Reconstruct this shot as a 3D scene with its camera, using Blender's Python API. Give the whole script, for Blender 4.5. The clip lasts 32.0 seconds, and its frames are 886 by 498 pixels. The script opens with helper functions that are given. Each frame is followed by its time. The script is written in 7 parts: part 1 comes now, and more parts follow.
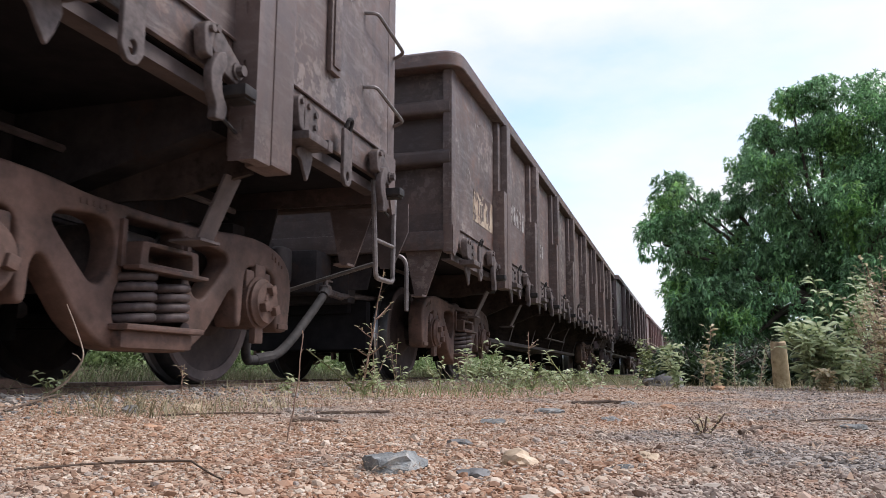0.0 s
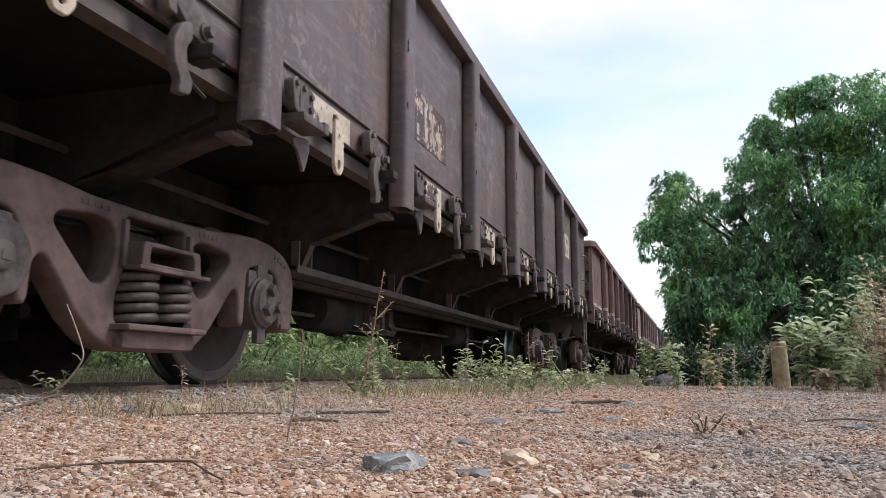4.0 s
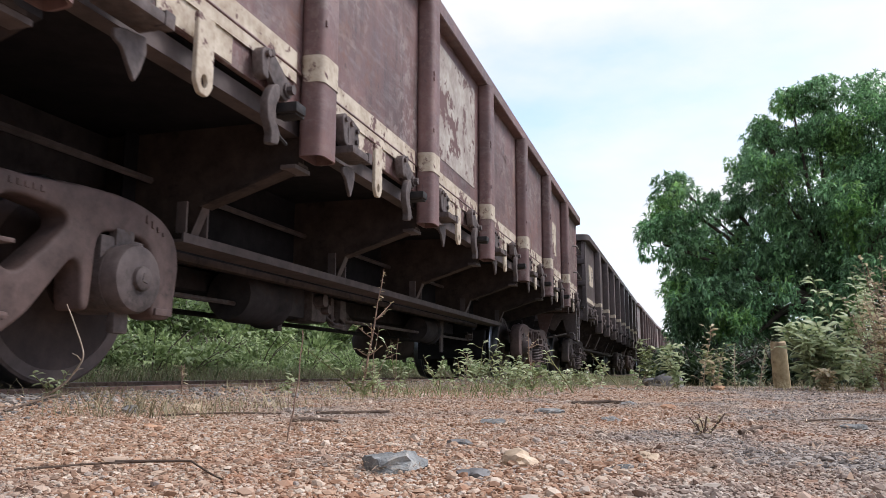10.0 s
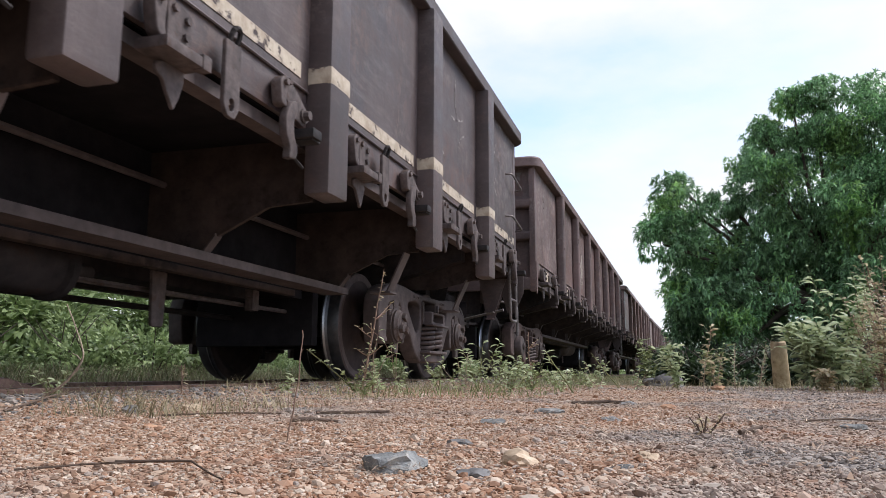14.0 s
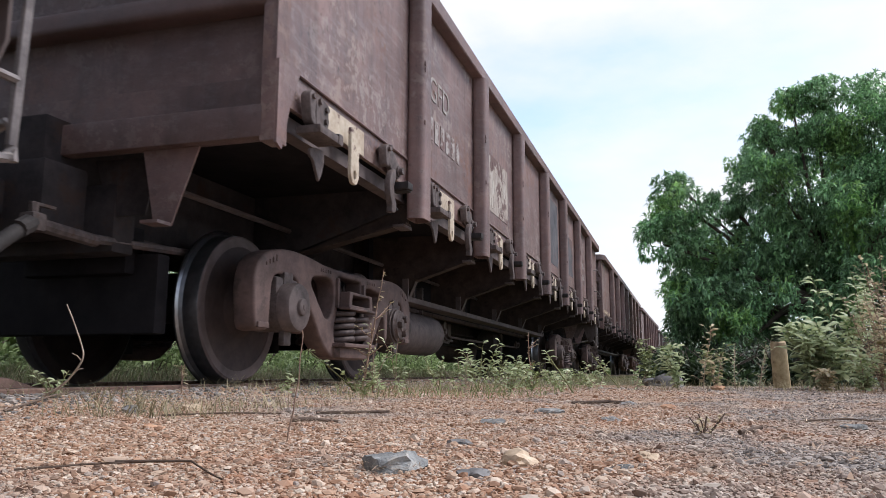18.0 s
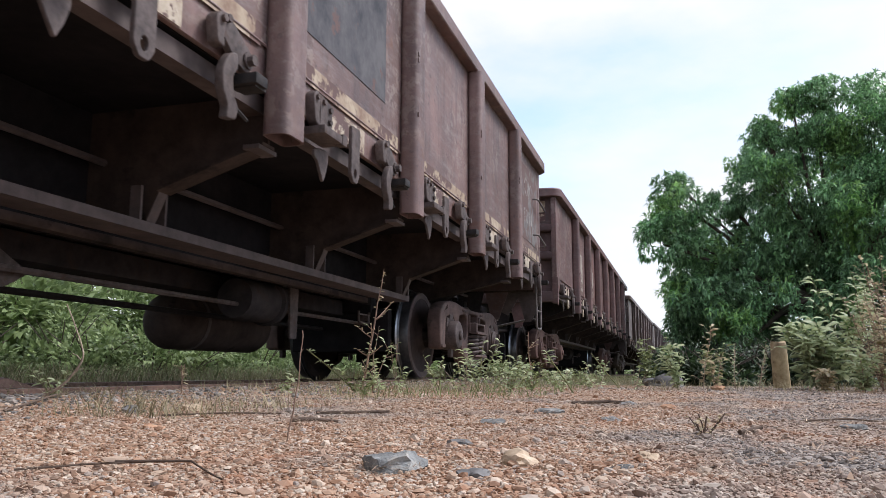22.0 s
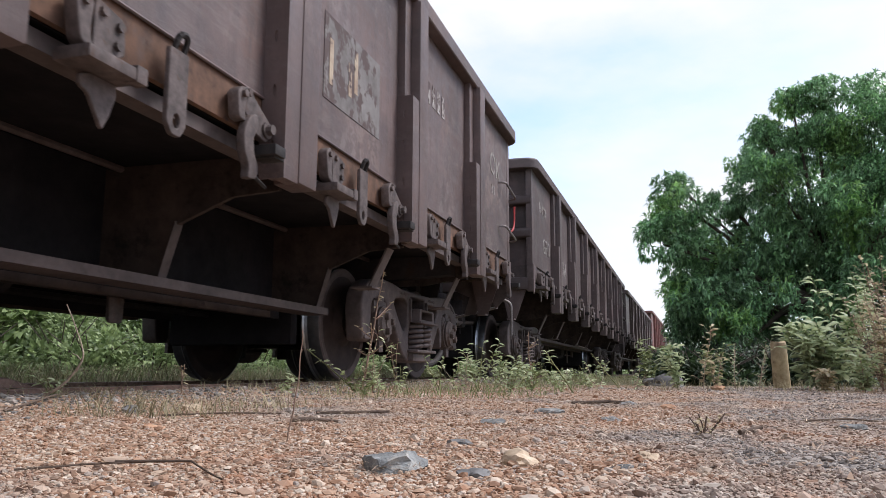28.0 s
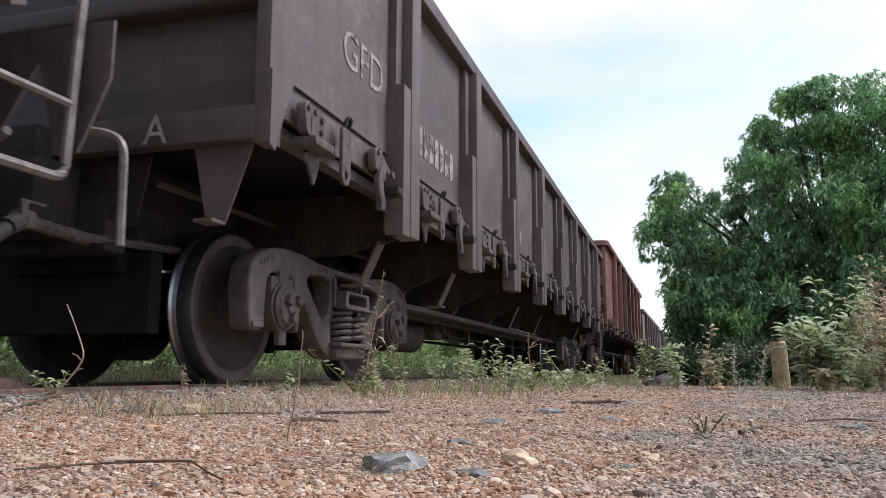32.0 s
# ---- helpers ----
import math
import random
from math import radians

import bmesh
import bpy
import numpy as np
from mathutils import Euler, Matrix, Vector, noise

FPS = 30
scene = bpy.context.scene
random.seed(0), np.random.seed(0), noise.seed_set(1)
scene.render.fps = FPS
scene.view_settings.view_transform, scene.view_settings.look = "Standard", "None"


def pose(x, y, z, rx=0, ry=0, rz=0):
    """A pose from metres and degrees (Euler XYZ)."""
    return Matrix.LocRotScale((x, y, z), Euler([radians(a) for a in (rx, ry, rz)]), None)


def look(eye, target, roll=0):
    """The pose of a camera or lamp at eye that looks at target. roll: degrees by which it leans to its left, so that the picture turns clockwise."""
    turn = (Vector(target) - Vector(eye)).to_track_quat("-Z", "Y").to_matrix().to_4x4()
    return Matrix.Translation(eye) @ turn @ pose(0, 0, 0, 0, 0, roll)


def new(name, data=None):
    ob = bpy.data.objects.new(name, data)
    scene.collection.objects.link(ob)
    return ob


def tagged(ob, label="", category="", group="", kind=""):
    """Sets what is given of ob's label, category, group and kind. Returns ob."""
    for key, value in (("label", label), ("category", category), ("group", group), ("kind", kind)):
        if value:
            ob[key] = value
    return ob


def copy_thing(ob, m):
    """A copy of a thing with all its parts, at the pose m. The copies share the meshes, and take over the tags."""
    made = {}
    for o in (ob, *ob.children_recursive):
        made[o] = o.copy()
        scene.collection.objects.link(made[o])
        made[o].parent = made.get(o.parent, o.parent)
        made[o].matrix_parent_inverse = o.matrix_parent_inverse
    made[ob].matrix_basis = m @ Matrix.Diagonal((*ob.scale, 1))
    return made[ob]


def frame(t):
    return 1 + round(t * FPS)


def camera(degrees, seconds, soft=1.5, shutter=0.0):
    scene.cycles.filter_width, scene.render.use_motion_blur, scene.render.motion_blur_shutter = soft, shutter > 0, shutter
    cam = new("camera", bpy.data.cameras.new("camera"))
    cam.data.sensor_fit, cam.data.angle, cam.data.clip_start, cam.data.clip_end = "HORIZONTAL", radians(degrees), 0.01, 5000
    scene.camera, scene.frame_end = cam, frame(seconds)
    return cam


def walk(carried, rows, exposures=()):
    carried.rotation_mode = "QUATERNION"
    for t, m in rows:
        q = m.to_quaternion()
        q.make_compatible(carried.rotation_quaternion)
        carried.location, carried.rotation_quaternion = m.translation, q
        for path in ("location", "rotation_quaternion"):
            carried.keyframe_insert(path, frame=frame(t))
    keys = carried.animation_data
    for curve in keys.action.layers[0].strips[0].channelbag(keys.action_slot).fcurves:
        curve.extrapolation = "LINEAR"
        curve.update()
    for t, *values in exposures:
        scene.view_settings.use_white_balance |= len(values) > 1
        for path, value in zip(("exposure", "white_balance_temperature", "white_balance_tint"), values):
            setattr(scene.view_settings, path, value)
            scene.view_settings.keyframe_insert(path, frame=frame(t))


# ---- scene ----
cam = camera(59.55, 32.0, soft=0.72, shutter=0.06)

# the lens stands still, a hand's width above the gravel beside the track
EYE_Z = 0.065
YAW, PITCH, ROLL = 16.55, 9.07, 0.17
VIEW = pose(0, 0, EYE_Z, 90 + PITCH, 0, YAW) @ pose(0, 0, 0, 0, 0, ROLL)
walk(cam, [(0.0, VIEW), (32.0, VIEW)], exposures=[(0.0, 0.0, 6300, 14), (32.0, 0.0, 6300, 14)])

# ---- sky and sun ----
world = bpy.data.worlds.new("overcast_sky")
scene.world = world
world.use_nodes = True
wn, wl = world.node_tree.nodes, world.node_tree.links
wn.clear()
w_out = wn.new("ShaderNodeOutputWorld")
w_bg = wn.new("ShaderNodeBackground")
w_sky = wn.new("ShaderNodeTexSky")
w_sky.sky_type = "NISHITA"
w_sky.sun_disc = False
w_sky.sun_elevation = radians(51)
w_sky.sun_rotation = radians(63)
w_sky.air_density = 1.0
w_sky.dust_density = 1.0
w_scale = wn.new("ShaderNodeMix")
w_scale.data_type = "RGBA"
w_scale.blend_type = "MULTIPLY"
w_scale.inputs[0].default_value = 1.0
w_scale.inputs[7].default_value = (2.70, 2.93, 3.18, 1)
w_co = wn.new("ShaderNodeTexCoord")
w_map = wn.new("ShaderNodeMapping")
w_map.inputs["Scale"].default_value = (1.0, 1.0, 2.4)
w_map.inputs["Rotation"].default_value = (0.2, 0.35, 0.4)
w_noise = wn.new("ShaderNodeTexNoise")
w_noise.inputs["Scale"].default_value = 2.3
w_noise.inputs["Detail"].default_value = 6.0
w_noise.inputs["Roughness"].default_value = 0.52
w_ramp = wn.new("ShaderNodeValToRGB")
w_ramp.color_ramp.elements[0].position = 0.34
w_ramp.color_ramp.elements[0].color = (0.25, 0.25, 0.25, 1)
w_ramp.color_ramp.elements[1].position = 0.60
w_ramp.color_ramp.elements[1].color = (1, 1, 1, 1)
w_mix = wn.new("ShaderNodeMix")
w_mix.data_type = "RGBA"
w_mix.inputs[7].default_value = (10.7, 10.9, 11.1, 1)
wl.new(w_co.outputs["Generated"], w_map.inputs["Vector"])
wl.new(w_map.outputs["Vector"], w_noise.inputs["Vector"])
wl.new(w_noise.outputs["Fac"], w_ramp.inputs["Fac"])
wl.new(w_ramp.outputs["Color"], w_mix.inputs[0])
wl.new(w_sky.outputs["Color"], w_scale.inputs[6])
wl.new(w_scale.outputs[2], w_mix.inputs[6])
wl.new(w_mix.outputs[2], w_bg.inputs["Color"])
w_bg.inputs["Strength"].default_value = 0.094
wl.new(w_bg.outputs["Background"], w_out.inputs["Surface"])

sun_data = bpy.data.lights.new("sun", "SUN")
sun_data.energy = 3.5
sun_data.angle = radians(20)
sun_data.color = (1.0, 0.97, 0.93)
sun = new("sun", sun_data)
sun.matrix_world = look((9, 4.6, 12.5), (0, 0, 0))


# ---- materials ----
def material(name, rough=0.85, metal=0.0, spec=0.3):
    m = bpy.data.materials.new(name)
    m.use_nodes = True
    b = m.node_tree.nodes["Principled BSDF"]
    b.inputs["Roughness"].default_value = rough
    b.inputs["Metallic"].default_value = metal
    b.inputs["Specular IOR Level"].default_value = spec
    return m, m.node_tree.nodes, m.node_tree.links, b


def noise_node(n, l, scale, detail=4.0, rough=0.6, src=None, stretch=None):
    t = n.new("ShaderNodeTexNoise")
    t.inputs["Scale"].default_value = scale
    t.inputs["Detail"].default_value = detail
    t.inputs["Roughness"].default_value = rough
    if src is None:
        src = n.new("ShaderNodeTexCoord").outputs["Object"]
    if stretch:
        mp = n.new("ShaderNodeMapping")
        mp.inputs["Scale"].default_value = stretch
        l.new(src, mp.inputs["Vector"])
        src = mp.outputs["Vector"]
    l.new(src, t.inputs["Vector"])
    return t.outputs["Fac"]


def ramp_node(n, l, fac, stops):
    r = n.new("ShaderNodeValToRGB")
    e = r.color_ramp.elements
    while len(e) < len(stops):
        e.new(0.5)
    for el, (p, c) in zip(e, stops):
        el.position = p
        el.color = (*c, 1) if len(c) == 3 else c
    l.new(fac, r.inputs["Fac"])
    return r.outputs["Color"]


def grey(v):
    return (v, v, v)


def blend(n, l, fac, a, b, mode="MIX"):
    m = n.new("ShaderNodeMix")
    m.data_type = "RGBA"
    m.blend_type = mode
    for sock, v in ((m.inputs[0], fac), (m.inputs[6], a), (m.inputs[7], b)):
        if isinstance(v, (int, float)):
            sock.default_value = v
        elif isinstance(v, tuple):
            sock.default_value = (*v, 1)
        else:
            l.new(v, sock)
    return m.outputs[2]


def bump(n, l, b, height, strength=0.3, dist=0.01):
    k = n.new("ShaderNodeBump")
    k.inputs["Strength"].default_value = strength
    k.inputs["Distance"].default_value = dist
    l.new(height, k.inputs["Height"])
    l.new(k.outputs["Normal"], b.inputs["Normal"])


def wagon_paint(name, streak=0.5, wear=1.0):
    """Worn oxide paint in the thing's own colour: blotched, streaked, scuffed and flaked; the colour's alpha sets the wear."""
    m, n, l, b = material(name, 0.55, 0.0, 0.45)
    info = n.new("ShaderNodeObjectInfo")
    shift = n.new("ShaderNodeVectorMath")
    shift.operation = "ADD"
    l.new(n.new("ShaderNodeTexCoord").outputs["Object"], shift.inputs[0])
    rnd = n.new("ShaderNodeCombineXYZ")
    far = n.new("ShaderNodeMath")
    far.operation = "MULTIPLY"
    far.inputs[1].default_value = 37.0
    l.new(info.outputs["Random"], far.inputs[0])
    l.new(far.outputs[0], rnd.inputs[0])
    l.new(far.outputs[0], rnd.inputs[1])
    l.new(rnd.outputs[0], shift.inputs[1])
    co = shift.outputs[0]

    def worn(fac):
        k = n.new("ShaderNodeMath")
        k.operation = "MULTIPLY"
        l.new(fac, k.inputs[0])
        l.new(info.outputs["Alpha"], k.inputs[1])
        return k.outputs[0]

    def both(a, c):
        k = n.new("ShaderNodeMath")
        k.operation = "MULTIPLY"
        l.new(a, k.inputs[0])
        l.new(c, k.inputs[1])
        return k.outputs[0]

    big = noise_node(n, l, 0.9, 5, 0.62, co)
    mid = noise_node(n, l, 3.4, 8, 0.68, co)
    fine = noise_node(n, l, 55, 6, 0.75, co)
    runs = noise_node(n, l, 7.5, 6, 0.65, co, (1.0, 1.7, 0.12))
    chips = noise_node(n, l, 13, 9, 0.72, co)
    chips2 = noise_node(n, l, 21, 8, 0.7, co, (1, 1, 0.8))
    scratch = noise_node(n, l, 9, 7, 0.8, co, (1.0, 0.35, 2.4))
    c = blend(n, l, 1.0, info.outputs["Color"], ramp_node(n, l, big, [(0.28, grey(0.62)), (0.5, grey(1.0)), (0.72, grey(1.5))]), "MULTIPLY")
    c = blend(n, l, 1.0, c, ramp_node(n, l, mid, [(0.3, grey(0.74)), (0.5, grey(1.0)), (0.7, grey(1.28))]), "MULTIPLY")
    c = blend(n, l, ramp_node(n, l, runs, [(0.48, grey(0)), (0.68, grey(streak))]), c, (0.05, 0.036, 0.034))
    # grey dust and scuffs
    c = blend(n, l, worn(ramp_node(n, l, scratch, [(0.5, grey(0)), (0.68, grey(0.55 * wear))])), c, (0.26, 0.225, 0.21))
    # rust where the paint is thin
    rusty = both(ramp_node(n, l, noise_node(n, l, 1.4, 5, 0.6, co), [(0.46, grey(0)), (0.62, grey(1))]), ramp_node(n, l, chips, [(0.47, grey(0)), (0.58, grey(0.75 * wear))]))
    c = blend(n, l, worn(rusty), c, (0.16, 0.066, 0.038))
    # old pale paint left in flakes, and bare dark pits
    zone = ramp_node(n, l, noise_node(n, l, 1.15, 6, 0.66, co, (1, 1, 1.3)), [(0.47, grey(0)), (0.60, grey(1))])
    c = blend(n, l, worn(both(zone, ramp_node(n, l, chips, [(0.51, grey(0)), (0.545, grey(0.5 * wear))]))), c, (0.34, 0.29, 0.255))
    c = blend(n, l, worn(ramp_node(n, l, chips2, [(0.60, grey(0)), (0.64, grey(0.6 * wear))])), c, (0.030, 0.024, 0.024))
    c = blend(n, l, ramp_node(n, l, fine, [(0.28, grey(0.28)), (0.46, grey(0))]), c, (0.03, 0.024, 0.023))
    l.new(c, b.inputs["Base Color"])
    l.new(ramp_node(n, l, mid, [(0.3, grey(0.42)), (0.7, grey(0.75))]), b.inputs["Roughness"])
    hsum = n.new("ShaderNodeMath")
    hsum.operation = "ADD"
    l.new(chips, hsum.inputs[0])
    l.new(fine, hsum.inputs[1])
    bump(n, l, b, hsum.outputs[0], 0.4, 0.004)
    return m


def flaked(name, pale, dirty, cover, scale=9.0):
    """Old paint that has flaked off in part; what lies bare has the thing's own colour."""
    m, n, l, b = material(name, 0.75, 0.0, 0.3)
    info = n.new("ShaderNodeObjectInfo")
    co = n.new("ShaderNodeTexCoord").outputs["Object"]
    chip = noise_node(n, l, scale, 9, 0.7, co)
    wide = noise_node(n, l, scale * 0.2, 5, 0.6, co)
    add = n.new("ShaderNodeMath")
    add.operation = "ADD"
    l.new(chip, add.inputs[0])
    l.new(wide, add.inputs[1])
    half = n.new("ShaderNodeMath")
    half.operation = "MULTIPLY"
    half.inputs[1].default_value = 0.5
    l.new(add.outputs[0], half.inputs[0])
    p = ramp_node(n, l, noise_node(n, l, scale * 0.7, 6, 0.7, co), [(0.35, dirty), (0.62, pale)])
    bare = blend(n, l, 1.0, info.outputs["Color"], grey(0.85), "MULTIPLY")
    at = 0.5 + (cover - 0.5) * 0.28
    c = blend(n, l, ramp_node(n, l, half.outputs[0], [(at - 0.012, grey(0)), (at + 0.012, grey(1))]), p, bare)
    l.new(c, b.inputs["Base Color"])
    bump(n, l, b, chip, 0.3, 0.003)
    return m


def plain(name, dark, light, scale=9.0, rough=0.85, metal=0.0, bumpy=0.3, dist=0.004, spec=0.3, third=None):
    m, n, l, b = material(name, rough, metal, spec)
    co = n.new("ShaderNodeTexCoord").outputs["Object"]
    big = noise_node(n, l, scale * 0.2, 4, 0.6, co)
    fine = noise_node(n, l, scale, 6, 0.7, co)
    c = ramp_node(n, l, fine, [(0.3, dark), (0.7, light)])
    c = blend(n, l, 1.0, c, ramp_node(n, l, big, [(0.3, grey(0.7)), (0.7, grey(1.25))]), "MULTIPLY")
    if third:
        c = blend(n, l, ramp_node(n, l, noise_node(n, l, scale * 0.6, 7, 0.7, co), [(0.55, grey(0)), (0.64, grey(0.8))]), c, third)
    l.new(c, b.inputs["Base Color"])
    bump(n, l, b, fine, bumpy, dist)
    return m


def leafy(name, dark, light, rough=0.5, back=0.25):
    """Leaves: each one its own green."""
    m, n, l, b = material(name, rough, 0.0, 0.4)
    g = n.new("ShaderNodeNewGeometry")
    c = ramp_node(n, l, g.outputs["Random Per Island"], [(0.0, dark), (0.6, tuple((x + y) / 2 for x, y in zip(dark, light))), (1.0, light)])
    co = n.new("ShaderNodeTexCoord").outputs["Object"]
    c = blend(n, l, 1.0, c, ramp_node(n, l, noise_node(n, l, 0.9, 3, 0.5, co), [(0.3, grey(0.65)), (0.7, grey(1.3))]), "MULTIPLY")
    l.new(c, b.inputs["Base Color"])
    tr = n.new("ShaderNodeBsdfTranslucent")
    l.new(c, tr.inputs["Color"])
    mx = n.new("ShaderNodeMixShader")
    mx.inputs[0].default_value = back
    l.new(b.outputs[0], mx.inputs[1])
    l.new(tr.outputs[0], mx.inputs[2])
    l.new(mx.outputs[0], n["Material Output"].inputs["Surface"])
    return m


PAINT = wagon_paint("worn_oxide_paint")
PAINT_POST = wagon_paint("worn_post_paint", 0.3, 0.55)
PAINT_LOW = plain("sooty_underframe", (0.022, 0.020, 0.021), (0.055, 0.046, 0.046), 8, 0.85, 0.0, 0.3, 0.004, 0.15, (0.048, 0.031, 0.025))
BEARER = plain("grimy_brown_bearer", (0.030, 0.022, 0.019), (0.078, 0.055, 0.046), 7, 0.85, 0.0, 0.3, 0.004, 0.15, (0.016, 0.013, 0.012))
# near black: deep shade under the wagon is put into this colour
UNDERSHADE = plain("black_soot", (0.010, 0.0092, 0.0105), (0.023, 0.0205, 0.0215), 6, 0.9, 0.0, 0.3, 0.004, 0.1)
FLANGE = plain("grimy_sill_flange", (0.052, 0.039, 0.036), (0.118, 0.090, 0.083), 8, 0.7, 0.0, 0.3, 0.004, 0.3)
CAST = plain("cast_steel_dusty", (0.046, 0.035, 0.033), (0.120, 0.092, 0.086), 9, 0.7, 0.0, 0.5, 0.005, 0.35, (0.033, 0.026, 0.024))
CAST_RED = plain("cast_steel_red_dust", (0.056, 0.036, 0.032), (0.150, 0.098, 0.086), 8, 0.7, 0.0, 0.5, 0.005, 0.35, (0.036, 0.027, 0.025))
IRON = plain("dark_forged_iron", (0.012, 0.011, 0.011), (0.042, 0.035, 0.033), 16, 0.7, 0.2, 0.4, 0.004)
FITTING = plain("rusted_fitting", (0.046, 0.035, 0.032), (0.135, 0.105, 0.097), 22, 0.7, 0.1, 0.5, 0.003, 0.35, (0.074, 0.040, 0.028))
SPRING = plain("spring_steel", (0.042, 0.030, 0.028), (0.115, 0.086, 0.080), 30, 0.55, 0.2, 0.2, 0.002)
WHEEL = plain("wheel_plate_grime", (0.024, 0.018, 0.017), (0.066, 0.046, 0.042), 7, 0.8, 0.0, 0.3, 0.003)
CAST_RUST = plain("cast_steel_brown_rust", (0.048, 0.028, 0.021), (0.145, 0.083, 0.063), 8, 0.7, 0.0, 0.5, 0.005, 0.35, (0.034, 0.026, 0.024))
CAST_OXIDE = plain("cast_steel_oxide_red", (0.065, 0.034, 0.028), (0.163, 0.090, 0.073), 8, 0.7, 0.0, 0.5, 0.005, 0.35, (0.043, 0.029, 0.026))
RIM = plain("wheel_rim_brown", (0.060, 0.044, 0.040), (0.125, 0.094, 0.087), 9, 0.7, 0.0, 0.3, 0.003)
TREAD = plain("dark_wheel_tread", (0.07, 0.072, 0.078), (0.13, 0.13, 0.135), 20, 0.36, 0.8, 0.05, 0.001)
BRIGHT = plain("polished_flange_root", (0.26, 0.27, 0.28), (0.42, 0.43, 0.45), 20, 0.28, 1.0, 0.05, 0.001)
RAILM = plain("rusty_rail", (0.085, 0.052, 0.040), (0.24, 0.150, 0.115), 25, 0.8, 0.1, 0.4, 0.002)
RAILTOP = plain("worn_rail_head", (0.13, 0.105, 0.09), (0.26, 0.22, 0.195), 30, 0.45, 0.6, 0.1, 0.001)
RUBBER = plain("dusty_hose_rubber", (0.022, 0.020, 0.020), (0.070, 0.060, 0.056), 14, 0.75)
MARK = flaked("faded_white_marking", (0.36, 0.335, 0.31), (0.19, 0.165, 0.15), 0.70, 16)
CREAM = flaked("chipped_cream_paint", (0.54, 0.47, 0.37), (0.33, 0.26, 0.19), 0.70, 13)
YELLOW = flaked("flaked_ochre_paint", (0.45, 0.37, 0.27), (0.24, 0.16, 0.115), 0.52, 9)
FADED = flaked("faded_panel_paint", (0.42, 0.38, 0.33), (0.24, 0.19, 0.165), 0.60, 8)
CHALK = flaked("chalk_line", (0.38, 0.35, 0.33), (0.22, 0.19, 0.175), 0.55, 30)
RUSTSTRIP = plain("orange_rust", (0.078, 0.048, 0.036), (0.20, 0.112, 0.074), 10, 0.85, 0.0, 0.4, 0.004, 0.2, (0.10, 0.07, 0.06))
ROD = plain("handled_rod_steel", (0.11, 0.095, 0.09), (0.23, 0.20, 0.19), 30, 0.5, 0.3, 0.2, 0.001)


# ---- mesh helpers ----
def finish(bm, name, mats, smooth=None):
    me = bpy.data.meshes.new(name)
    bmesh.ops.recalc_face_normals(bm, faces=bm.faces[:])
    bm.to_mesh(me)
    bm.free()
    for m in mats if isinstance(mats, (list, tuple)) else [mats]:
        me.materials.append(m)
    if smooth:
        me.polygons.foreach_set("use_smooth", [True] * len(me.polygons))
        me.set_sharp_from_angle(angle=radians(smooth))
    return me


def part(name, bm, mat, parent, label="", smooth=35):
    """One mesh object under a thing or a part."""
    ob = new(name, finish(bm, name, mat, smooth))
    ob.parent = parent
    if label:
        ob["label"] = label
    return ob


def again(src, parent, m):
    """A second object on the same mesh."""
    ob = new(src.name.split(".")[0], src.data)
    ob.parent = parent
    ob.matrix_basis = m
    if "label" in src:
        ob["label"] = src["label"]
    return ob


def add_box(bm, x0, x1, y0, y1, z0, z1, bev=0.0, m=None):
    v = [bm.verts.new((x, y, z)) for x in (x0, x1) for y in (y0, y1) for z in (z0, z1)]
    fs = [bm.faces.new([v[i] for i in q]) for q in ((0, 1, 3, 2), (4, 6, 7, 5), (0, 4, 5, 1), (2, 3, 7, 6), (0, 2, 6, 4), (1, 5, 7, 3))]
    if bev:
        es = list({e for f in fs for e in f.edges})
        r = bmesh.ops.bevel(bm, geom=es, offset=bev, segments=2, affect="EDGES", profile=0.6)
        v = list({w for f in r["faces"] for w in f.verts} | {w for w in v if w.is_valid})
    if m is not None:
        bmesh.ops.transform(bm, matrix=m, verts=[w for w in v if w.is_valid])
    return bm


def box(x0, x1, y0, y1, z0, z1, bev=0.0, m=None):
    return add_box(bmesh.new(), x0, x1, y0, y1, z0, z1, bev, m)


def lathe(profile, seg=32, axis="X"):
    """A body turned about an axis; profile of (along, radius)."""
    bm = bmesh.new()
    rings = []
    for a, r in profile:
        ring = []
        for k in range(seg):
            t = 2 * math.pi * k / seg
            p = (a, r * math.cos(t), r * math.sin(t))
            ring.append(bm.verts.new(p if axis == "X" else (p[1], a, p[2]) if axis == "Y" else (p[1], p[2], a)))
        rings.append(ring)
    for r0, r1 in zip(rings, rings[1:]):
        for k in range(seg):
            bm.faces.new((r0[k], r0[(k + 1) % seg], r1[(k + 1) % seg], r1[k]))
    for r in (rings[0], rings[-1]):
        bm.faces.new(r)
    return bm


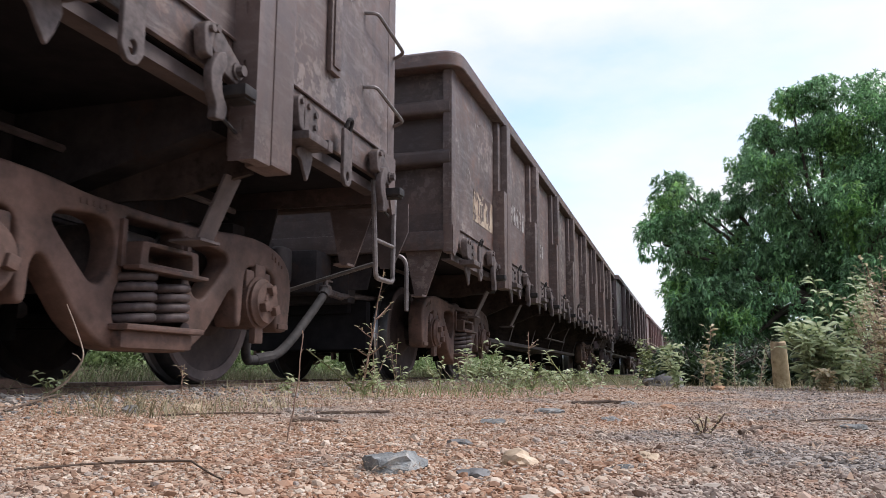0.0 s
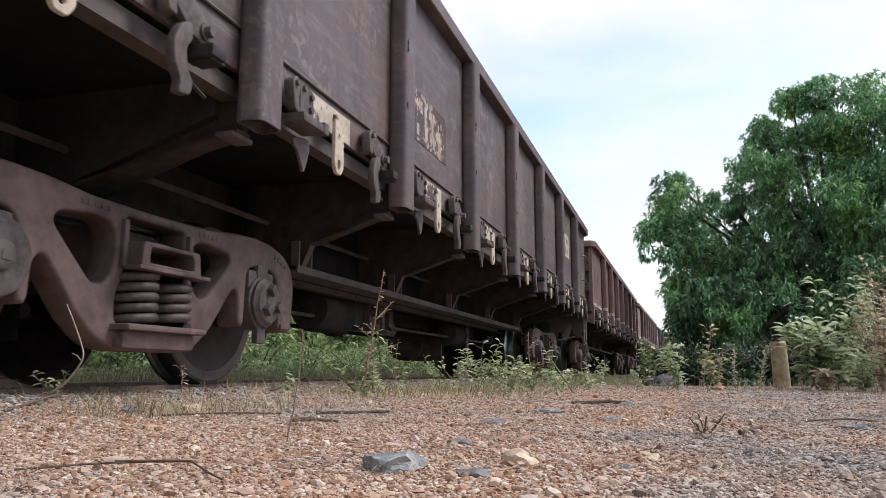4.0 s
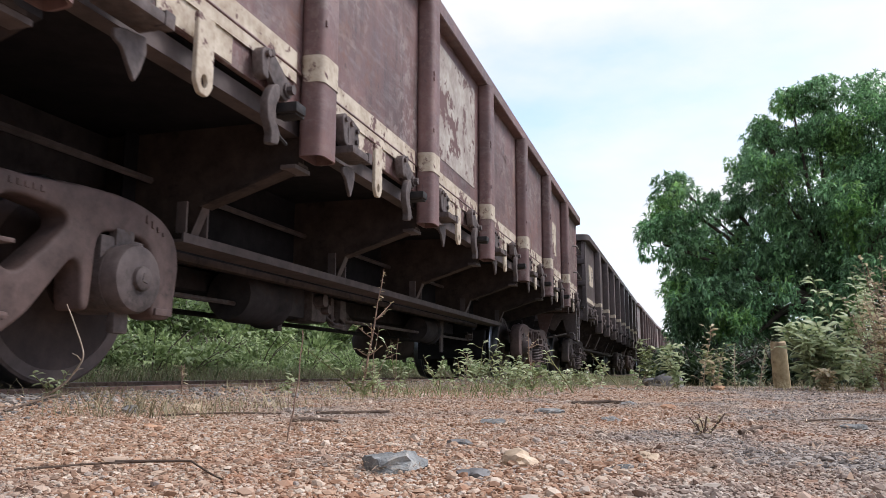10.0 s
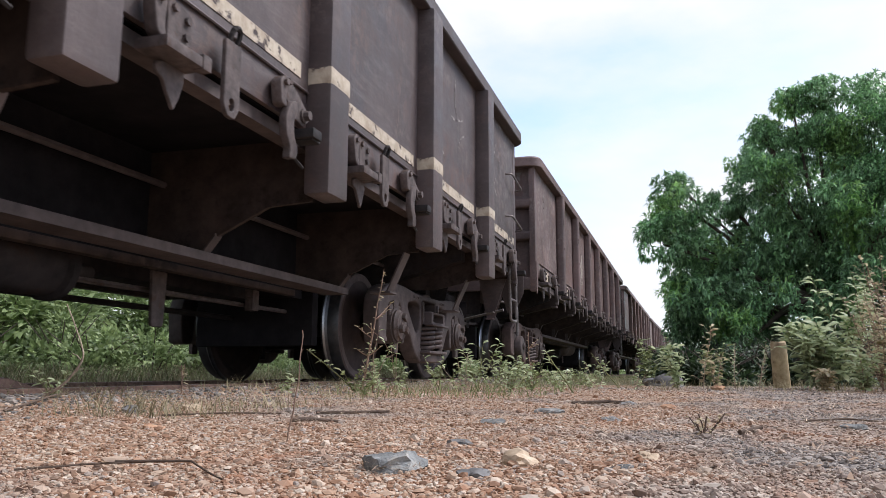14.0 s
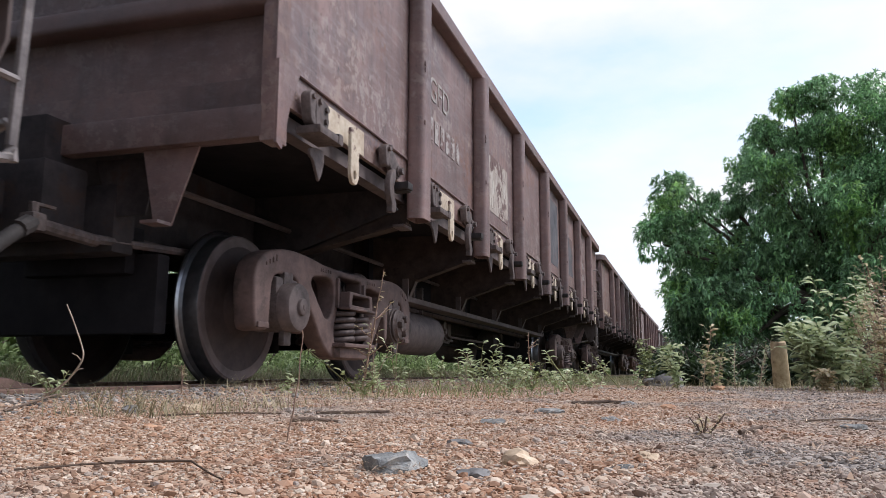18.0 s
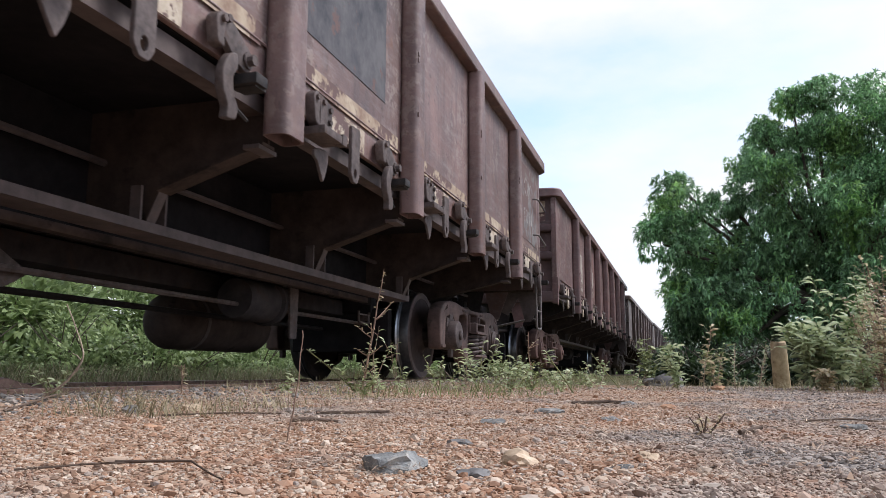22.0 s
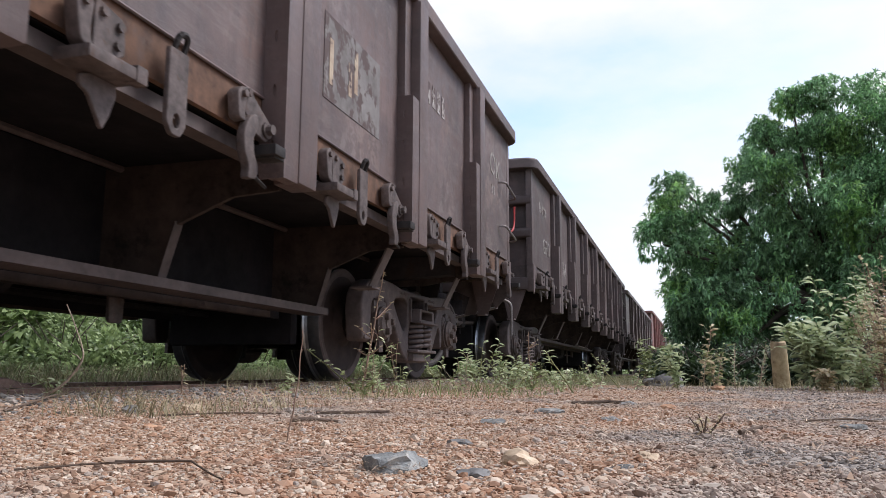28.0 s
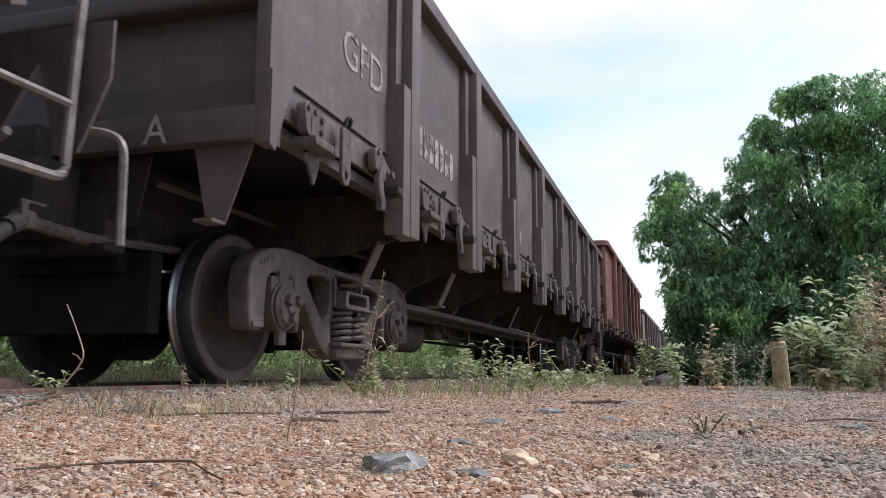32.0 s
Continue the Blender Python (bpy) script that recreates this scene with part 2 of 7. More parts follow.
def add_tube(bm, pts, r, seg=8, r_end=None, caps=True):
    """A round bar along a line of points."""
    pts = [Vector(p) for p in pts]
    up = Vector((0.21, 0.37, 0.9)).normalized()
    rings = []
    for i, p in enumerate(pts):
        d = (pts[min(i + 1, len(pts) - 1)] - pts[max(i - 1, 0)]).normalized()
        s = d.cross(up)
        s = s.normalized() if s.length > 1e-4 else d.orthogonal().normalized()
        u = s.cross(d)
        rr = r if r_end is None else r + (r_end - r) * i / (len(pts) - 1)
        rings.append([bm.verts.new(p + (s * math.cos(2 * math.pi * k / seg) + u * math.sin(2 * math.pi * k / seg)) * rr) for k in range(seg)])
    for a, b in zip(rings, rings[1:]):
        for k in range(seg):
            bm.faces.new((a[k], a[(k + 1) % seg], b[(k + 1) % seg], b[k]))
    if caps:
        bm.faces.new(rings[0])
        bm.faces.new(rings[-1][::-1])
    return bm


def tube(pts, r, seg=8, r_end=None):
    return add_tube(bmesh.new(), pts, r, seg, r_end)


def rounded(pts, r, n=4):
    """The line through pts with its corners rounded."""
    pts = [Vector(p) for p in pts]
    out = [pts[0]]
    for a, b, c in zip(pts, pts[1:], pts[2:]):
        p, q = b + (a - b).normalized() * min(r, (a - b).length / 2), b + (c - b).normalized() * min(r, (c - b).length / 2)
        for k in range(n + 1):
            t = k / n
            out.append((1 - t) ** 2 * p + 2 * t * (1 - t) * b + t * t * q)
    return out + [pts[-1]]


def smooth_loop(pts, r, n=4):
    """A closed outline in a plane with its corners rounded."""
    out = []
    k = len(pts)
    for i in range(k):
        a, b, c = Vector(pts[i - 1]), Vector(pts[i]), Vector(pts[(i + 1) % k])
        ra = min(r, (a - b).length * 0.48)
        rc = min(r, (c - b).length * 0.48)
        p, q = b + (a - b).normalized() * ra, b + (c - b).normalized() * rc
        for j in range(n + 1):
            t = j / n
            out.append(tuple((1 - t) ** 2 * p + 2 * t * (1 - t) * b + t * t * q))
    return out


def cut_plate(loops, thick, bev, m):
    """A thick plate with holes and eased edges; loops in its plane, the first one is the outline."""
    cu = bpy.data.curves.new("plate", "CURVE")
    cu.dimensions, cu.fill_mode = "2D", "BOTH"
    cu.extrude, cu.bevel_depth, cu.bevel_resolution = max(thick / 2 - bev, 0.0005), bev, 2 if bev > 0.004 else 0
    cu.offset = -bev
    for lp in loops:
        s = cu.splines.new("POLY")
        s.points.add(len(lp) - 1)
        for pt, q in zip(s.points, lp):
            pt.co = (q[0], q[1], 0, 1)
        s.use_cyclic_u = True
    ob = bpy.data.objects.new("plate", cu)
    me = bpy.data.meshes.new_from_object(ob)
    bm = bmesh.new()
    bm.from_mesh(me)
    bmesh.ops.remove_doubles(bm, verts=bm.verts[:], dist=0.0004)
    bmesh.ops.transform(bm, matrix=m, verts=bm.verts[:])
    bpy.data.objects.remove(ob)
    bpy.data.curves.remove(cu)
    bpy.data.meshes.remove(me)
    return bm


def merge(*bms):
    """Several pieces of one part in one bmesh."""
    out = bms[0]
    for b in bms[1:]:
        me = bpy.data.meshes.new("tmp")
        b.to_mesh(me)
        b.free()
        out.from_mesh(me)
        bpy.data.meshes.remove(me)
    return out


# plane of a plate: its x along y, its y up, facing the side (+x)
def side_plane(x, y=0.0, z=0.0):
    return Matrix.Translation((x, y, z)) @ Matrix(((0, 0, 1, 0), (1, 0, 0, 0), (0, 1, 0, 0), (0, 0, 0, 1)))


# plane of a plate: its x across, its y up, facing along y
def cross_plane(y, x=0.0, z=0.0):
    return Matrix.Translation((x, y, z)) @ Matrix(((1, 0, 0, 0), (0, 0, -1, 0), (0, 1, 0, 0), (0, 0, 0, 1)))


# ---- the track ----
TRACK_X, BEND = -2.95, 1500.0


def track_x(y):
    return TRACK_X + y * y / (2 * BEND)


def on_track(y):
    return pose(track_x(y), y, 0, 0, 0, -math.degrees(math.atan(y / BEND)))


# ---- bogie: built about its own pivot, at rail height ----
WHEEL_R, BASE = 0.42, 1.72


def spring_mesh(name, r, wire, h, turns):
    n = int(turns * 14)
    pts = [(r * math.cos(2 * math.pi * turns * k / n), r * math.sin(2 * math.pi * turns * k / n), h * k / n) for k in range(n + 1)]
    bm = tube(pts, wire, 7)
    return finish(bm, name, SPRING, 60)


def build_wheelset(parent, y, bolted=True):
    axle = part("wheelset", lathe([(-0.92, 0.05), (-0.92, 0.062), (-0.55, 0.062), (-0.5, 0.085), (0, 0.075), (0.5, 0.085), (0.55, 0.062), (0.92, 0.062), (0.92, 0.05)], 20), IRON, parent, "dark forged axle with its two wheels")
    axle.matrix_basis = pose(0, y, WHEEL_R)
    # (across, radius): outer rim face, tread, flange, back, plate and hub
    prof = [(0.62, 0.08), (0.645, 0.12), (0.60, 0.16), (0.565, 0.30), (0.575, 0.345), (0.602, 0.352), (0.606, 0.40), (0.598, 0.411)]
    w = lathe(prof + [(0.50, 0.12), (0.50, 0.08)], 48)
    for f in w.faces:
        c = f.calc_center_median()
        if math.hypot(c.y, c.z) > 0.347 and c.x > 0.57:
            f.material_index = 2
    tread = lathe([(0.5979, 0.4105), (0.595, 0.4125), (0.515, 0.421), (0.50, 0.437), (0.488, 0.447), (0.474, 0.444), (0.466, 0.43), (0.466, 0.36), (0.52, 0.30), (0.53, 0.12)], 48)
    for f in tread.faces:
        c = f.calc_center_median()
        if math.hypot(c.y, c.z) > 0.405:
            f.material_index = 3 if 0.4865 < c.x < 0.4985 else 1
    ob = part("wheel", merge(w, tread), [WHEEL, TREAD, RIM, BRIGHT], axle, "rusty wheel with a bright worn tread")
    again(ob, axle, pose(0, 0, 0, 0, 0, 180))
    cap = lathe([(0.90, 0.12), (0.925, 0.125), (0.935, 0.112), (0.95, 0.105), (0.955, 0.05), (0.965, 0.045), (0.965, 0.001)], 24)
    if not bolted:
        # plain drum with a square plug
        cap.free()
        cap = lathe([(0.88, 0.135), (0.955, 0.137), (0.975, 0.128), (0.985, 0.105), (0.985, 0.05), (1.0, 0.047), (1.006, 0.038), (1.006, 0.001)], 28)
        add_box(cap, 0.99, 1.009, -0.016, 0.016, -0.016, 0.016)
    for k in range(3 if bolted else 0):
        a = radians(90 + 120 * k)
        add_box(cap, 0.945, 0.985, -0.024, 0.024, -0.024, 0.024, 0.006, Matrix.Translation((0, 0.062 * math.cos(a), 0.062 * math.sin(a))))
    cb = part("bearing_cap", cap, FITTING if bolted else CAST, axle, "round bearing end cap with three bolts" if bolted else "smooth round bearing drum with a square plug")
    again(cb, axle, pose(0, 0, 0, 0, 0, 180))
    return axle


def side_frame_bm():
    """The cast side frame: lean top chord, two three-cornered windows, sagging spring seat and open pedestals; y along, z up."""
    half = [(0.0, 0.145), (0.20, 0.145), (0.29, 0.165), (0.41, 0.25), (0.60, 0.475), (0.645, 0.44), (0.65, 0.285), (0.70, 0.285), (0.715, 0.56), (0.76, 0.60), (0.97, 0.60), (1.03, 0.56), (1.05, 0.28), (1.19, 0.28), (1.22, 0.52), (1.19, 0.63), (1.10, 0.70), (0.95, 0.74), (0.80, 0.752), (0.60, 0.745), (0.40, 0.722), (0.0, 0.715)]
    outline = [(y, z) for y, z in half] + [(-y, z) for y, z in half[-2:0:-1]]
    win = [(0.25, 0.46), (0.30, 0.395), (0.36, 0.39), (0.48, 0.50), (0.57, 0.59), (0.545, 0.63), (0.36, 0.652), (0.265, 0.635), (0.235, 0.56)]
    pocket = [(-0.20, 0.235), (0.20, 0.235), (0.228, 0.27), (0.228, 0.36), (0.19, 0.44), (0.19, 0.675), (-0.19, 0.675), (-0.19, 0.44), (-0.228, 0.36), (-0.228, 0.27)]
    loops = [smooth_loop(outline, 0.05, 3), smooth_loop(win, 0.035, 3), smooth_loop([(-y, z) for y, z in win], 0.035, 3), smooth_loop(pocket, 0.02, 3)]
    bm = cut_plate(loops, 0.13, 0.016, side_plane(0.83))
    # lip and cup under the springs, ribs round the pedestals, cast marks
    add_box(bm, 0.755, 0.985, -0.255, 0.255, 0.222, 0.248, 0.012)
    add_box(bm, 0.775, 0.945, -0.235, 0.235, 0.15, 0.228, 0.03)
    for s in (-1, 1):
        add_box(bm, 0.86, 0.915, s * 0.212 - 0.014, s * 0.212 + 0.014, 0.47, 0.66, 0.006)
        add_box(bm, 0.885, 0.905, s * 1.12 - 0.055, s * 1.12 + 0.055, 0.295, 0.325, 0.005)
        for q in range(4):
            add_box(bm, 0.891, 0.901, s * (0.99 + 0.036 * q) - 0.008, s * (0.99 + 0.036 * q) + 0.008, 0.665 - 0.012 * q, 0.70 - 0.018 * q, 0.002)
        for q in range(5):
            add_box(bm, 0.892, 0.899, s * (0.30 + 0.034 * q) - 0.010, s * (0.30 + 0.034 * q) + 0.010, 0.675, 0.698, 0.002)
    return bm


def bolster_end_bm():
    """Hollow end of the bolster over the springs."""
    outer = smooth_loop([(-0.20, 0.468), (0.20, 0.468), (0.185, 0.575), (-0.185, 0.575)], 0.012, 2)
    inner = smooth_loop([(-0.15, 0.492), (0.15, 0.492), (0.142, 0.556), (-0.142, 0.556)], 0.014, 2)
    bm = cut_plate([outer, inner], 0.22, 0.006, side_plane(0.87))
    add_box(bm, 0.75, 0.80, -0.18, 0.18, 0.48, 0.57)
    add_box(bm, 0.93, 1.005, -0.235, 0.235, 0.458, 0.474, 0.005)
    add_box(bm, 0.84, 0.92, -0.05, 0.05, 0.572, 0.592, 0.006)
    return bm


def build_bogie(wagon, y, red):
    cast = CAST_RED if red else CAST
    bogie = part("bogie", box(-0.76, 0.76, -0.19, 0.19, 0.42, 0.66, 0.03), cast, wagon, "cast steel bogie bolster")
    bogie.matrix_basis = pose(0, y, 0)
    part("centre_plate", lathe([(0.655, 0.19), (0.80, 0.19)], 20, "Z"), cast, bogie)
    be = part("bolster_end", bolster_end_bm(), cast, bogie, "hollow bolster end resting on springs")
    again(be, bogie, pose(0, 0, 0, 0, 0, 180))
    sf = part("side_frame", side_frame_bm(), cast, bogie, "dusty cast side frame with large windows")
    again(sf, bogie, pose(0, 0, 0, 0, 0, 180))
    first = None
    for s in (1, -1):
        for xx in (0.875, 0.68):
            for yy in (-0.113, 0.113):
                ob = new("coil_spring", SPRING_ME)
                ob.parent = bogie
                ob.matrix_basis = pose(s * xx, yy, 0.255, 0, 0, 40 if yy > 0 else 170)
        for yy in (-BASE / 2, BASE / 2):
            if first is None:
                ad = lathe([(-0.10, 0.10), (-0.10, 0.135), (0.085, 0.138), (0.09, 0.10)], 24)
                add_box(ad, -0.07, 0.075, -0.125, 0.125, 0.06, 0.165, 0.02)
                add_box(ad, 0.04, 0.085, -0.055, 0.055, 0.11, 0.20, 0.02)
                add_box(ad, 0.05, 0.085, -0.04, 0.04, -0.21, -0.11, 0.006)
                first = part("axle_box", ad, FITTING, bogie, "bearing adapter over the axle end")
                first.matrix_basis = pose(s * 0.82, yy, WHEEL_R)
            else:
                again(first, bogie, pose(s * 0.82, yy, WHEEL_R, 0, 0, 0 if s > 0 else 180))
    for s in (-1, 1):
        beam = tube([(-0.55, s * 0.33, 0.30), (0, s * 0.22, 0.30), (0.55, s * 0.33, 0.30)], 0.035, 8)
        for e in (-1, 1):
            add_box(beam, e * 0.54 - 0.05, e * 0.54 + 0.05, s * 0.36 - 0.02, s * 0.40 + 0.02, 0.18, 0.52, 0.01)
        part("brake_beam", beam, IRON, bogie)
    return bogie


SPRING_ME = spring_mesh("coil_spring", 0.087, 0.0195, 0.19, 4.6)


# ---- hopper hardware under each side panel ----
def latch_meshes():
    """Hinge bracket with claw, drop plate with its eye, hook with its handle block; at the sheet's foot, x outward."""
    br = cut_plate([smooth_loop([(-0.05, 0.055), (0.075, 0.03), (0.085, -0.075), (0.02, -0.115), (-0.05, -0.10)], 0.012, 2)], 0.014, 0.003, side_plane(0.055))
    for yy, zz in ((-0.02, 0.02), (0.05, 0.0), (0.045, -0.06)):
        add_tube(br, [(0.04, yy, zz), (0.075, yy, zz)], 0.015, 8)
    cheek = cut_plate([smooth_loop([(-0.125, 0.03), (-0.085, 0.06), (-0.055, 0.03), (-0.065, -0.06), (-0.045, -0.115), (-0.10, -0.10), (-0.118, -0.03)], 0.018, 3)], 0.05, 0.006, side_plane(0.04))
    add_tube(cheek, [(0.03, -0.095, 0.02), (0.078, -0.095, 0.02)], 0.014, 8)
    bar = box(0.0, 0.125, -0.13, 0.10, -0.165, -0.125, 0.008)
    add_box(bar, 0.085, 0.13, 0.06, 0.11, -0.17, -0.115, 0.008)
    claw = cut_plate([smooth_loop([(-0.085, -0.03), (-0.04, -0.012), (0.06, 0.0), (0.068, -0.05), (0.045, -0.115), (0.018, -0.165), (-0.012, -0.125), (-0.045, -0.075), (-0.082, -0.062)], 0.010, 2)], 0.016, 0.003, side_plane(0.03, 0.02, -0.15))
    tab = cut_plate([smooth_loop([(-0.052, 0.03), (0.052, 0.03), (0.052, -0.225), (0.024, -0.265), (-0.024, -0.265), (-0.052, -0.225)], 0.010, 2), [(0.019 * math.cos(a), -0.215 + 0.025 * math.sin(a)) for a in [k * math.pi / 6 for k in range(12)]]], 0.02, 0.003, side_plane(0.05))
    eye = tube(rounded([(0.04, -0.02, -0.05), (0.07, -0.02, 0.03), (0.07, 0.03, 0.03), (0.04, 0.03, -0.05)], 0.03, 3), 0.011, 6)
    hook = cut_plate([smooth_loop([(-0.03, 0.02), (0.012, 0.035), (0.022, -0.02), (-0.012, -0.07), (0.0, -0.13), (0.035, -0.175), (0.02, -0.225), (-0.045, -0.235), (-0.035, -0.19), (-0.075, -0.13), (-0.08, -0.06), (-0.055, -0.01)], 0.016, 3)], 0.038, 0.006, side_plane(0.06))
    plate = cut_plate([smooth_loop([(-0.09, 0.07), (-0.02, 0.10), (0.165, 0.0), (0.175, -0.045), (0.13, -0.085), (0.05, -0.07), (-0.07, 0.02)], 0.014, 2)], 0.03, 0.005, side_plane(0.035))
    plate = merge(plate, cut_plate([smooth_loop([(-0.115, 0.05), (-0.075, 0.085), (-0.045, 0.05), (-0.06, -0.01), (-0.05, -0.055), (-0.10, -0.05)], 0.016, 3)], 0.05, 0.006, side_plane(0.04)))
    add_tube(plate, [(0.0, -0.03, 0.07), (0.07, -0.03, 0.07)], 0.016, 8)
    add_tube(plate, [(0.0, -0.075, 0.05), (0.08, -0.075, 0.05)], 0.015, 8)
    add_tube(plate, [(0.0, 0.125, -0.035), (0.085, 0.125, -0.035)], 0.022, 8)
    add_tube(plate, [(0.03, 0.125, -0.035), (0.06, 0.125, -0.035)], 0.034, 10)
    block = box(0.02, 0.15, 0.0, 0.085, -0.105, -0.062, 0.006)
    add_box(block, 0.04, 0.135, 0.02, 0.10, -0.112, -0.10, 0.003)
    add_tube(block, [(0.03, 0.0, -0.16), (0.03, 0.14, -0.20)], 0.008, 6)
    return [finish(b, n, m, 35) for b, n, m in ((br, "hinge_bracket", FITTING), (claw, "claw", FITTING), (tab, "drop_plate", FITTING), (eye, "lifting_eye", IRON), (hook, "door_hook", FITTING), (plate, "hook_bracket", FITTING), (block, "hook_handle", IRON), (cheek, "hinge_cheek", FITTING), (bar, "locking_bar", FITTING))]


LATCH = latch_meshes()


def hang(me, parent, x, y, z, label=""):
    ob = new(me.name.split(".")[0], me)
    ob.parent = parent
    ob.matrix_basis = pose(x, y, z)
    if label:
        ob["label"] = label
    return ob


HW = 1.35
STYLE = {
    # half length, latch height, foot of the posts, top of the rim, end post offset, posts a side, foot of the end
    "box_post": dict(hl=7.25, latch=1.235, post=0.87, top=2.65, first=1.61, posts=8, sill=1.05),
    "box_post_plain": dict(hl=7.25, latch=1.235, post=0.87, top=2.66, first=1.61, posts=8, sill=1.05),
    "box_post_low": dict(hl=7.25, latch=1.07, post=0.85, top=2.58, first=1.61, posts=8, sill=1.0),
    "round_post_tall": dict(hl=6.80, latch=1.30, post=1.04, top=3.20, first=1.80, posts=7, sill=1.07),
    "round_post_short": dict(hl=6.80, latch=1.30, post=1.20, top=2.72, first=1.80, posts=7, sill=1.07),
    "round_post": dict(hl=6.80, latch=1.30, post=1.04, top=2.72, first=1.80, posts=7, sill=1.07),
}


def post_bm(style, z0, z1):
    """One side post, standing on x = 0 and proud of the sheet."""
    if not style.startswith("round_post"):
        bm = box(-0.01, 0.115, -0.085, 0.085, z0, z1, 0.014)
        if style == "box_post_plain":
            bm.free()
            return box(-0.01, 0.12, -0.13, 0.09, z0, z1, 0.02)
        add_box(bm, -0.02, 0.05, -0.20, -0.08, z0 + 0.02, z1, 0.006)
        # doubling plate on the lower half, with slotted holes down its edge
        slots = [[(0.052 + 0.009 * math.cos(a), z0 + zz + 0.028 * math.sin(a)) for a in [k * math.pi / 4 for k in range(8)]] for zz in (0.13, 0.37, 0.80, 0.61)]
        plate = cut_plate([[(-0.005, z0 - 0.005), (0.108, z0 - 0.005), (0.108, z0 + 0.92), (-0.005, z0 + 0.92)]] + slots, 0.008, 0.0, Matrix.Translation((0, -0.2055, 0)) @ Matrix(((1, 0, 0, 0), (0, 0, -1, 0), (0, 1, 0, 0), (0, 0, 0, 1))))
        bm = merge(bm, plate)
        add_box(bm, 0.05, 0.108, -0.204, -0.084, z0 - 0.004, z0 + 0.92, 0.004)
        for zz in (0.13, 0.37, 0.80, 0.61):
            add_box(bm, 0.03, 0.05, -0.2035, -0.2005, z0 + zz - 0.03, z0 + zz + 0.03)
        return bm
    prof = smooth_loop([(-0.005, -0.102), (0.112, -0.088), (0.112, 0.088), (-0.005, 0.102)], 0.040, 5)
    bm = bmesh.new()
    z0 -= 0.006
    for a, b, k in ((z0, z1, 1.0),):
        lo = [bm.verts.new((x, y, a)) for x, y in prof]
        hi = [bm.verts.new((x, y, b)) for x, y in prof]
        n = len(prof)
        for i in range(n):
            bm.faces.new((lo[i], lo[(i + 1) % n], hi[(i + 1) % n], hi[i]))
        bm.faces.new(hi)
    # hollow foot: an inner skin up to a cap, and a few weld nicks
    inn = [(max(x - 0.010, 0.0), y * 0.92) for x, y in prof]
    lo2, up2 = [bm.verts.new((x, y, z0)) for x, y in inn], [bm.verts.new((x, y, z0 + 0.16)) for x, y in inn]
    for i in range(n):
        bm.faces.new((lo[i], lo2[i], lo2[(i + 1) % n], lo[(i + 1) % n]))
        bm.faces.new((lo2[i], up2[i], up2[(i + 1) % n], lo2[(i + 1) % n]))
    bm.faces.new(up2)
    for z in (z0 + 0.62, z0 + 0.98, z0 + 1.02):
        add_box(bm, 0.104, 0.116, -0.070, -0.055, z, z + 0.03, 0.003)
    return bm


# thin pipe under the floor: across, height
PIPE = (0.50, 1.0)


def tank_bm(half, r):
    """A closed tank lying along the wagon, with domed ends."""
    prof = [(-half, 0.1 * r), (-half + 0.02, 0.55 * r), (-half + 0.09, 0.93 * r), (-half + 0.13, r)]
    return lathe(prof + [(-a, b) for a, b in prof[::-1]], 26, "Y")


def side_tank(W, x, y, z, half, r):
    """An air tank slung at the near side, on two hangers."""
    part("air_reservoir", tank_bm(half, r), CAST, W, "dusty grey-brown air tank").matrix_basis = pose(x, y, z)
    for d in (-0.55, 0.55):
        h = box(x - 0.03, x + 0.03, y + d * half - 0.02, y + d * half + 0.02, z + r * 0.9, 0.90, 0.004)
        part("tank_hanger", h, FLANGE, W)


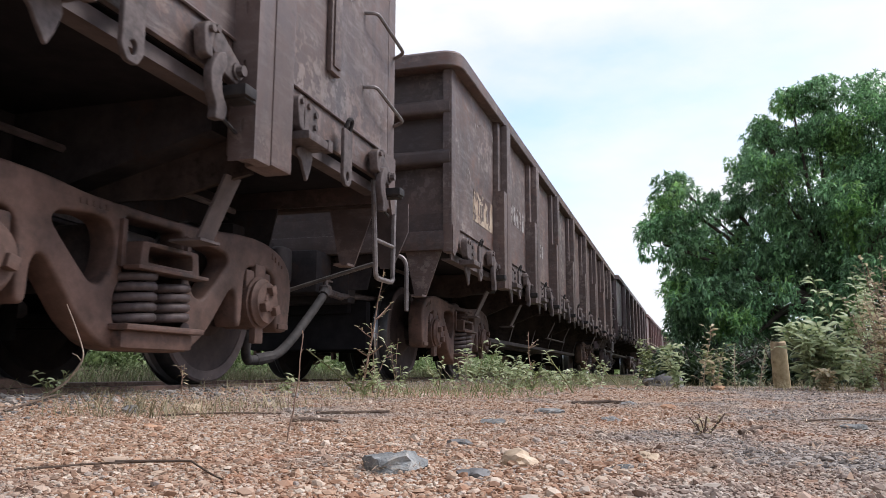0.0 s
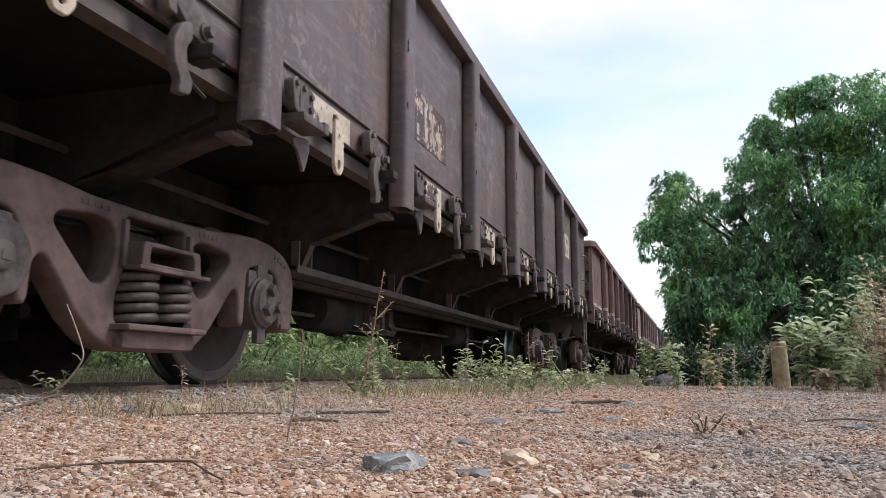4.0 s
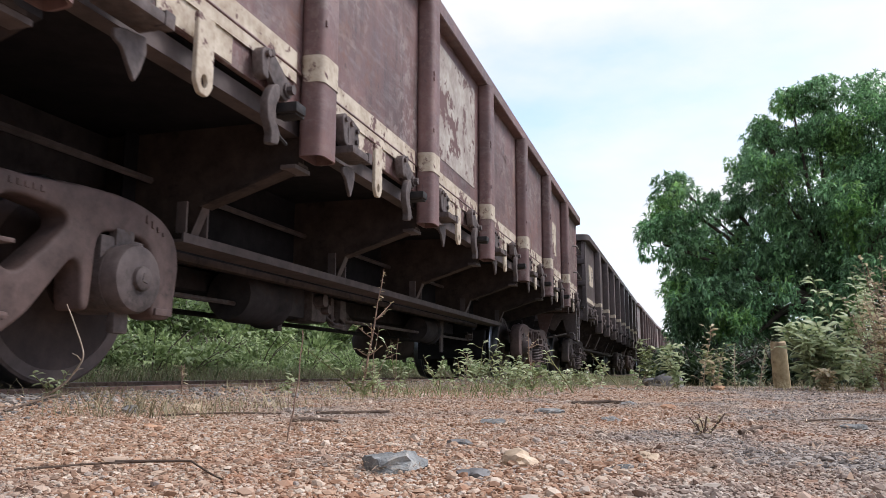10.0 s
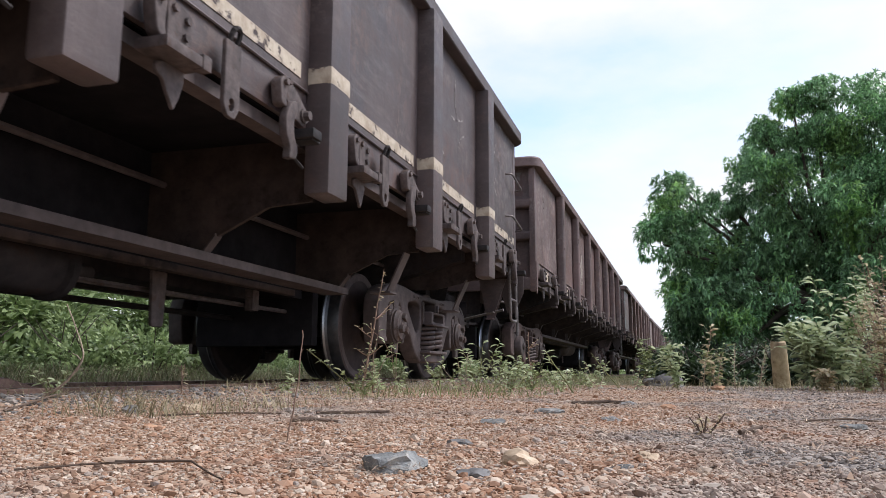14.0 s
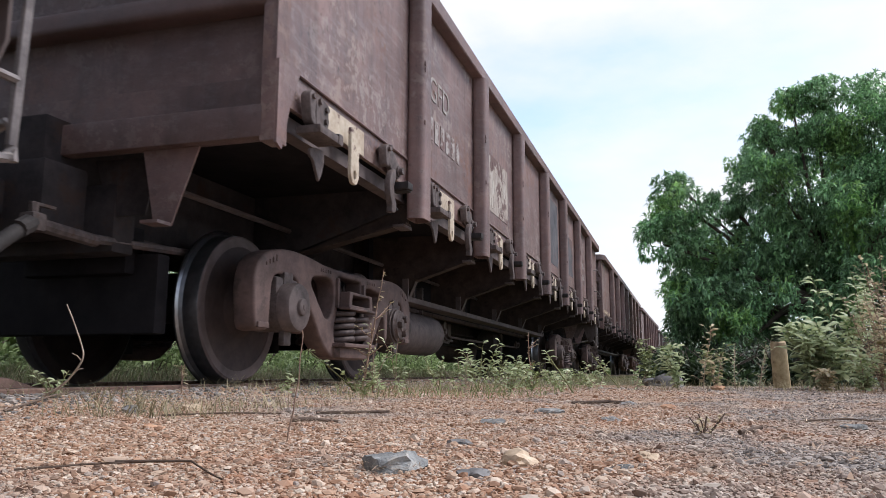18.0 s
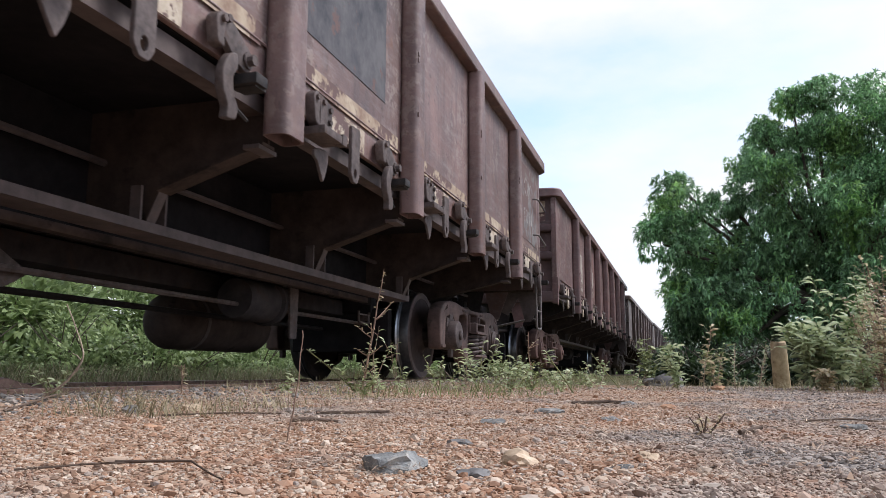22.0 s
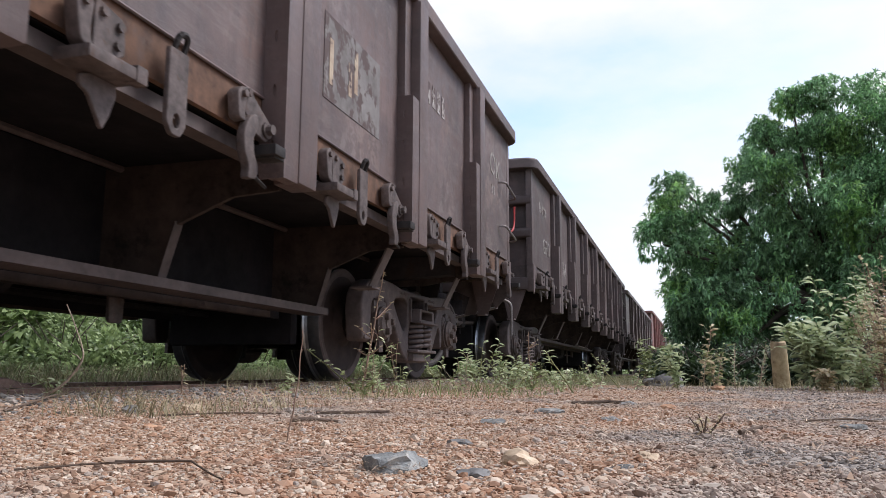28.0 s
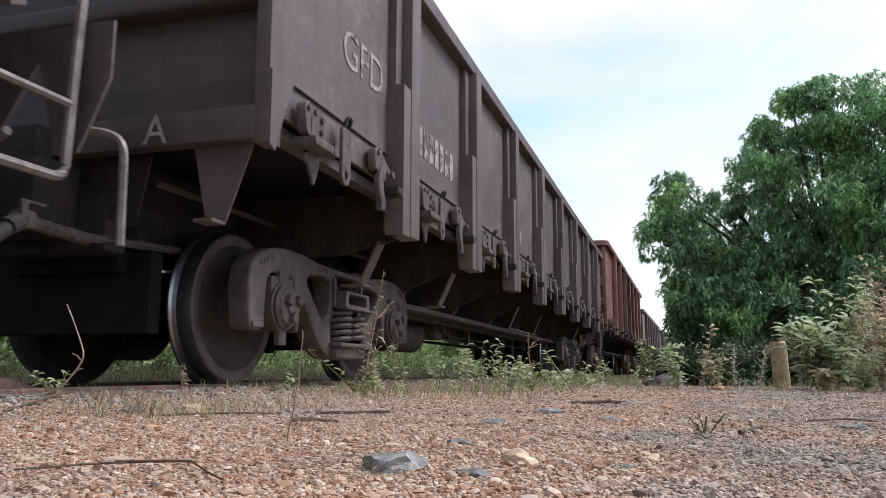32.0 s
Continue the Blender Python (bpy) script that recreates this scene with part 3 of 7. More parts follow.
def build_wagon(style, red):
    """An open freight wagon; origin at the middle, on the rails; its leading end is towards -y."""
    S = STYLE[style]
    hl, latch, pz, top, first, cnt, sill = S["hl"], S["latch"], S["post"], S["top"], S["first"], S["posts"], S["sill"]
    boxy = not style.startswith("round_post")
    foot, seam = latch - 0.055, latch + 0.12
    W = new("open_wagon")
    ys = [-hl + first + k * (2 * hl - 2 * first) / (cnt - 1) for k in range(cnt)]
    for s in (1, -1):
        turn = pose(0, 0, 0, 0, 0, 0 if s > 0 else 180)
        part("side_wall", box(HW - 0.02, HW, -hl, hl, seam, top - 0.06), PAINT, W, "worn painted side sheet with rust and scratches").matrix_basis = turn
        # the strip below the seam, set back a little, with a welded bead on the seam
        part("side_sill", box(HW - 0.035, HW - 0.008, -hl + 0.01, hl - 0.01, foot, seam + 0.01, 0.004), PAINT, W, "side sill strip below the seam").matrix_basis = turn
        part("seam_bead", tube([(HW + 0.002, -hl + 0.02, seam), (HW + 0.002, hl - 0.02, seam)], 0.007, 6), PAINT_POST, W).matrix_basis = turn
        ad = 0.075 if boxy else 0.095
        ang = cut_plate([[(HW - 0.125, foot - ad), (HW - 0.045, foot - ad), (HW - 0.045, foot - 0.02), (HW - 0.058, foot - 0.02), (HW - 0.058, foot - ad + 0.012), (HW - 0.125, foot - ad + 0.012)]], 2 * hl - 0.3, 0.0, cross_plane(0))
        part("door_angle", ang, FLANGE, W, "rusty angle bar under the side").matrix_basis = turn
    # rim with rounded corners, walked round the top
    ring = smooth_loop([(-HW - 0.03, -hl - 0.03), (HW + 0.03, -hl - 0.03), (HW + 0.03, hl + 0.03), (-HW - 0.03, hl + 0.03)], 0.11, 4)
    rim = bmesh.new()
    prof = [(-0.09, -0.125), (0.052, -0.125), (0.06, -0.117), (0.06, -0.02), (0.045, 0.0), (-0.09, 0.0)]
    rows = []
    for i, (x, y) in enumerate(ring):
        p, q = Vector(ring[i - 1]), Vector(ring[(i + 1) % len(ring)])
        d = (q - p).normalized()
        out = Vector((d.y, -d.x))
        rows.append([rim.verts.new((x + out.x * o, y + out.y * o, top + dz)) for o, dz in prof])
    for i in range(len(ring)):
        A, B = rows[i], rows[(i + 1) % len(ring)]
        for j in range(len(prof)):
            rim.faces.new((A[j], A[(j + 1) % len(prof)], B[(j + 1) % len(prof)], B[j]))
    part("top_rim", rim, PAINT_POST, W, "rounded pressed steel rim")
    p0 = part("side_post", post_bm(style, pz, top - 0.12), PAINT_POST, W, "upright pressed steel side post")
    p0.matrix_basis = pose(HW, ys[0], 0)
    for k, y in enumerate(ys):
        if k:
            again(p0, W, pose(HW, y, 0))
        again(p0, W, pose(-HW, y, 0, 0, 0, 180))
    # ends: sheet, two ribs, sill, corner posts
    for e in (-1, 1):
        turn = pose(0, 0, 0, 0, 0, 0 if e > 0 else 180)
        y1 = hl - 0.10
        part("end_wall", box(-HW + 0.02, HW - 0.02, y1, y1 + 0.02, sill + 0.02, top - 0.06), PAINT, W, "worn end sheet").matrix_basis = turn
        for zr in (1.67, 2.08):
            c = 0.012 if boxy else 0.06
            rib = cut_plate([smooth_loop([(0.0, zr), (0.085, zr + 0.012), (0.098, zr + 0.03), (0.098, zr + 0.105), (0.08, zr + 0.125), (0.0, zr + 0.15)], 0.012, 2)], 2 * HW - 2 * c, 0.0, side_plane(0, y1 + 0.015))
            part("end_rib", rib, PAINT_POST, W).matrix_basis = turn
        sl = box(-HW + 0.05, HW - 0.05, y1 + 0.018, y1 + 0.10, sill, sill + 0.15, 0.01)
        # the trailing sill takes the darker brown to paint in its shade
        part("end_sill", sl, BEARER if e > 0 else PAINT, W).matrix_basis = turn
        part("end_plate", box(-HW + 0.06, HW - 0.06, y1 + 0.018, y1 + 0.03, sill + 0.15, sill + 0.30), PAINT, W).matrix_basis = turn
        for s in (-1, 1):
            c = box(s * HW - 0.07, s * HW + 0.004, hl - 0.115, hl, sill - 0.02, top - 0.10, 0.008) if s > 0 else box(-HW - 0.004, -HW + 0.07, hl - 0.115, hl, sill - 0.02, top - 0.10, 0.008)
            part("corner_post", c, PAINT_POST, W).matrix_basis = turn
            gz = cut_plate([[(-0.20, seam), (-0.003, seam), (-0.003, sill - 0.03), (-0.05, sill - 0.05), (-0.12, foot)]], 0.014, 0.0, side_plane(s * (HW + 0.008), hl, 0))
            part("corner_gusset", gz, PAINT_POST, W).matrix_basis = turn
    # floor underside, painted nearly black for the shade below it
    part("floor_plate", box(-HW + 0.04, HW - 0.04, -hl + 0.1, hl - 0.1, foot + 0.0, foot + 0.04), UNDERSHADE, W)
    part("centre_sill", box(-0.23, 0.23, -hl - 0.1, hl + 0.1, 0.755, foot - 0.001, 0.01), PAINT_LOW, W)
    part("sill_flange", box(-0.29, 0.29, -hl + 0.2, hl - 0.2, 0.735, 0.753, 0.003), FLANGE, W, "wide bottom flange of the centre sill")

    gz = {"box_post_low": 0.435, "box_post": 0.60, "box_post_plain": 0.60}.get(style, 0.665)

    def bearer(low, over_bogie):
        """A plate under each post; between the bogies it reaches down to the girder, over a bogie it stays high."""
        if over_bogie:
            edge = [(HW - 0.02, low), (0.96, 0.80), (0.28, 0.80)] if boxy else [(HW - 0.02, 1.02), (0.40, 0.82), (0.28, 0.80)]
        elif boxy:
            edge = [(HW - 0.02, low), (1.10, low - 0.015), (0.825, 0.735), (0.745, gz + 0.035)]
        else:
            edge = [(HW - 0.02, 1.02), (0.82, 0.855), (0.752, gz + 0.035)]
        lp = edge + [(0.22, edge[-1][1]), (0.22, foot - 0.005), (HW - 0.02, foot - 0.005)]
        lips = []
        for k, ((xa, za), (xb, zb)) in enumerate(zip(edge, edge[1:])):
            hw = 0.03 if k == len(edge) - 2 and not over_bogie else 0.012 if boxy else 0.05
            lips.append(((xa, za), (xb, zb), hw))
        return cut_plate([lp], 0.014, 0.0, cross_plane(0)), lips

    def lip_bm(a, b, hw):
        """A flat bar along one stretch of a bearer's lower edge."""
        bm = bmesh.new()
        top_ = [bm.verts.new((x, yy, z - 0.0005)) for x, z in (a, b) for yy in (-hw, hw)]
        low_ = [bm.verts.new((v.co.x, v.co.y, v.co.z - 0.014)) for v in top_]
        bm.faces.new([top_[i] for i in (0, 1, 3, 2)])
        bm.faces.new([low_[i] for i in (2, 3, 1, 0)])
        for i, j in ((0, 1), (1, 3), (3, 2), (2, 0)):
            bm.faces.new((top_[i], top_[j], low_[j], low_[i]))
        return bm
    near_low = pz + 0.01 if boxy else pz
    for over in (False, True):
        spots = [ys[0], ys[-1]] if over else ys[1:-1]
        plate, lips = bearer(near_low, over)
        cb = part("cross_bearer", plate, BEARER, W, "sooty cross bearer under a post")
        cb.matrix_basis = pose(0, spots[0], 0)
        bars_ = [part("bearer_flange", lip_bm(*q), FLANGE if k == len(lips) - 1 and not over else BEARER, W, "", None) for k, q in enumerate(lips)]
        for k, y in enumerate(spots):
            for b in bars_:
                if k:
                    again(b, W, pose(0, y, 0))
                else:
                    b.matrix_basis = pose(0, y, 0)
            if k:
                again(cb, W, pose(0, y, 0))
            again(cb, W, pose(0, y, 0, 0, 0, 180))
            if not boxy:
                part("bearer_foot", box(HW - 0.10, HW - 0.022, y - 0.075, y + 0.075, 0.985, 1.005, 0.003), FLANGE, W)
    if not boxy:
        for y in ys[1:-1]:
            for d in (-0.085, 0.085):
                part("stiffener", box(0.722, 0.776, y + d - 0.007, y + d + 0.007, gz + 0.046, 0.86), FLANGE, W, "", None)
    # girder along each side between the bogies: bottom angle before a black shade sheet
    for s in (-1, 1):
        turn = pose(0, 0, 0, 0, 0, 0 if s > 0 else 180)
        g0, g1 = ys[1] - 0.10, ys[-2] + 0.10
        # recessed sheet added to stand for the dark space behind the flange
        part("girder_web", box(0.40, 0.416, g0, g1, gz - 0.02, foot - 0.004), UNDERSHADE, W, "black backing sheet for the dark space above the girder").matrix_basis = turn
        part("girder_flange", merge(box(0.60, 0.775, g0, g1, gz, gz + 0.014), box(0.763, 0.775, g0, g1, gz + 0.012, gz + 0.045)), FLANGE, W, "grimy bottom angle of the girder").matrix_basis = turn
        part("girder_flange", box(0.46, 0.52, g0 + 0.3, g1 - 0.3, gz - 0.03, gz + 0.01, 0.004), BEARER, W, "inner brake beam angle").matrix_basis = turn
    # flat stirrups hung below pairs of bearers
    if boxy:
        for a, b, x in ((0, 1, 1.12), (6, 7, 1.12), (3, 4, 1.01)):
            wide = 0.03 if a == 3 else 0.055
            for q in (a, b):
                u = bmesh.new()
                pts = ((x + 0.12, near_low - 0.02), (x, 0.60))
                va = [u.verts.new((px + dx, ys[q] + dy, pz_)) for px, pz_ in pts for dx, dy in ((-0.006, -wide), (0.006, -wide), (0.006, wide), (-0.006, wide))]
                for i in range(4):
                    u.faces.new((va[i], va[(i + 1) % 4], va[4 + (i + 1) % 4], va[4 + i]))
                u.faces.new(va[3::-1])
                u.faces.new(va[4:])
                part("strut", u, FLANGE, W, "slanting flat bar strut", None)
            if (a, b) == (3, 4):
                part("stirrup", box(x - 0.03, x + 0.03, ys[a] - 0.03, ys[b] + 0.03, 0.588, 0.600), FLANGE, W, "flat bar stirrup hung under the bearers", None)
            else:
                for q in (a, b):
                    part("strut_foot", box(x - 0.12, x + 0.03, ys[q] - 0.07, ys[q] + 0.07, 0.588, 0.600), FLANGE, W, "", None)
    # latches along the near side
    edges = [-hl] + ys + [hl]
    for a, b in zip(edges, edges[1:]):
        n = b - a
        fr = (0.24, 0.50, 0.79) if a > -hl else (0.20, 0.46, 0.76)
        if b == hl:
            fr = (0.20, 0.52, 0.83)
        lift, back = (0.03, -0.05) if boxy else (-0.015, -0.085)
        hang(LATCH[0], W, HW, a + n * fr[0] + (0.02 if boxy else -0.03), latch, "hinge bracket of a side door")
        hang(LATCH[7], W, HW, a + n * fr[0] + (0.02 if boxy else -0.03), latch)
        hang(LATCH[8], W, HW, a + n * fr[0] + (0.02 if boxy else -0.03), latch, "flat locking bar")
        hang(LATCH[1], W, HW, a + n * fr[0] + (0.02 if boxy else -0.02), latch - (0.0 if boxy else 0.035), "pointed claw plate")
        hang(LATCH[2], W, HW, a + n * fr[1] + back, latch + lift * 0.8, "drop plate with an eye")
        if boxy:
            hang(LATCH[3], W, HW, a + n * fr[1] + back, latch + 0.08)
        hang(LATCH[5], W, HW, a + n * fr[2] + back, latch - 0.005)
        hang(LATCH[4], W, HW, a + n * fr[2] + back, latch - 0.075 + lift, "forged hook of a side door")
        hang(LATCH[6], W, HW, a + n * fr[2] + back + 0.03, latch - 0.065)
    # air reservoir, brake gear and pipes slung under the sill
    part("brake_trunk", box(-0.42, 0.02, -hl + 3.0, hl - 3.0, 0.58, 0.72, 0.02), PAINT_LOW, W, "sooty trunking under the centre sill")
    place = pose(0.10, -2.28, 0.465) if boxy else pose(-0.44, 2.35, 0.42)
    part("air_reservoir", tank_bm(0.54 if boxy else 0.66, 0.185 if boxy else 0.20), CAST if boxy else BEARER, W, "cylindrical air tank").matrix_basis = place
    yy, tr = -0.34, 0.185 if boxy else 0.20
    part("tank_strap", lathe([(yy - 0.02, tr - 0.01), (yy - 0.02, tr + 0.006), (yy + 0.02, tr + 0.006), (yy + 0.02, tr - 0.01)], 22, "Y"), FLANGE, W).matrix_basis = place
    bc = lathe([(-0.22, 0.05), (-0.22, 0.13), (-0.16, 0.14), (0.16, 0.14), (0.18, 0.16), (0.22, 0.16), (0.24, 0.05), (0.45, 0.035)], 20, "Y")
    part("brake_cylinder", bc, PAINT_LOW, W, "brake cylinder").matrix_basis = pose(0.22, 1.8, 0.54)
    vb = box(0.10, 0.34, 0.0, 0.26, 0.44, 0.73, 0.03)
    add_tube(vb, [(0.33, 0.06, 0.6), (0.42, 0.06, 0.6)], 0.05, 12)
    add_tube(vb, [(0.33, 0.18, 0.54), (0.40, 0.18, 0.54)], 0.035, 12)
    vy = pose(0, -hl + 5.6, 0)
    part("control_valve", vb, FITTING, W, "brake control valve").matrix_basis = vy
    rv = tube([(0.22, 0.25, 0.56), (0.22, 0.46, 0.56)], 0.075, 14)
    add_box(rv, 0.14, 0.30, 0.42, 0.48, 0.47, 0.66, 0.012)
    part("relay_valve", rv, FITTING, W).matrix_basis = vy
    part("valve_pipe", tube([(0.30, 0.30, 0.50), (0.36, 0.34, 0.44), (0.36, 0.55, 0.44), (0.28, 0.62, 0.50)], 0.014, 7), FITTING, W).matrix_basis = vy
    part("valve_bracket", box(0.16, 0.20, -0.26, -0.20, 0.36, 0.72, 0.006), FITTING, W).matrix_basis = vy
    part("dirt_collector", box(0.20, 0.30, 0.60, 0.72, 0.46, 0.66, 0.02), FITTING, W).matrix_basis = vy
    if not boxy:
        lc = lathe([(-0.26, 0.05), (-0.26, 0.16), (-0.20, 0.18), (0.16, 0.18), (0.19, 0.20), (0.24, 0.20), (0.26, 0.06)], 20, "Y")
        part("load_cylinder", lc, PAINT_LOW, W, "sooty load brake cylinder").matrix_basis = pose(0.20, -1.86, 0.56)
        part("valve_plate", box(0.06, 0.30, -1.58, -1.24, 0.46, 0.76, 0.02), PAINT_LOW, W, "sooty valve mounting block")
    part("brake_rod", tube([(0.24, -hl + 2.7, 0.50), (0.24, hl - 2.6, 0.50)], 0.016, 6), FITTING, W)
    part("brake_rod", tube([(-0.20, -hl + 2.7, 0.46), (-0.20, hl - 2.6, 0.46)], 0.02, 6), IRON, W)
    part("train_pipe", tube(rounded([(0.42, -hl - 0.10, 0.66), (0.42, -hl + 0.6, 0.70), (0.36, -hl + 2.6, 0.80), (0.36, hl - 2.6, 0.80), (0.42, hl - 0.6, 0.70), (0.42, hl + 0.10, 0.66)], 0.2, 3), 0.022, 7), FITTING, W)
    part("thin_pipe", tube([(PIPE[0], -hl + 0.4, PIPE[1]), (PIPE[0], hl - 0.4, PIPE[1])], 0.018, 6), FLANGE, W, "long thin air pipe under the floor")
    lv = cut_plate([smooth_loop([(-0.30, 0.56), (-0.15, 0.44), (0.2, 0.42), (0.34, 0.50), (0.1, 0.62)], 0.03, 2)], 0.02, 0.003, side_plane(0.18))
    part("brake_lever", lv, FITTING, W).matrix_basis = pose(0, -0.4, 0)
    part("brake_lever", cut_plate([smooth_loop([(-0.05, 0.30), (0.05, 0.30), (0.07, 0.76), (-0.07, 0.76)], 0.02, 2)], 0.02, 0.003, side_plane(0.32)), FITTING, W).matrix_basis = pose(0, hl - 4.6, 0)
    if boxy:
        part("rod_guide", box(0.30, 0.36, -0.05, 0.05, 0.42, 0.75, 0.008), FITTING, W, "flat bar rod guide").matrix_basis = pose(0, -hl + 7.0, 0)
        part("rod_guide", box(0.27, 0.33, -0.04, 0.04, 0.46, 0.75, 0.008), FITTING, W).matrix_basis = pose(0, hl - 3.6, 0)
    else:
        loop = [(0.30, -0.12, 0.60), (0.30, -0.12, 0.50), (0.30, 0.12, 0.50), (0.30, 0.12, 0.60)]
        guide = tube(rounded(loop, 0.03, 3), 0.011, 6)
        add_box(guide, 0.29, 0.31, -0.12, 0.12, 0.565, 0.578)
        add_box(guide, 0.24, 0.34, -0.005, 0.025, 0.515, 0.565)
        part("rod_guide", guide, FITTING, W, "bent strap round a brake rod").matrix_basis = pose(0, hl - 3.22, 0)
    # couplers, hoses, uncoupling rods, steps and handholds
    for e in (-1, 1):
        r = Matrix.Rotation(0 if e > 0 else math.pi, 4, "Z") @ Matrix.Translation((0, hl, 0))
        mirror = pose(0, hl, 0) if e > 0 else Matrix.Diagonal((1, -1, 1, 1)) @ Matrix.Translation((0, hl, 0))
        cp = box(-0.085, 0.085, -0.2, 0.36, 0.76, 0.93, 0.025)
        head = smooth_loop([(-0.10, 0.28), (0.10, 0.28), (0.18, 0.40), (0.20, 0.58), (0.13, 0.68), (0.05, 0.66), (0.07, 0.54), (-0.06, 0.50), (-0.15, 0.60), (-0.23, 0.58), (-0.22, 0.40)], 0.05, 4)
        cp = merge(cp, cut_plate([head], 0.27, 0.035, Matrix.Translation((0, 0, 0.855))))
        add_tube(cp, [(0.11, 0.61, 0.69), (0.11, 0.61, 1.03)], 0.035, 12)
        add_tube(cp, [(0.02, 0.40, 0.98), (0.02, 0.40, 1.04)], 0.06, 12)
        add_tube(cp, [(0.0, 0.44, 0.74), (0.0, 0.46, 0.58)], 0.05, 10)
        part("coupler", cp, PAINT_LOW, W, "sooty cast knuckle coupler").matrix_basis = r
        cs = box(-0.24, 0.24, 0.10, 0.20, 0.60, 0.76, 0.015)
        add_box(cs, -0.20, 0.20, 0.16, 0.62, 0.46, 0.53, 0.03)
        for q in (-0.17, 0.17):
            add_box(cs, q - 0.03, q + 0.03, 0.12, 0.20, 0.48, 0.64, 0.01)
        if e > 0:
            part("coupler_support", cs, UNDERSHADE, W, "black carrier bar under the coupler").matrix_basis = r
        else:
            cs.free()
        part("draft_box", box(-0.30, 0.30, -0.12, 0.16, 0.68, 1.02, 0.03), PAINT_LOW, W).matrix_basis = r
        cy = 0.22 if e < 0 else -0.34
        cock = tube(rounded([(0.42, cy - 0.27, 0.66), (0.44, cy + 0.06, 0.67), (0.49, cy + 0.18, 0.66)], 0.05, 2), 0.030, 10)
        add_box(cock, 0.445, 0.525, cy + 0.12, cy + 0.20, 0.625, 0.705, 0.02)
        add_tube(cock, [(0.485, cy + 0.16, 0.70), (0.485, cy + 0.16, 0.745)], 0.02, 8)
        add_box(cock, 0.475, 0.495, cy + 0.05, cy + 0.18, 0.735, 0.75, 0.004)
        part("angle_cock", cock, FITTING, W, "pipe end with its cock").matrix_basis = mirror
        if e < 0:
            hs = tube(rounded([(0.49, 0.40, 0.655), (0.52, 0.50, 0.60), (0.48, 0.95, 0.22), (0.43, 1.08, 0.15), (0.37, 1.23, 0.14)], 0.2, 5), 0.031, 11)
            add_tube(hs, [(0.49, 0.395, 0.66), (0.515, 0.48, 0.615)], 0.038, 10)
            add_tube(hs, [(0.44, 1.06, 0.165), (0.39, 1.17, 0.143)], 0.038, 10)
        else:
            hs = tube(rounded([(0.49, -0.16, 0.655), (0.51, -0.10, 0.55), (0.42, -0.06, 0.30), (0.38, 0.0, 0.15), (0.36, 0.10, 0.14)], 0.1, 5), 0.031, 11)
            add_tube(hs, [(0.49, -0.165, 0.66), (0.508, -0.115, 0.60)], 0.038, 10)
            add_box(hs, 0.33, 0.39, 0.07, 0.15, 0.11, 0.17, 0.012)
        part("air_hose", hs, RUBBER, W, "black rubber air hose").matrix_basis = mirror
        gs = cut_plate([[(-0.15, 0.0), (0.15, 0.0), (0.02, -0.36), (-0.07, -0.36)]], 0.012, 0.0, cross_plane(0))
        add_box(gs, -0.07, 0.02, -0.10, 0.0, -0.365, -0.35)
        part("step_bracket", gs, PAINT_POST, W, "tapered bracket under the end sill").matrix_basis = pose(HW - 0.24 if boxy else 0.80, e * (hl - 0.06), sill + 0.005)
        pk = cut_plate([[(-0.20, 0.0), (0.16, 0.0), (0.10, -0.28), (-0.10, -0.28)]], 0.012, 0.0, cross_plane(0))
        part("pipe_bracket", pk, PAINT_LOW, W).matrix_basis = pose(0.50, e * (hl - 0.16), sill + 0.005)
    # rear corner: step ladder, handholds, uncoupling rod
    x0 = HW - 0.01
    low = 0.60
    st = tube(rounded([(x0, -0.10, foot - 0.02), (x0, -0.04, low), (x0, 0.24, low), (x0, 0.26, foot - 0.02)], 0.04, 3), 0.015, 7)
    add_tube(st, [(x0, -0.06, low + 0.22), (x0, 0.25, low + 0.22)], 0.013, 7)
    part("corner_step", st, ROD, W, "bent rod step ladder").matrix_basis = pose(0, hl - 0.20, 0)
    lp = cut_plate([[(-0.50, 1.10), (-0.02, 1.10), (-0.02, 0.92), (-0.12, 0.70), (-0.20, 0.70), (-0.285, 1.0), (-0.42, 0.78), (-0.50, 0.82)]], 0.012, 0.0, cross_plane(hl + (0.12 if boxy else 0.01), HW + (0.08 if boxy else 0)))
    part("ladder_bracket", lp, FLANGE, W)
    for zz in (latch + 0.36, latch + 0.80):
        hb = tube(rounded([(HW - 0.01, -0.52, zz + 0.05), (HW + 0.07, -0.50, zz + 0.05), (HW + 0.09, -0.10, zz - 0.03), (HW - 0.01, -0.03, zz - 0.03)], 0.035, 3), 0.011, 7)
        part("handhold", hb, ROD, W, "bent rod handhold").matrix_basis = pose(0, hl + 0.02, 0)
    for zz in (1.50, 1.90, 2.30):
        hb = tube(rounded([(HW - 0.42, -0.02, zz), (HW - 0.42, 0.09, zz), (HW - 0.06, 0.09, zz), (HW - 0.06, -0.02, zz)], 0.03, 3), 0.011, 7)
        part("end_handhold", hb, ROD, W, "bent rod rung on the end").matrix_basis = pose(0, hl, 0)
    ud = 0.12 if boxy else 0.0
    diag = [(0.12, 0.52, 0.56), (1.18, 0.15, 0.74)] + ([] if boxy else [(1.27, 0.10, 0.74), (1.28, 0.11, 0.62)])
    part("uncoupling_rod", tube(rounded(diag, 0.05, 3), 0.014, 7), ROD, W, "straight uncoupling rod").matrix_basis = pose(0, hl, 0)
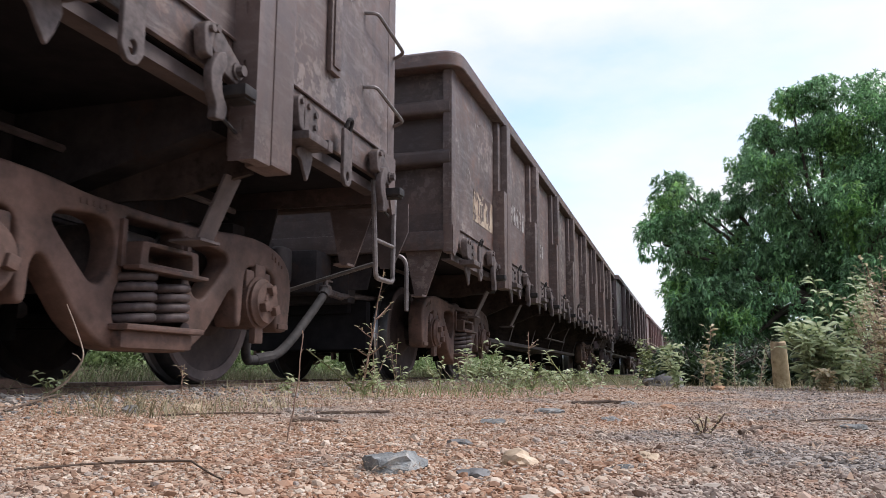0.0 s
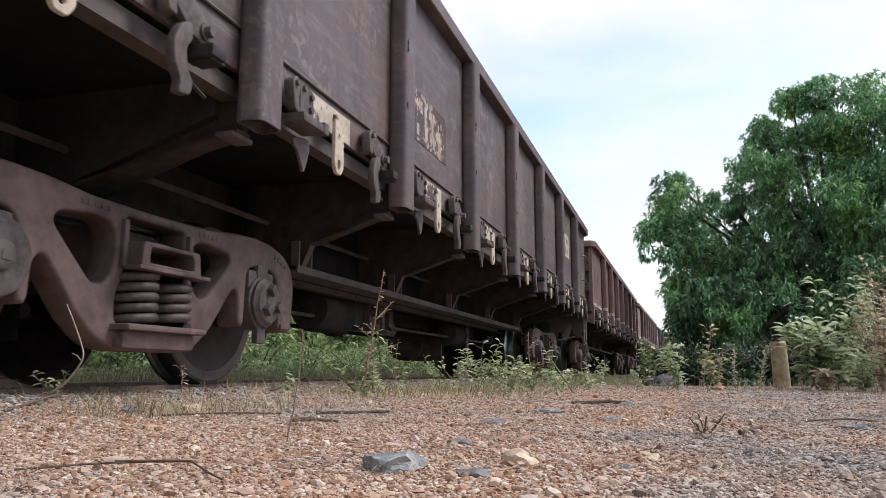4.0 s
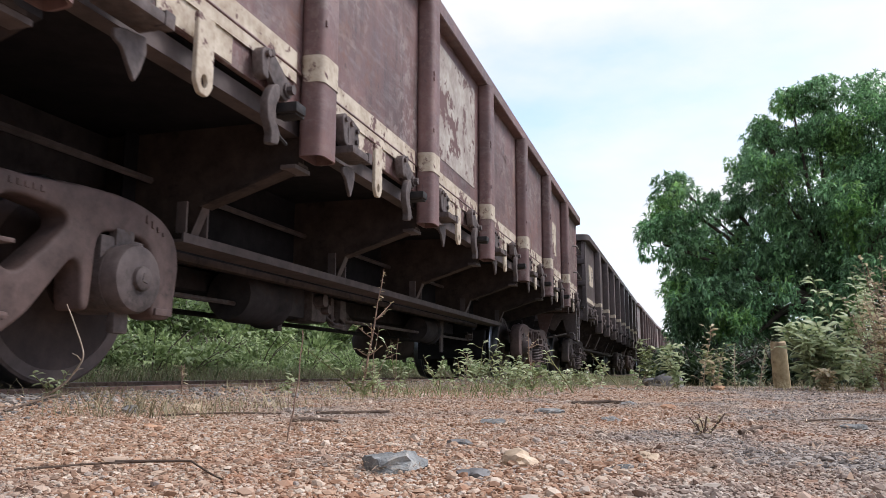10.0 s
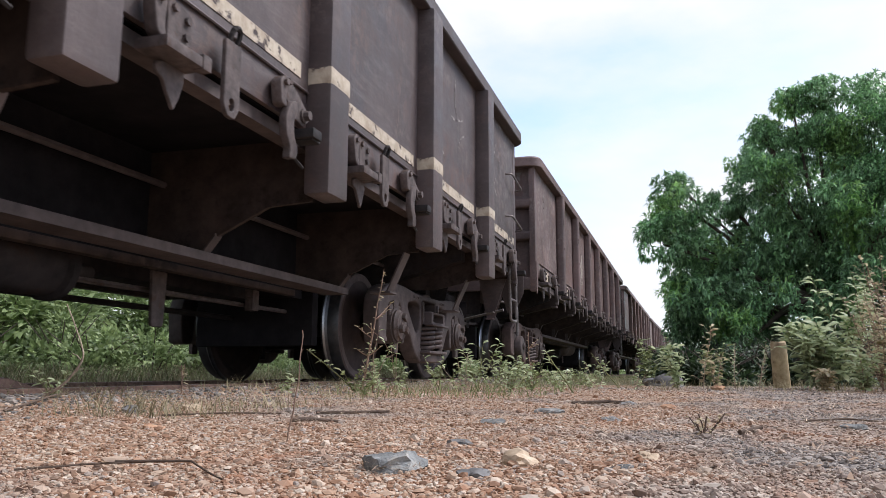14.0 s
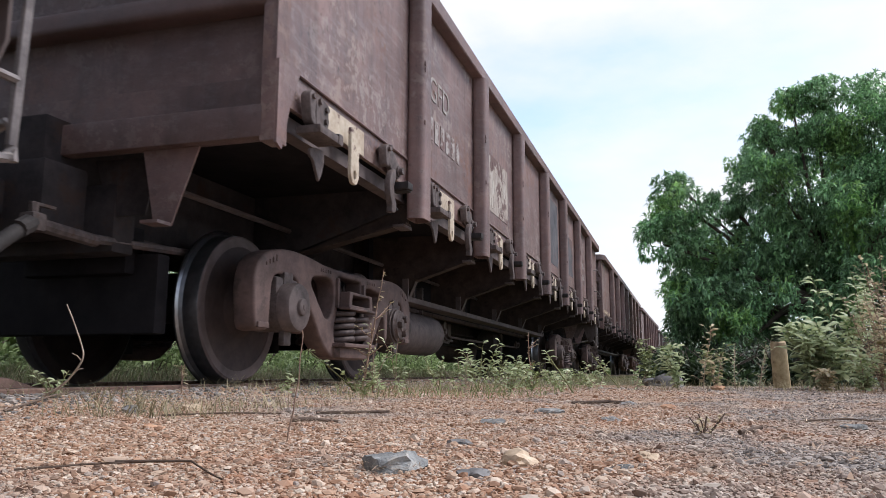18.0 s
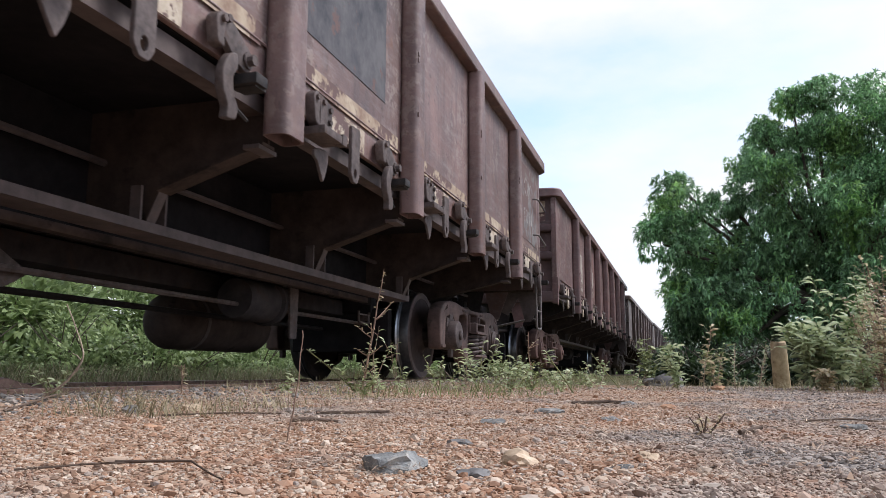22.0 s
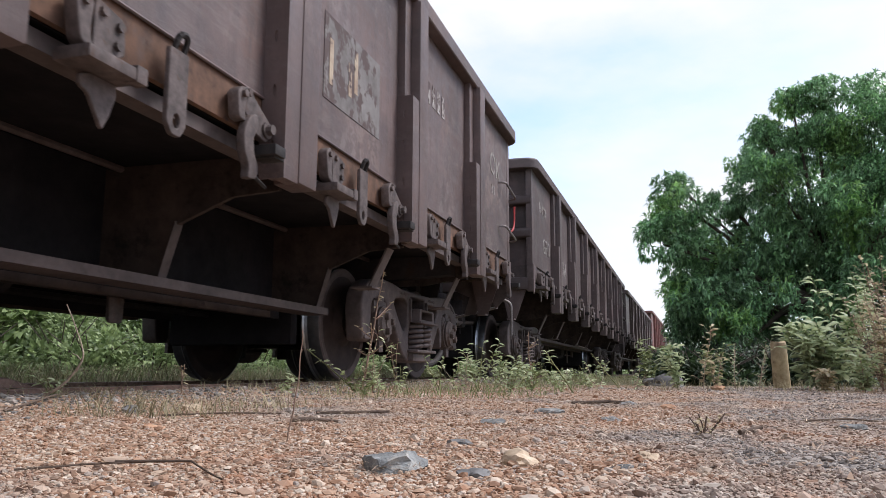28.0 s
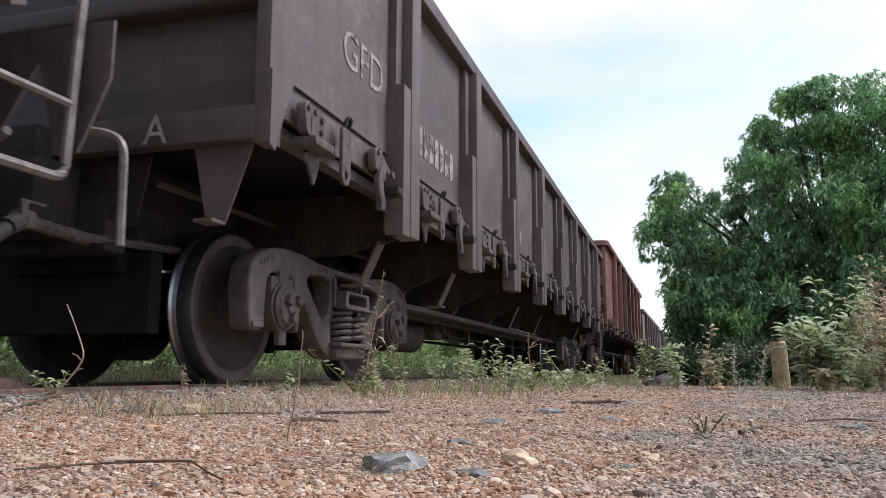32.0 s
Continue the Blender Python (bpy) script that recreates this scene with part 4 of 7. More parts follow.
    if boxy:
        grip = tube(rounded([(1.08, 0.50, 0.86), (1.20, 0.54, 0.85), (1.25, 0.55, 0.81), (1.25, 0.56, 0.47)], 0.05, 3), 0.015, 7)
        part("uncoupling_handle", grip, ROD, W, "bent rod handle").matrix_basis = pose(0, hl, 0)
    un2 = tube(rounded([(0.1, 0.42, 0.98), (0.40, 0.26, 1.04), (HW - 0.22, 0.22, 1.04), (HW - 0.12, 0.24 + ud, 1.02 - ud), (HW - 0.10, 0.27 + ud, 0.62 - ud)], 0.05, 3), 0.017, 7)
    part("uncoupling_rod", un2, ROD, W, "bent uncoupling rod").matrix_basis = pose(0, -hl, 0, 0, 0, 180)
    part("draft_gear", box(-0.36, 0.44, -0.30, -0.14, 0.62, 0.96, 0.03), PAINT_LOW, W, "sooty block behind the coupler").matrix_basis = pose(0, hl, 0)
    part("draft_gear", box(-0.36, 0.44, 0.14, 0.30, 0.62, 0.96, 0.03), PAINT_LOW, W, "sooty block behind the coupler").matrix_basis = pose(0, -hl, 0)
    # bogies and wheelsets
    for e in (-1, 1):
        yb = hl - 1.62 if e > 0 else -hl + 1.88
        build_bogie(W, yb, red)
        for d in (-1, 1):
            build_wheelset(W, yb + d * BASE / 2, boxy or d > 0)
        # black boxes added in the shaded gaps round the wheels as brake rigging
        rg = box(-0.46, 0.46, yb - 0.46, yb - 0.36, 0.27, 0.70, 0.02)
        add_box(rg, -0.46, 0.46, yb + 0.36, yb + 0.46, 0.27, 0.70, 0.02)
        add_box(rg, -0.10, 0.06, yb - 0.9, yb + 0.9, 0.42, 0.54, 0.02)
        part("brake_rigging", rg, UNDERSHADE, W, "black filler for shaded brake rigging between the wheels")
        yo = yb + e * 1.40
        part("brake_hanger", merge(box(-0.62, 0.48, yo - 0.05, yo + 0.05, 0.25, 0.66, 0.02), box(-0.30, 0.34, yo - 0.12, yo + 0.02, 0.55, 0.80, 0.02)), UNDERSHADE, W, "black filler beam for the dark gap outside the wheels")
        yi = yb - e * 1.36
        part("brake_hanger", merge(box(-0.50, 0.46, yi - 0.05, yi + 0.05, 0.25, 0.64, 0.02), box(-0.34, 0.30, yi - 0.08, yi + 0.06, 0.60, 0.78, 0.02)), UNDERSHADE, W, "black filler beam for the dark gap inside the wheels")
        part("body_bolster", cut_plate([[(-1.22, foot - 0.16), (-0.45, 0.82), (0.45, 0.82), (1.22, foot - 0.16), (1.22, foot - 0.002), (-1.22, foot - 0.002)]], 0.26, 0.0, cross_plane(yb)), PAINT_LOW, W)
    return W


# ---- markings and paint that set the wagons apart ----
def text_bm(words, size):
    cu = bpy.data.curves.new("words", "FONT")
    cu.body, cu.size, cu.extrude = words, size, 0.0012
    ob = bpy.data.objects.new("words", cu)
    me = bpy.data.meshes.new_from_object(ob)
    bm = bmesh.new()
    bm.from_mesh(me)
    bpy.data.objects.remove(ob)
    bpy.data.curves.remove(cu)
    bpy.data.meshes.remove(me)
    return bm


def letter(W, words, size, y, z, mat=None, tilt=0.0):
    bm = text_bm(words, size)
    bmesh.ops.transform(bm, matrix=side_plane(HW + 0.0035, y, z) @ pose(0, 0, 0, 0, 0, tilt), verts=bm.verts[:])
    part("lettering", bm, mat or MARK, W, "painted letters", None)


def bars(W, y, z, n, w, h, gap, mat=None):
    """A row of unreadable characters as plain upright bars."""
    for k in range(n):
        part("marking_bar", box(HW + 0.001, HW + 0.004, y + k * (w + gap), y + k * (w + gap) + w, z, z + h), mat or CHALK, W, "", None)


def placard(W, y0, y1, z0, z1, mat, rows=2, text_mat=None):
    part("painted_panel", box(HW + 0.001, HW + 0.0035, y0, y1, z0, z1), mat, W, "painted data panel", None)
    r = random.Random(int(y0 * 100))
    for k in range(rows):
        z = z1 - (k + 0.85) * (z1 - z0) / (rows + 0.1)
        h = (z1 - z0) / (rows + 0.1) * 0.6
        y = y0 + 0.06
        while y < y1 - 0.14:
            w = r.uniform(0.035, 0.06)
            dz = h * r.uniform(-0.12, 0.2)
            if r.random() > 0.22:
                part("marking_bar", box(HW + 0.0036, HW + 0.0055, y, y + w, z + dz, z + h * r.uniform(0.75, 1.0) + dz), text_mat or FADED, W, "", None)
            y += w + r.uniform(0.025, 0.05)


def scrawl(W, y, z, w, h, seed, n=3, mat=None):
    """Chalk or paint scribbles: thin flat strokes that wander over the sheet."""
    r = random.Random(seed)
    for k in range(n):
        p = [Vector((HW + 0.003, y + r.uniform(0, w), z + r.uniform(0, h)))]
        a = r.uniform(0, 6.28)
        for q in range(r.randint(2, 5)):
            a += r.uniform(-0.5, 0.5) if r.random() < 0.7 else 2.0
            nx = p[-1] + Vector((0, math.cos(a), math.sin(a))) * 0.07
            nx.y = min(max(nx.y, y), y + w)
            nx.z = min(max(nx.z, z), z + h)
            p.append(nx)
        p = [q for i, q in enumerate(p) if i == 0 or (q - p[i - 1]).length > 0.01]
        bm = bmesh.new()
        wd = r.uniform(0.004, 0.009)
        prev = None
        for i, q in enumerate(p):
            d = (p[min(i + 1, len(p) - 1)] - p[max(i - 1, 0)])
            d = d.normalized() if d.length > 1e-5 else Vector((0, 1, 0))
            s_ = Vector((0, -d.z, d.y)) * wd
            cur = (bm.verts.new(q + s_), bm.verts.new(q - s_))
            if prev:
                bm.faces.new((prev[0], prev[1], cur[1], cur[0]))
            prev = cur
        part("scrawl", bm, mat or CHALK, W, "faded paint scribble", None)


def post_ys(style):
    S = STYLE[style]
    return [-S["hl"] + S["first"] + k * (2 * S["hl"] - 2 * S["first"]) / (S["posts"] - 1) for k in range(S["posts"])]


def stripe(W, style, z0, z1, mat, bands=True):
    """A painted stripe along the side, panel by panel, and a band round each post."""
    S = STYLE[style]
    ys = post_ys(style)
    e = [-S["hl"] + 0.01] + ys + [S["hl"] - 0.01]
    for k, (a, b) in enumerate(zip(e, e[1:])):
        a2, b2 = a + (0.14 if k else 0), b - (0.21 if k < len(e) - 2 and not style.startswith("round_post") else 0.14 if k < len(e) - 2 else 0)
        part("painted_stripe", box(HW + 0.001, HW + 0.0038, a2, b2, z0, z1), mat, W, "chipped cream stripe", None)
    if bands:
        for y in ys:
            if style.startswith("round_post"):
                pr = smooth_loop([(-0.002, -0.1055), (0.1155, -0.0915), (0.1155, 0.0915), (-0.002, 0.1055)], 0.040, 5)
                bm = bmesh.new()
                lo, hi = [bm.verts.new((p[0], p[1], z0 + 0.02)) for p in pr], [bm.verts.new((p[0], p[1], z1)) for p in pr]
                for i in range(len(pr) - 1):
                    bm.faces.new((lo[i], lo[i + 1], hi[i + 1], hi[i]))
            else:
                bm = box(-0.01, 0.1235, -0.1335, 0.0935, z0 - 0.01, z1 + 0.01, 0.02)
            part("painted_band", bm, mat, W, "cream band on a post", 40).matrix_basis = pose(HW, y, 0)


def repaint(W, names, mat):
    for o in W.children:
        if o.name.split(".")[0] in names:
            o.material_slots[0].link = "OBJECT"
            o.material_slots[0].material = mat


def sill_patches(W, style, mat):
    """Paint splashed on the sill strip beside each drop plate."""
    S = STYLE[style]
    for o in list(W.children):
        if o.name.split(".")[0] == "drop_plate":
            y = o.matrix_basis.translation.y
            part("paint_patch", box(HW - 0.0075, HW - 0.0035, y - 0.20, y + 0.26, S["latch"] - 0.05, S["latch"] + 0.085), mat, W, "chipped cream paint", None)


def end_panel(W, style, mat, n=0):
    """Paint on the leading end, under the rim."""
    S = STYLE[style]
    y = -S["hl"] + 0.0995
    part("painted_panel", box(-0.2, HW - 0.16, y - 0.022, y - 0.0205, 2.26, S["top"] - 0.16), mat, W, "flaked paint on the end", None)
    for k in range(n):
        part("marking_bar", box(0.35 + 0.16 * k, 0.44 + 0.16 * k, y - 0.0245, y - 0.0225, 2.30, 2.46), PAINT_LOW, W, "", None)


def end_letter(W, style, words):
    S = STYLE[style]
    bm = text_bm(words, 0.19)
    bmesh.ops.transform(bm, matrix=cross_plane(-S["hl"] - 0.0035, HW - 0.62, S["sill"] + 0.012), verts=bm.verts[:])
    part("lettering", bm, MARK, W, "painted letter on the end sill", None)


def chalk_lines(W, y, z, lines, wd=0.012):
    """Straight chalk strokes on the side sheet; ends given from a corner."""
    for (a, b), (c, d) in lines:
        p, q = Vector((HW + 0.003, y + a, z + b)), Vector((HW + 0.003, y + c, z + d))
        dv = (q - p).normalized()
        s_ = Vector((0, -dv.z, dv.y)) * wd * 0.5
        bm = bmesh.new()
        bm.faces.new([bm.verts.new(v) for v in (p + s_, p - s_, q - s_ * 0.7, q + s_ * 0.7)])
        part("scrawl", bm, CHALK, W, "chalk stroke", None)


# ---- the train ----
# wagon by wagon: style, pitch to the one ahead, colour, words on its look
TRAIN = [
    ("box_post", 0.0, (0.090, 0.061, 0.053, 0.7), "dark brown"),
    ("box_post_low", 15.8, (0.092, 0.062, 0.053, 1.0), "dark brown"),
    ("round_post", 14.98, (0.087, 0.058, 0.056, 0.600), "dark grey-brown"),
    ("round_post", 14.9, (0.144, 0.072, 0.065, 0.750), "oxide red"),
    ("round_post", 14.82, (0.148, 0.082, 0.075, 0.900), "faded red-brown"),
    ("box_post_plain", 15.83, (0.078, 0.059, 0.057, 0.400), "charcoal"),
    ("round_post_short", 14.8, (0.128, 0.083, 0.076, 0.800), "dull brown"),
    ("round_post", 14.98, (0.159, 0.100, 0.091, 1.000), "brown"),
    ("round_post", 14.83, (0.155, 0.097, 0.088, 1.000), "patched brown"),
    ("round_post", 14.99, (0.128, 0.069, 0.064, 0.800), "oxide red"),
    ("box_post_low", 15.87, (0.098, 0.067, 0.062, 0.400), "dark brown"),
    ("box_post", 15.83, (0.087, 0.062, 0.059, 0.300), "dark grey"),
    ("box_post", 15.8, (0.091, 0.065, 0.061, 0.300), "dark grey"),
    ("round_post_tall", 14.9, (0.183, 0.069, 0.058, 0.600), "tall oxide red"),
    ("round_post", 14.9, (0.109, 0.068, 0.063, 0.600), "brown"),
    ("box_post", 15.8, (0.087, 0.062, 0.059, 0.400), "dark grey"),
    ("round_post", 14.9, (0.125, 0.068, 0.063, 0.600), "brown"),
    ("round_post", 14.9, (0.125, 0.068, 0.063, 0.600), "brown"),
]
REAR0 = 4.34
# metres rolled since the start
ROLLED = [(0.0, 0.0), (3.0, 15.57), (6.0, 30.92), (9.0, 46.32), (11.8, 60.9), (14.5, 75.3), (17.5, 91.35), (20.3, 106.35), (23.0, 121.05), (25.5, 134.75), (28.6, 151.65), (31.5, 167.66), (32.0, 170.46)]
_pt = np.array([r[0] for r in ROLLED])
_ps = np.array([r[1] for r in ROLLED])
_fit = np.polyfit(_pt, _ps, 5)


def rolled(t):
    return float(np.polyval(_fit, t) - np.polyval(_fit, 0.0))


TEMPLATE = {"box_post": build_wagon("box_post", False), "box_post_low": build_wagon("box_post_low", False), "box_post_plain": build_wagon("box_post_plain", False), "round_post": build_wagon("round_post", True), "round_post_short": build_wagon("round_post_short", True), "round_post_tall": build_wagon("round_post_tall", True)}
WAGONS = []
rear = REAR0
for style, pitch, tint, look_word in TRAIN:
    rear += pitch
    mid = rear - STYLE[style]["hl"]
    W = copy_thing(TEMPLATE[style], on_track(mid)) if TEMPLATE[style].get("used") else TEMPLATE[style]
    W["used"] = 1
    W.matrix_basis = on_track(mid)
    # darker tint for the ends: their shade is put into the colour
    darkened = tuple(v * 0.68 for v in tint[:3]) + (tint[3] * 0.3,)
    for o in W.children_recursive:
        o.color = darkened if o.name.startswith("end_") else tint
    posts = "rounded side posts" if style.startswith("round_post") else "box-section side posts"
    tagged(W, look_word + " open freight wagon with " + posts, "freight wagon", "wagons of the train")
    WAGONS.append((W, mid))
for W, _ in WAGONS:
    if "used" in W:
        del W["used"]


def dress(k, f):
    """Adds what sets one wagon apart."""
    W, style = WAGONS[k][0], TRAIN[k][0]
    before = set(W.children)
    f(W, style, post_ys(style), STYLE[style])
    for o in set(W.children) - before:
        o.color = TRAIN[k][2]


RED_CABLE = plain("red_cable_sheath", (0.30, 0.03, 0.03), (0.45, 0.06, 0.05), 20, 0.5)
GREYPATCH = flaked("grey_overpaint", (0.21, 0.195, 0.185), (0.115, 0.10, 0.095), 0.55, 6)
DARKPATCH = flaked("tar_blue_overpaint", (0.12, 0.115, 0.12), (0.04, 0.041, 0.05), 0.6, 5)


def repaint_bogies(W, mat):
    for o in W.children_recursive:
        if o.name.split(".")[0] in ("side_frame", "bolster_end", "axle_box", "bearing_cap"):
            o.material_slots[0].link = "OBJECT"
            o.material_slots[0].material = mat


def dress_0(W, st, ys, S):
    repaint_bogies(W, CAST_RUST)
    part("card_holder", merge(box(HW + 0.0, HW + 0.03, ys[7] + 0.62, ys[7] + 0.74, 1.55, 2.05, 0.01), box(HW + 0.03, HW + 0.04, ys[7] + 0.64, ys[7] + 0.72, 1.58, 2.02, 0.004)), PAINT_POST, W, "upright steel card holder")
    scrawl(W, ys[7] + 0.3, 1.6, 0.9, 0.6, 1, 2)
    repaint(W, ("side_post",), PAINT_POST)


def dress_1(W, st, ys, S):
    repaint_bogies(W, CAST_RUST)
    scrawl(W, ys[0] - 1.3, 1.5, 1.1, 0.8, 2, 4)
    placard(W, ys[0] - 0.95, ys[0] - 0.25, 1.35, 1.62, YELLOW, 1, PAINT)
    bars(W, ys[0] + 0.42, 1.62, 6, 0.10, 0.20, 0.05)
    bars(W, ys[1] + 0.45, 1.50, 4, 0.08, 0.16, 0.05)
    letter(W, "20", 0.42, ys[4] + 0.5, 1.95, MARK, 8)
    scrawl(W, ys[3] + 0.3, 1.4, 1.0, 0.9, 3, 3)
    scrawl(W, ys[6] + 0.3, 1.4, 0.9, 0.6, 4, 2, YELLOW)


def dress_2(W, st, ys, S):
    move_bogie(W, -0.15, False)
    letter(W, "OK", 0.30, ys[6] + 0.55, 2.02, MARK, -4)
    letter(W, "OE", 0.24, ys[0] - 0.95, 2.05, MARK)
    placard(W, ys[1] + 0.35, ys[1] + 1.1, 1.6, 1.95, YELLOW, 2)
    sill_patches(W, st, CREAM)
    repaint(W, ("drop_plate",), CREAM)
    end_panel(W, st, FADED, 2)
    placard(W, ys[5] + 0.3, ys[5] + 1.3, 1.85, 2.2, CREAM, 2, PAINT)


def chain(W, x, y, top, links):
    """A loose chain hanging straight down."""
    ch = bmesh.new()
    for k in range(links):
        zc = top - 0.066 * k
        loop = [(0.022 * math.cos(a), 0.046 * math.sin(a)) for a in [q * math.pi / 6 for q in range(13)]]
        add_tube(ch, [(x + (p if k % 2 else 0), y + (0 if k % 2 else p), zc + q) for p, q in loop], 0.0095, 6)
    part("chain", ch, FITTING, W, "loose iron chain hanging at the coupler")


def move_bogie(W, dy, ahead):
    """Sets one bogie with its wheels a little along the wagon."""
    for o in W.children:
        if o.name.split(".")[0] in ("bogie", "wheelset") and (o.matrix_basis.translation.y < 0) == ahead:
            o.matrix_basis = Matrix.Translation((0, dy, 0)) @ o.matrix_basis


def swap_caps(W):
    """Exchanges the bearing caps of the two wheelsets of the leading bogie."""
    sets = sorted((o for o in W.children if o.name.startswith("wheelset")), key=lambda o: o.matrix_basis.translation.y)[:2]
    caps = [[c for c in o.children if c.name.startswith("bearing_cap")] for o in sets]
    for a, b in zip(*caps):
        a.data, b.data = b.data, a.data
        if "label" in a and "label" in b:
            a["label"], b["label"] = b["label"], a["label"]


def move_ladder(W, dy):
    """Sets the corner ladder with its bracket a little along the wagon."""
    for o in W.children:
        if o.name.split(".")[0] in ("corner_step", "ladder_bracket"):
            o.matrix_basis = Matrix.Translation((0, dy, 0)) @ o.matrix_basis


def dress_3(W, st, ys, S):
    move_bogie(W, -0.20, False)
    move_bogie(W, -0.10, True)
    chain(W, 0.88, S["hl"] + 0.10, 1.02, 8)
    side_tank(W, 0.52, -2.72, 0.43, 0.68, 0.20)
    sill_patches(W, st, CREAM)
    repaint(W, ("drop_plate",), CREAM)
    end_panel(W, st, YELLOW, 0)
    chalk_lines(W, ys[0] + 0.45, 1.62, [((0, 0.1), (0.1, 0.75)), ((0.1, 0.75), (0.95, 0.75)), ((0.95, 0.75), (0.9, 0.1)), ((0, 0.1), (0.9, 0.1)), ((0, 0.15), (0.95, 0.75)), ((0.1, 0.75), (0.9, 0.1)), ((0.5, 0.0), (0.55, 0.85))], 0.018)
    placard(W, ys[1] + 0.3, ys[1] + 1.25, 1.55, 2.1, YELLOW, 2, PAINT)
    stripe(W, st, S["latch"] + 0.11, S["latch"] + 0.19, CREAM, True)
    letter(W, "GFD", 0.24, ys[5] + 0.45, 1.95, MARK)
    bars(W, ys[5] + 0.45, 1.65, 5, 0.10, 0.18, 0.05)
    scrawl(W, ys[6] + 0.3, 1.5, 1.2, 0.9, 7, 4)


def dress_4(W, st, ys, S):
    move_bogie(W, 0.08, True)
    move_ladder(W, 0.13)
    swap_caps(W)
    stripe(W, st, S["latch"] + 0.06, S["latch"] + 0.21, CREAM, True)
    sill_patches(W, st, CREAM)
    repaint(W, ("drop_plate",), CREAM)
    end_panel(W, st, YELLOW, 3)
    scrawl(W, ys[0] - 1.4, 1.65, 1.1, 0.8, 8, 4)
    part("painted_panel", box(HW + 0.001, HW + 0.0035, ys[2] + 0.2, ys[2] + 1.45, 1.62, 2.5), FADED, W, "large chipped cream panel", None)
    part("painted_panel", box(HW + 0.001, HW + 0.0035, ys[5] + 0.25, ys[5] + 1.1, 1.70, 2.15), CREAM, W, "chipped cream panel", None)
    scrawl(W, ys[3] + 0.2, 1.7, 1.2, 0.7, 9, 5, CAST_RED)
    scrawl(W, ys[6] + 0.3, 1.8, 1.2, 0.6, 10, 3)


def dress_5(W, st, ys, S):
    stripe(W, st, S["latch"] + 0.165, S["latch"] + 0.24, CREAM, True)
    placard(W, ys[0] - 1.1, ys[0] - 0.45, 1.75, 2.15, CREAM, 1)
    placard(W, ys[0] + 0.4, ys[0] + 1.2, 1.55, 2.05, FADED, 2)
    part("painted_panel", box(HW + 0.001, HW + 0.0035, ys[2] + 0.3, ys[2] + 1.2, 1.62, 2.4), GREYPATCH, W, "grey data panel", None)
    bars(W, ys[2] + 0.38, 2.05, 5, 0.06, 0.12, 0.03)
    letter(W, "kg", 0.18, ys[2] + 0.90, 2.05)
    bars(W, ys[2] + 0.38, 1.80, 5, 0.06, 0.12, 0.03)
    letter(W, "kg", 0.18, ys[2] + 0.90, 1.80)
    scrawl(W, ys[6] + 0.2, 1.6, 1.1, 0.8, 11, 6)
    scrawl(W, ys[7] + 0.25, 1.6, 1.1, 0.9, 12, 6)


def dress_6(W, st, ys, S):
    side_tank(W, 0.36, 2.34, 0.645, 0.62, 0.18)
    sill_patches(W, st, CREAM)
    letter(W, "E", 0.26, ys[0] - 1.2, 2.2)
    end_panel(W, st, GREYPATCH, 2)
    placard(W, ys[1] + 0.3, ys[1] + 1.2, 1.6, 2.15, FADED, 3)
    scrawl(W, ys[6] + 0.2, 1.7, 1.3, 0.7, 14, 4)
    placard(W, ys[5] + 0.3, ys[5] + 1.3, 1.75, 2.1, GREYPATCH, 2, MARK)
    letter(W, "X", 0.2, ys[6] + 1.2, 1.9)


def dress_7(W, st, ys, S):
    side_tank(W, 0.52, -2.72, 0.43, 0.68, 0.20)
    sill_patches(W, st, CREAM)
    repaint(W, ("drop_plate",), CREAM)
    end_panel(W, st, YELLOW, 2)
    letter(W, "GFD", 0.26, ys[0] + 0.35, 2.0)
    bars(W, ys[0] + 0.35, 1.70, 6, 0.09, 0.17, 0.05)
    placard(W, ys[1] + 0.3, ys[1] + 1.3, 1.55, 2.1, FADED, 3)
    part("painted_panel", box(HW + 0.001, HW + 0.0035, ys[3] + 0.25, ys[3] + 1.4, 1.55, 2.45), DARKPATCH, W, "dark tarry paint blotch", None)
    part("painted_panel", box(HW + 0.001, HW + 0.0035, ys[4] + 0.25, ys[4] + 1.35, 1.60, 2.2), DARKPATCH, W, "dark tarry paint blotch", None)
    scrawl(W, ys[4] + 0.3, 1.6, 1.1, 0.7, 15, 3)
    placard(W, ys[5] + 0.3, ys[5] + 1.3, 1.65, 2.1, GREYPATCH, 2, MARK)
    scrawl(W, ys[6] + 0.2, 1.6, 1.4, 0.8, 16, 4, CREAM)


def dress_8(W, st, ys, S):
    sill_patches(W, st, CREAM)
    end_panel(W, st, MARK, 4)
    stripe(W, st, S["latch"] + 0.10, S["latch"] + 0.20, YELLOW, False)
    placard(W, ys[1] + 0.3, ys[1] + 1.25, 1.6, 2.2, YELLOW, 2, CAST_RED)
    part("painted_panel", box(HW + 0.001, HW + 0.0035, ys[2] + 0.25, ys[2] + 1.3, 1.55, 2.3), FADED, W, "chipped cream panel", None)
    part("painted_panel", box(HW + 0.001, HW + 0.0035, ys[3] + 0.25, ys[3] + 1.3, 1.65, 2.3), DARKPATCH, W, "dark tarry paint blotch", None)
    letter(W, "OK", 0.30, ys[6] + 0.75, 2.12, MARK, -5)
    part("painted_panel", box(HW + 0.001, HW + 0.0032, ys[6] + 0.55, ys[6] + 1.55, 1.58, 2.45), GREYPATCH, W, "grey overpainted patch", None)
    bars(W, ys[6] + 0.75, 1.78, 4, 0.05, 0.16, 0.09)


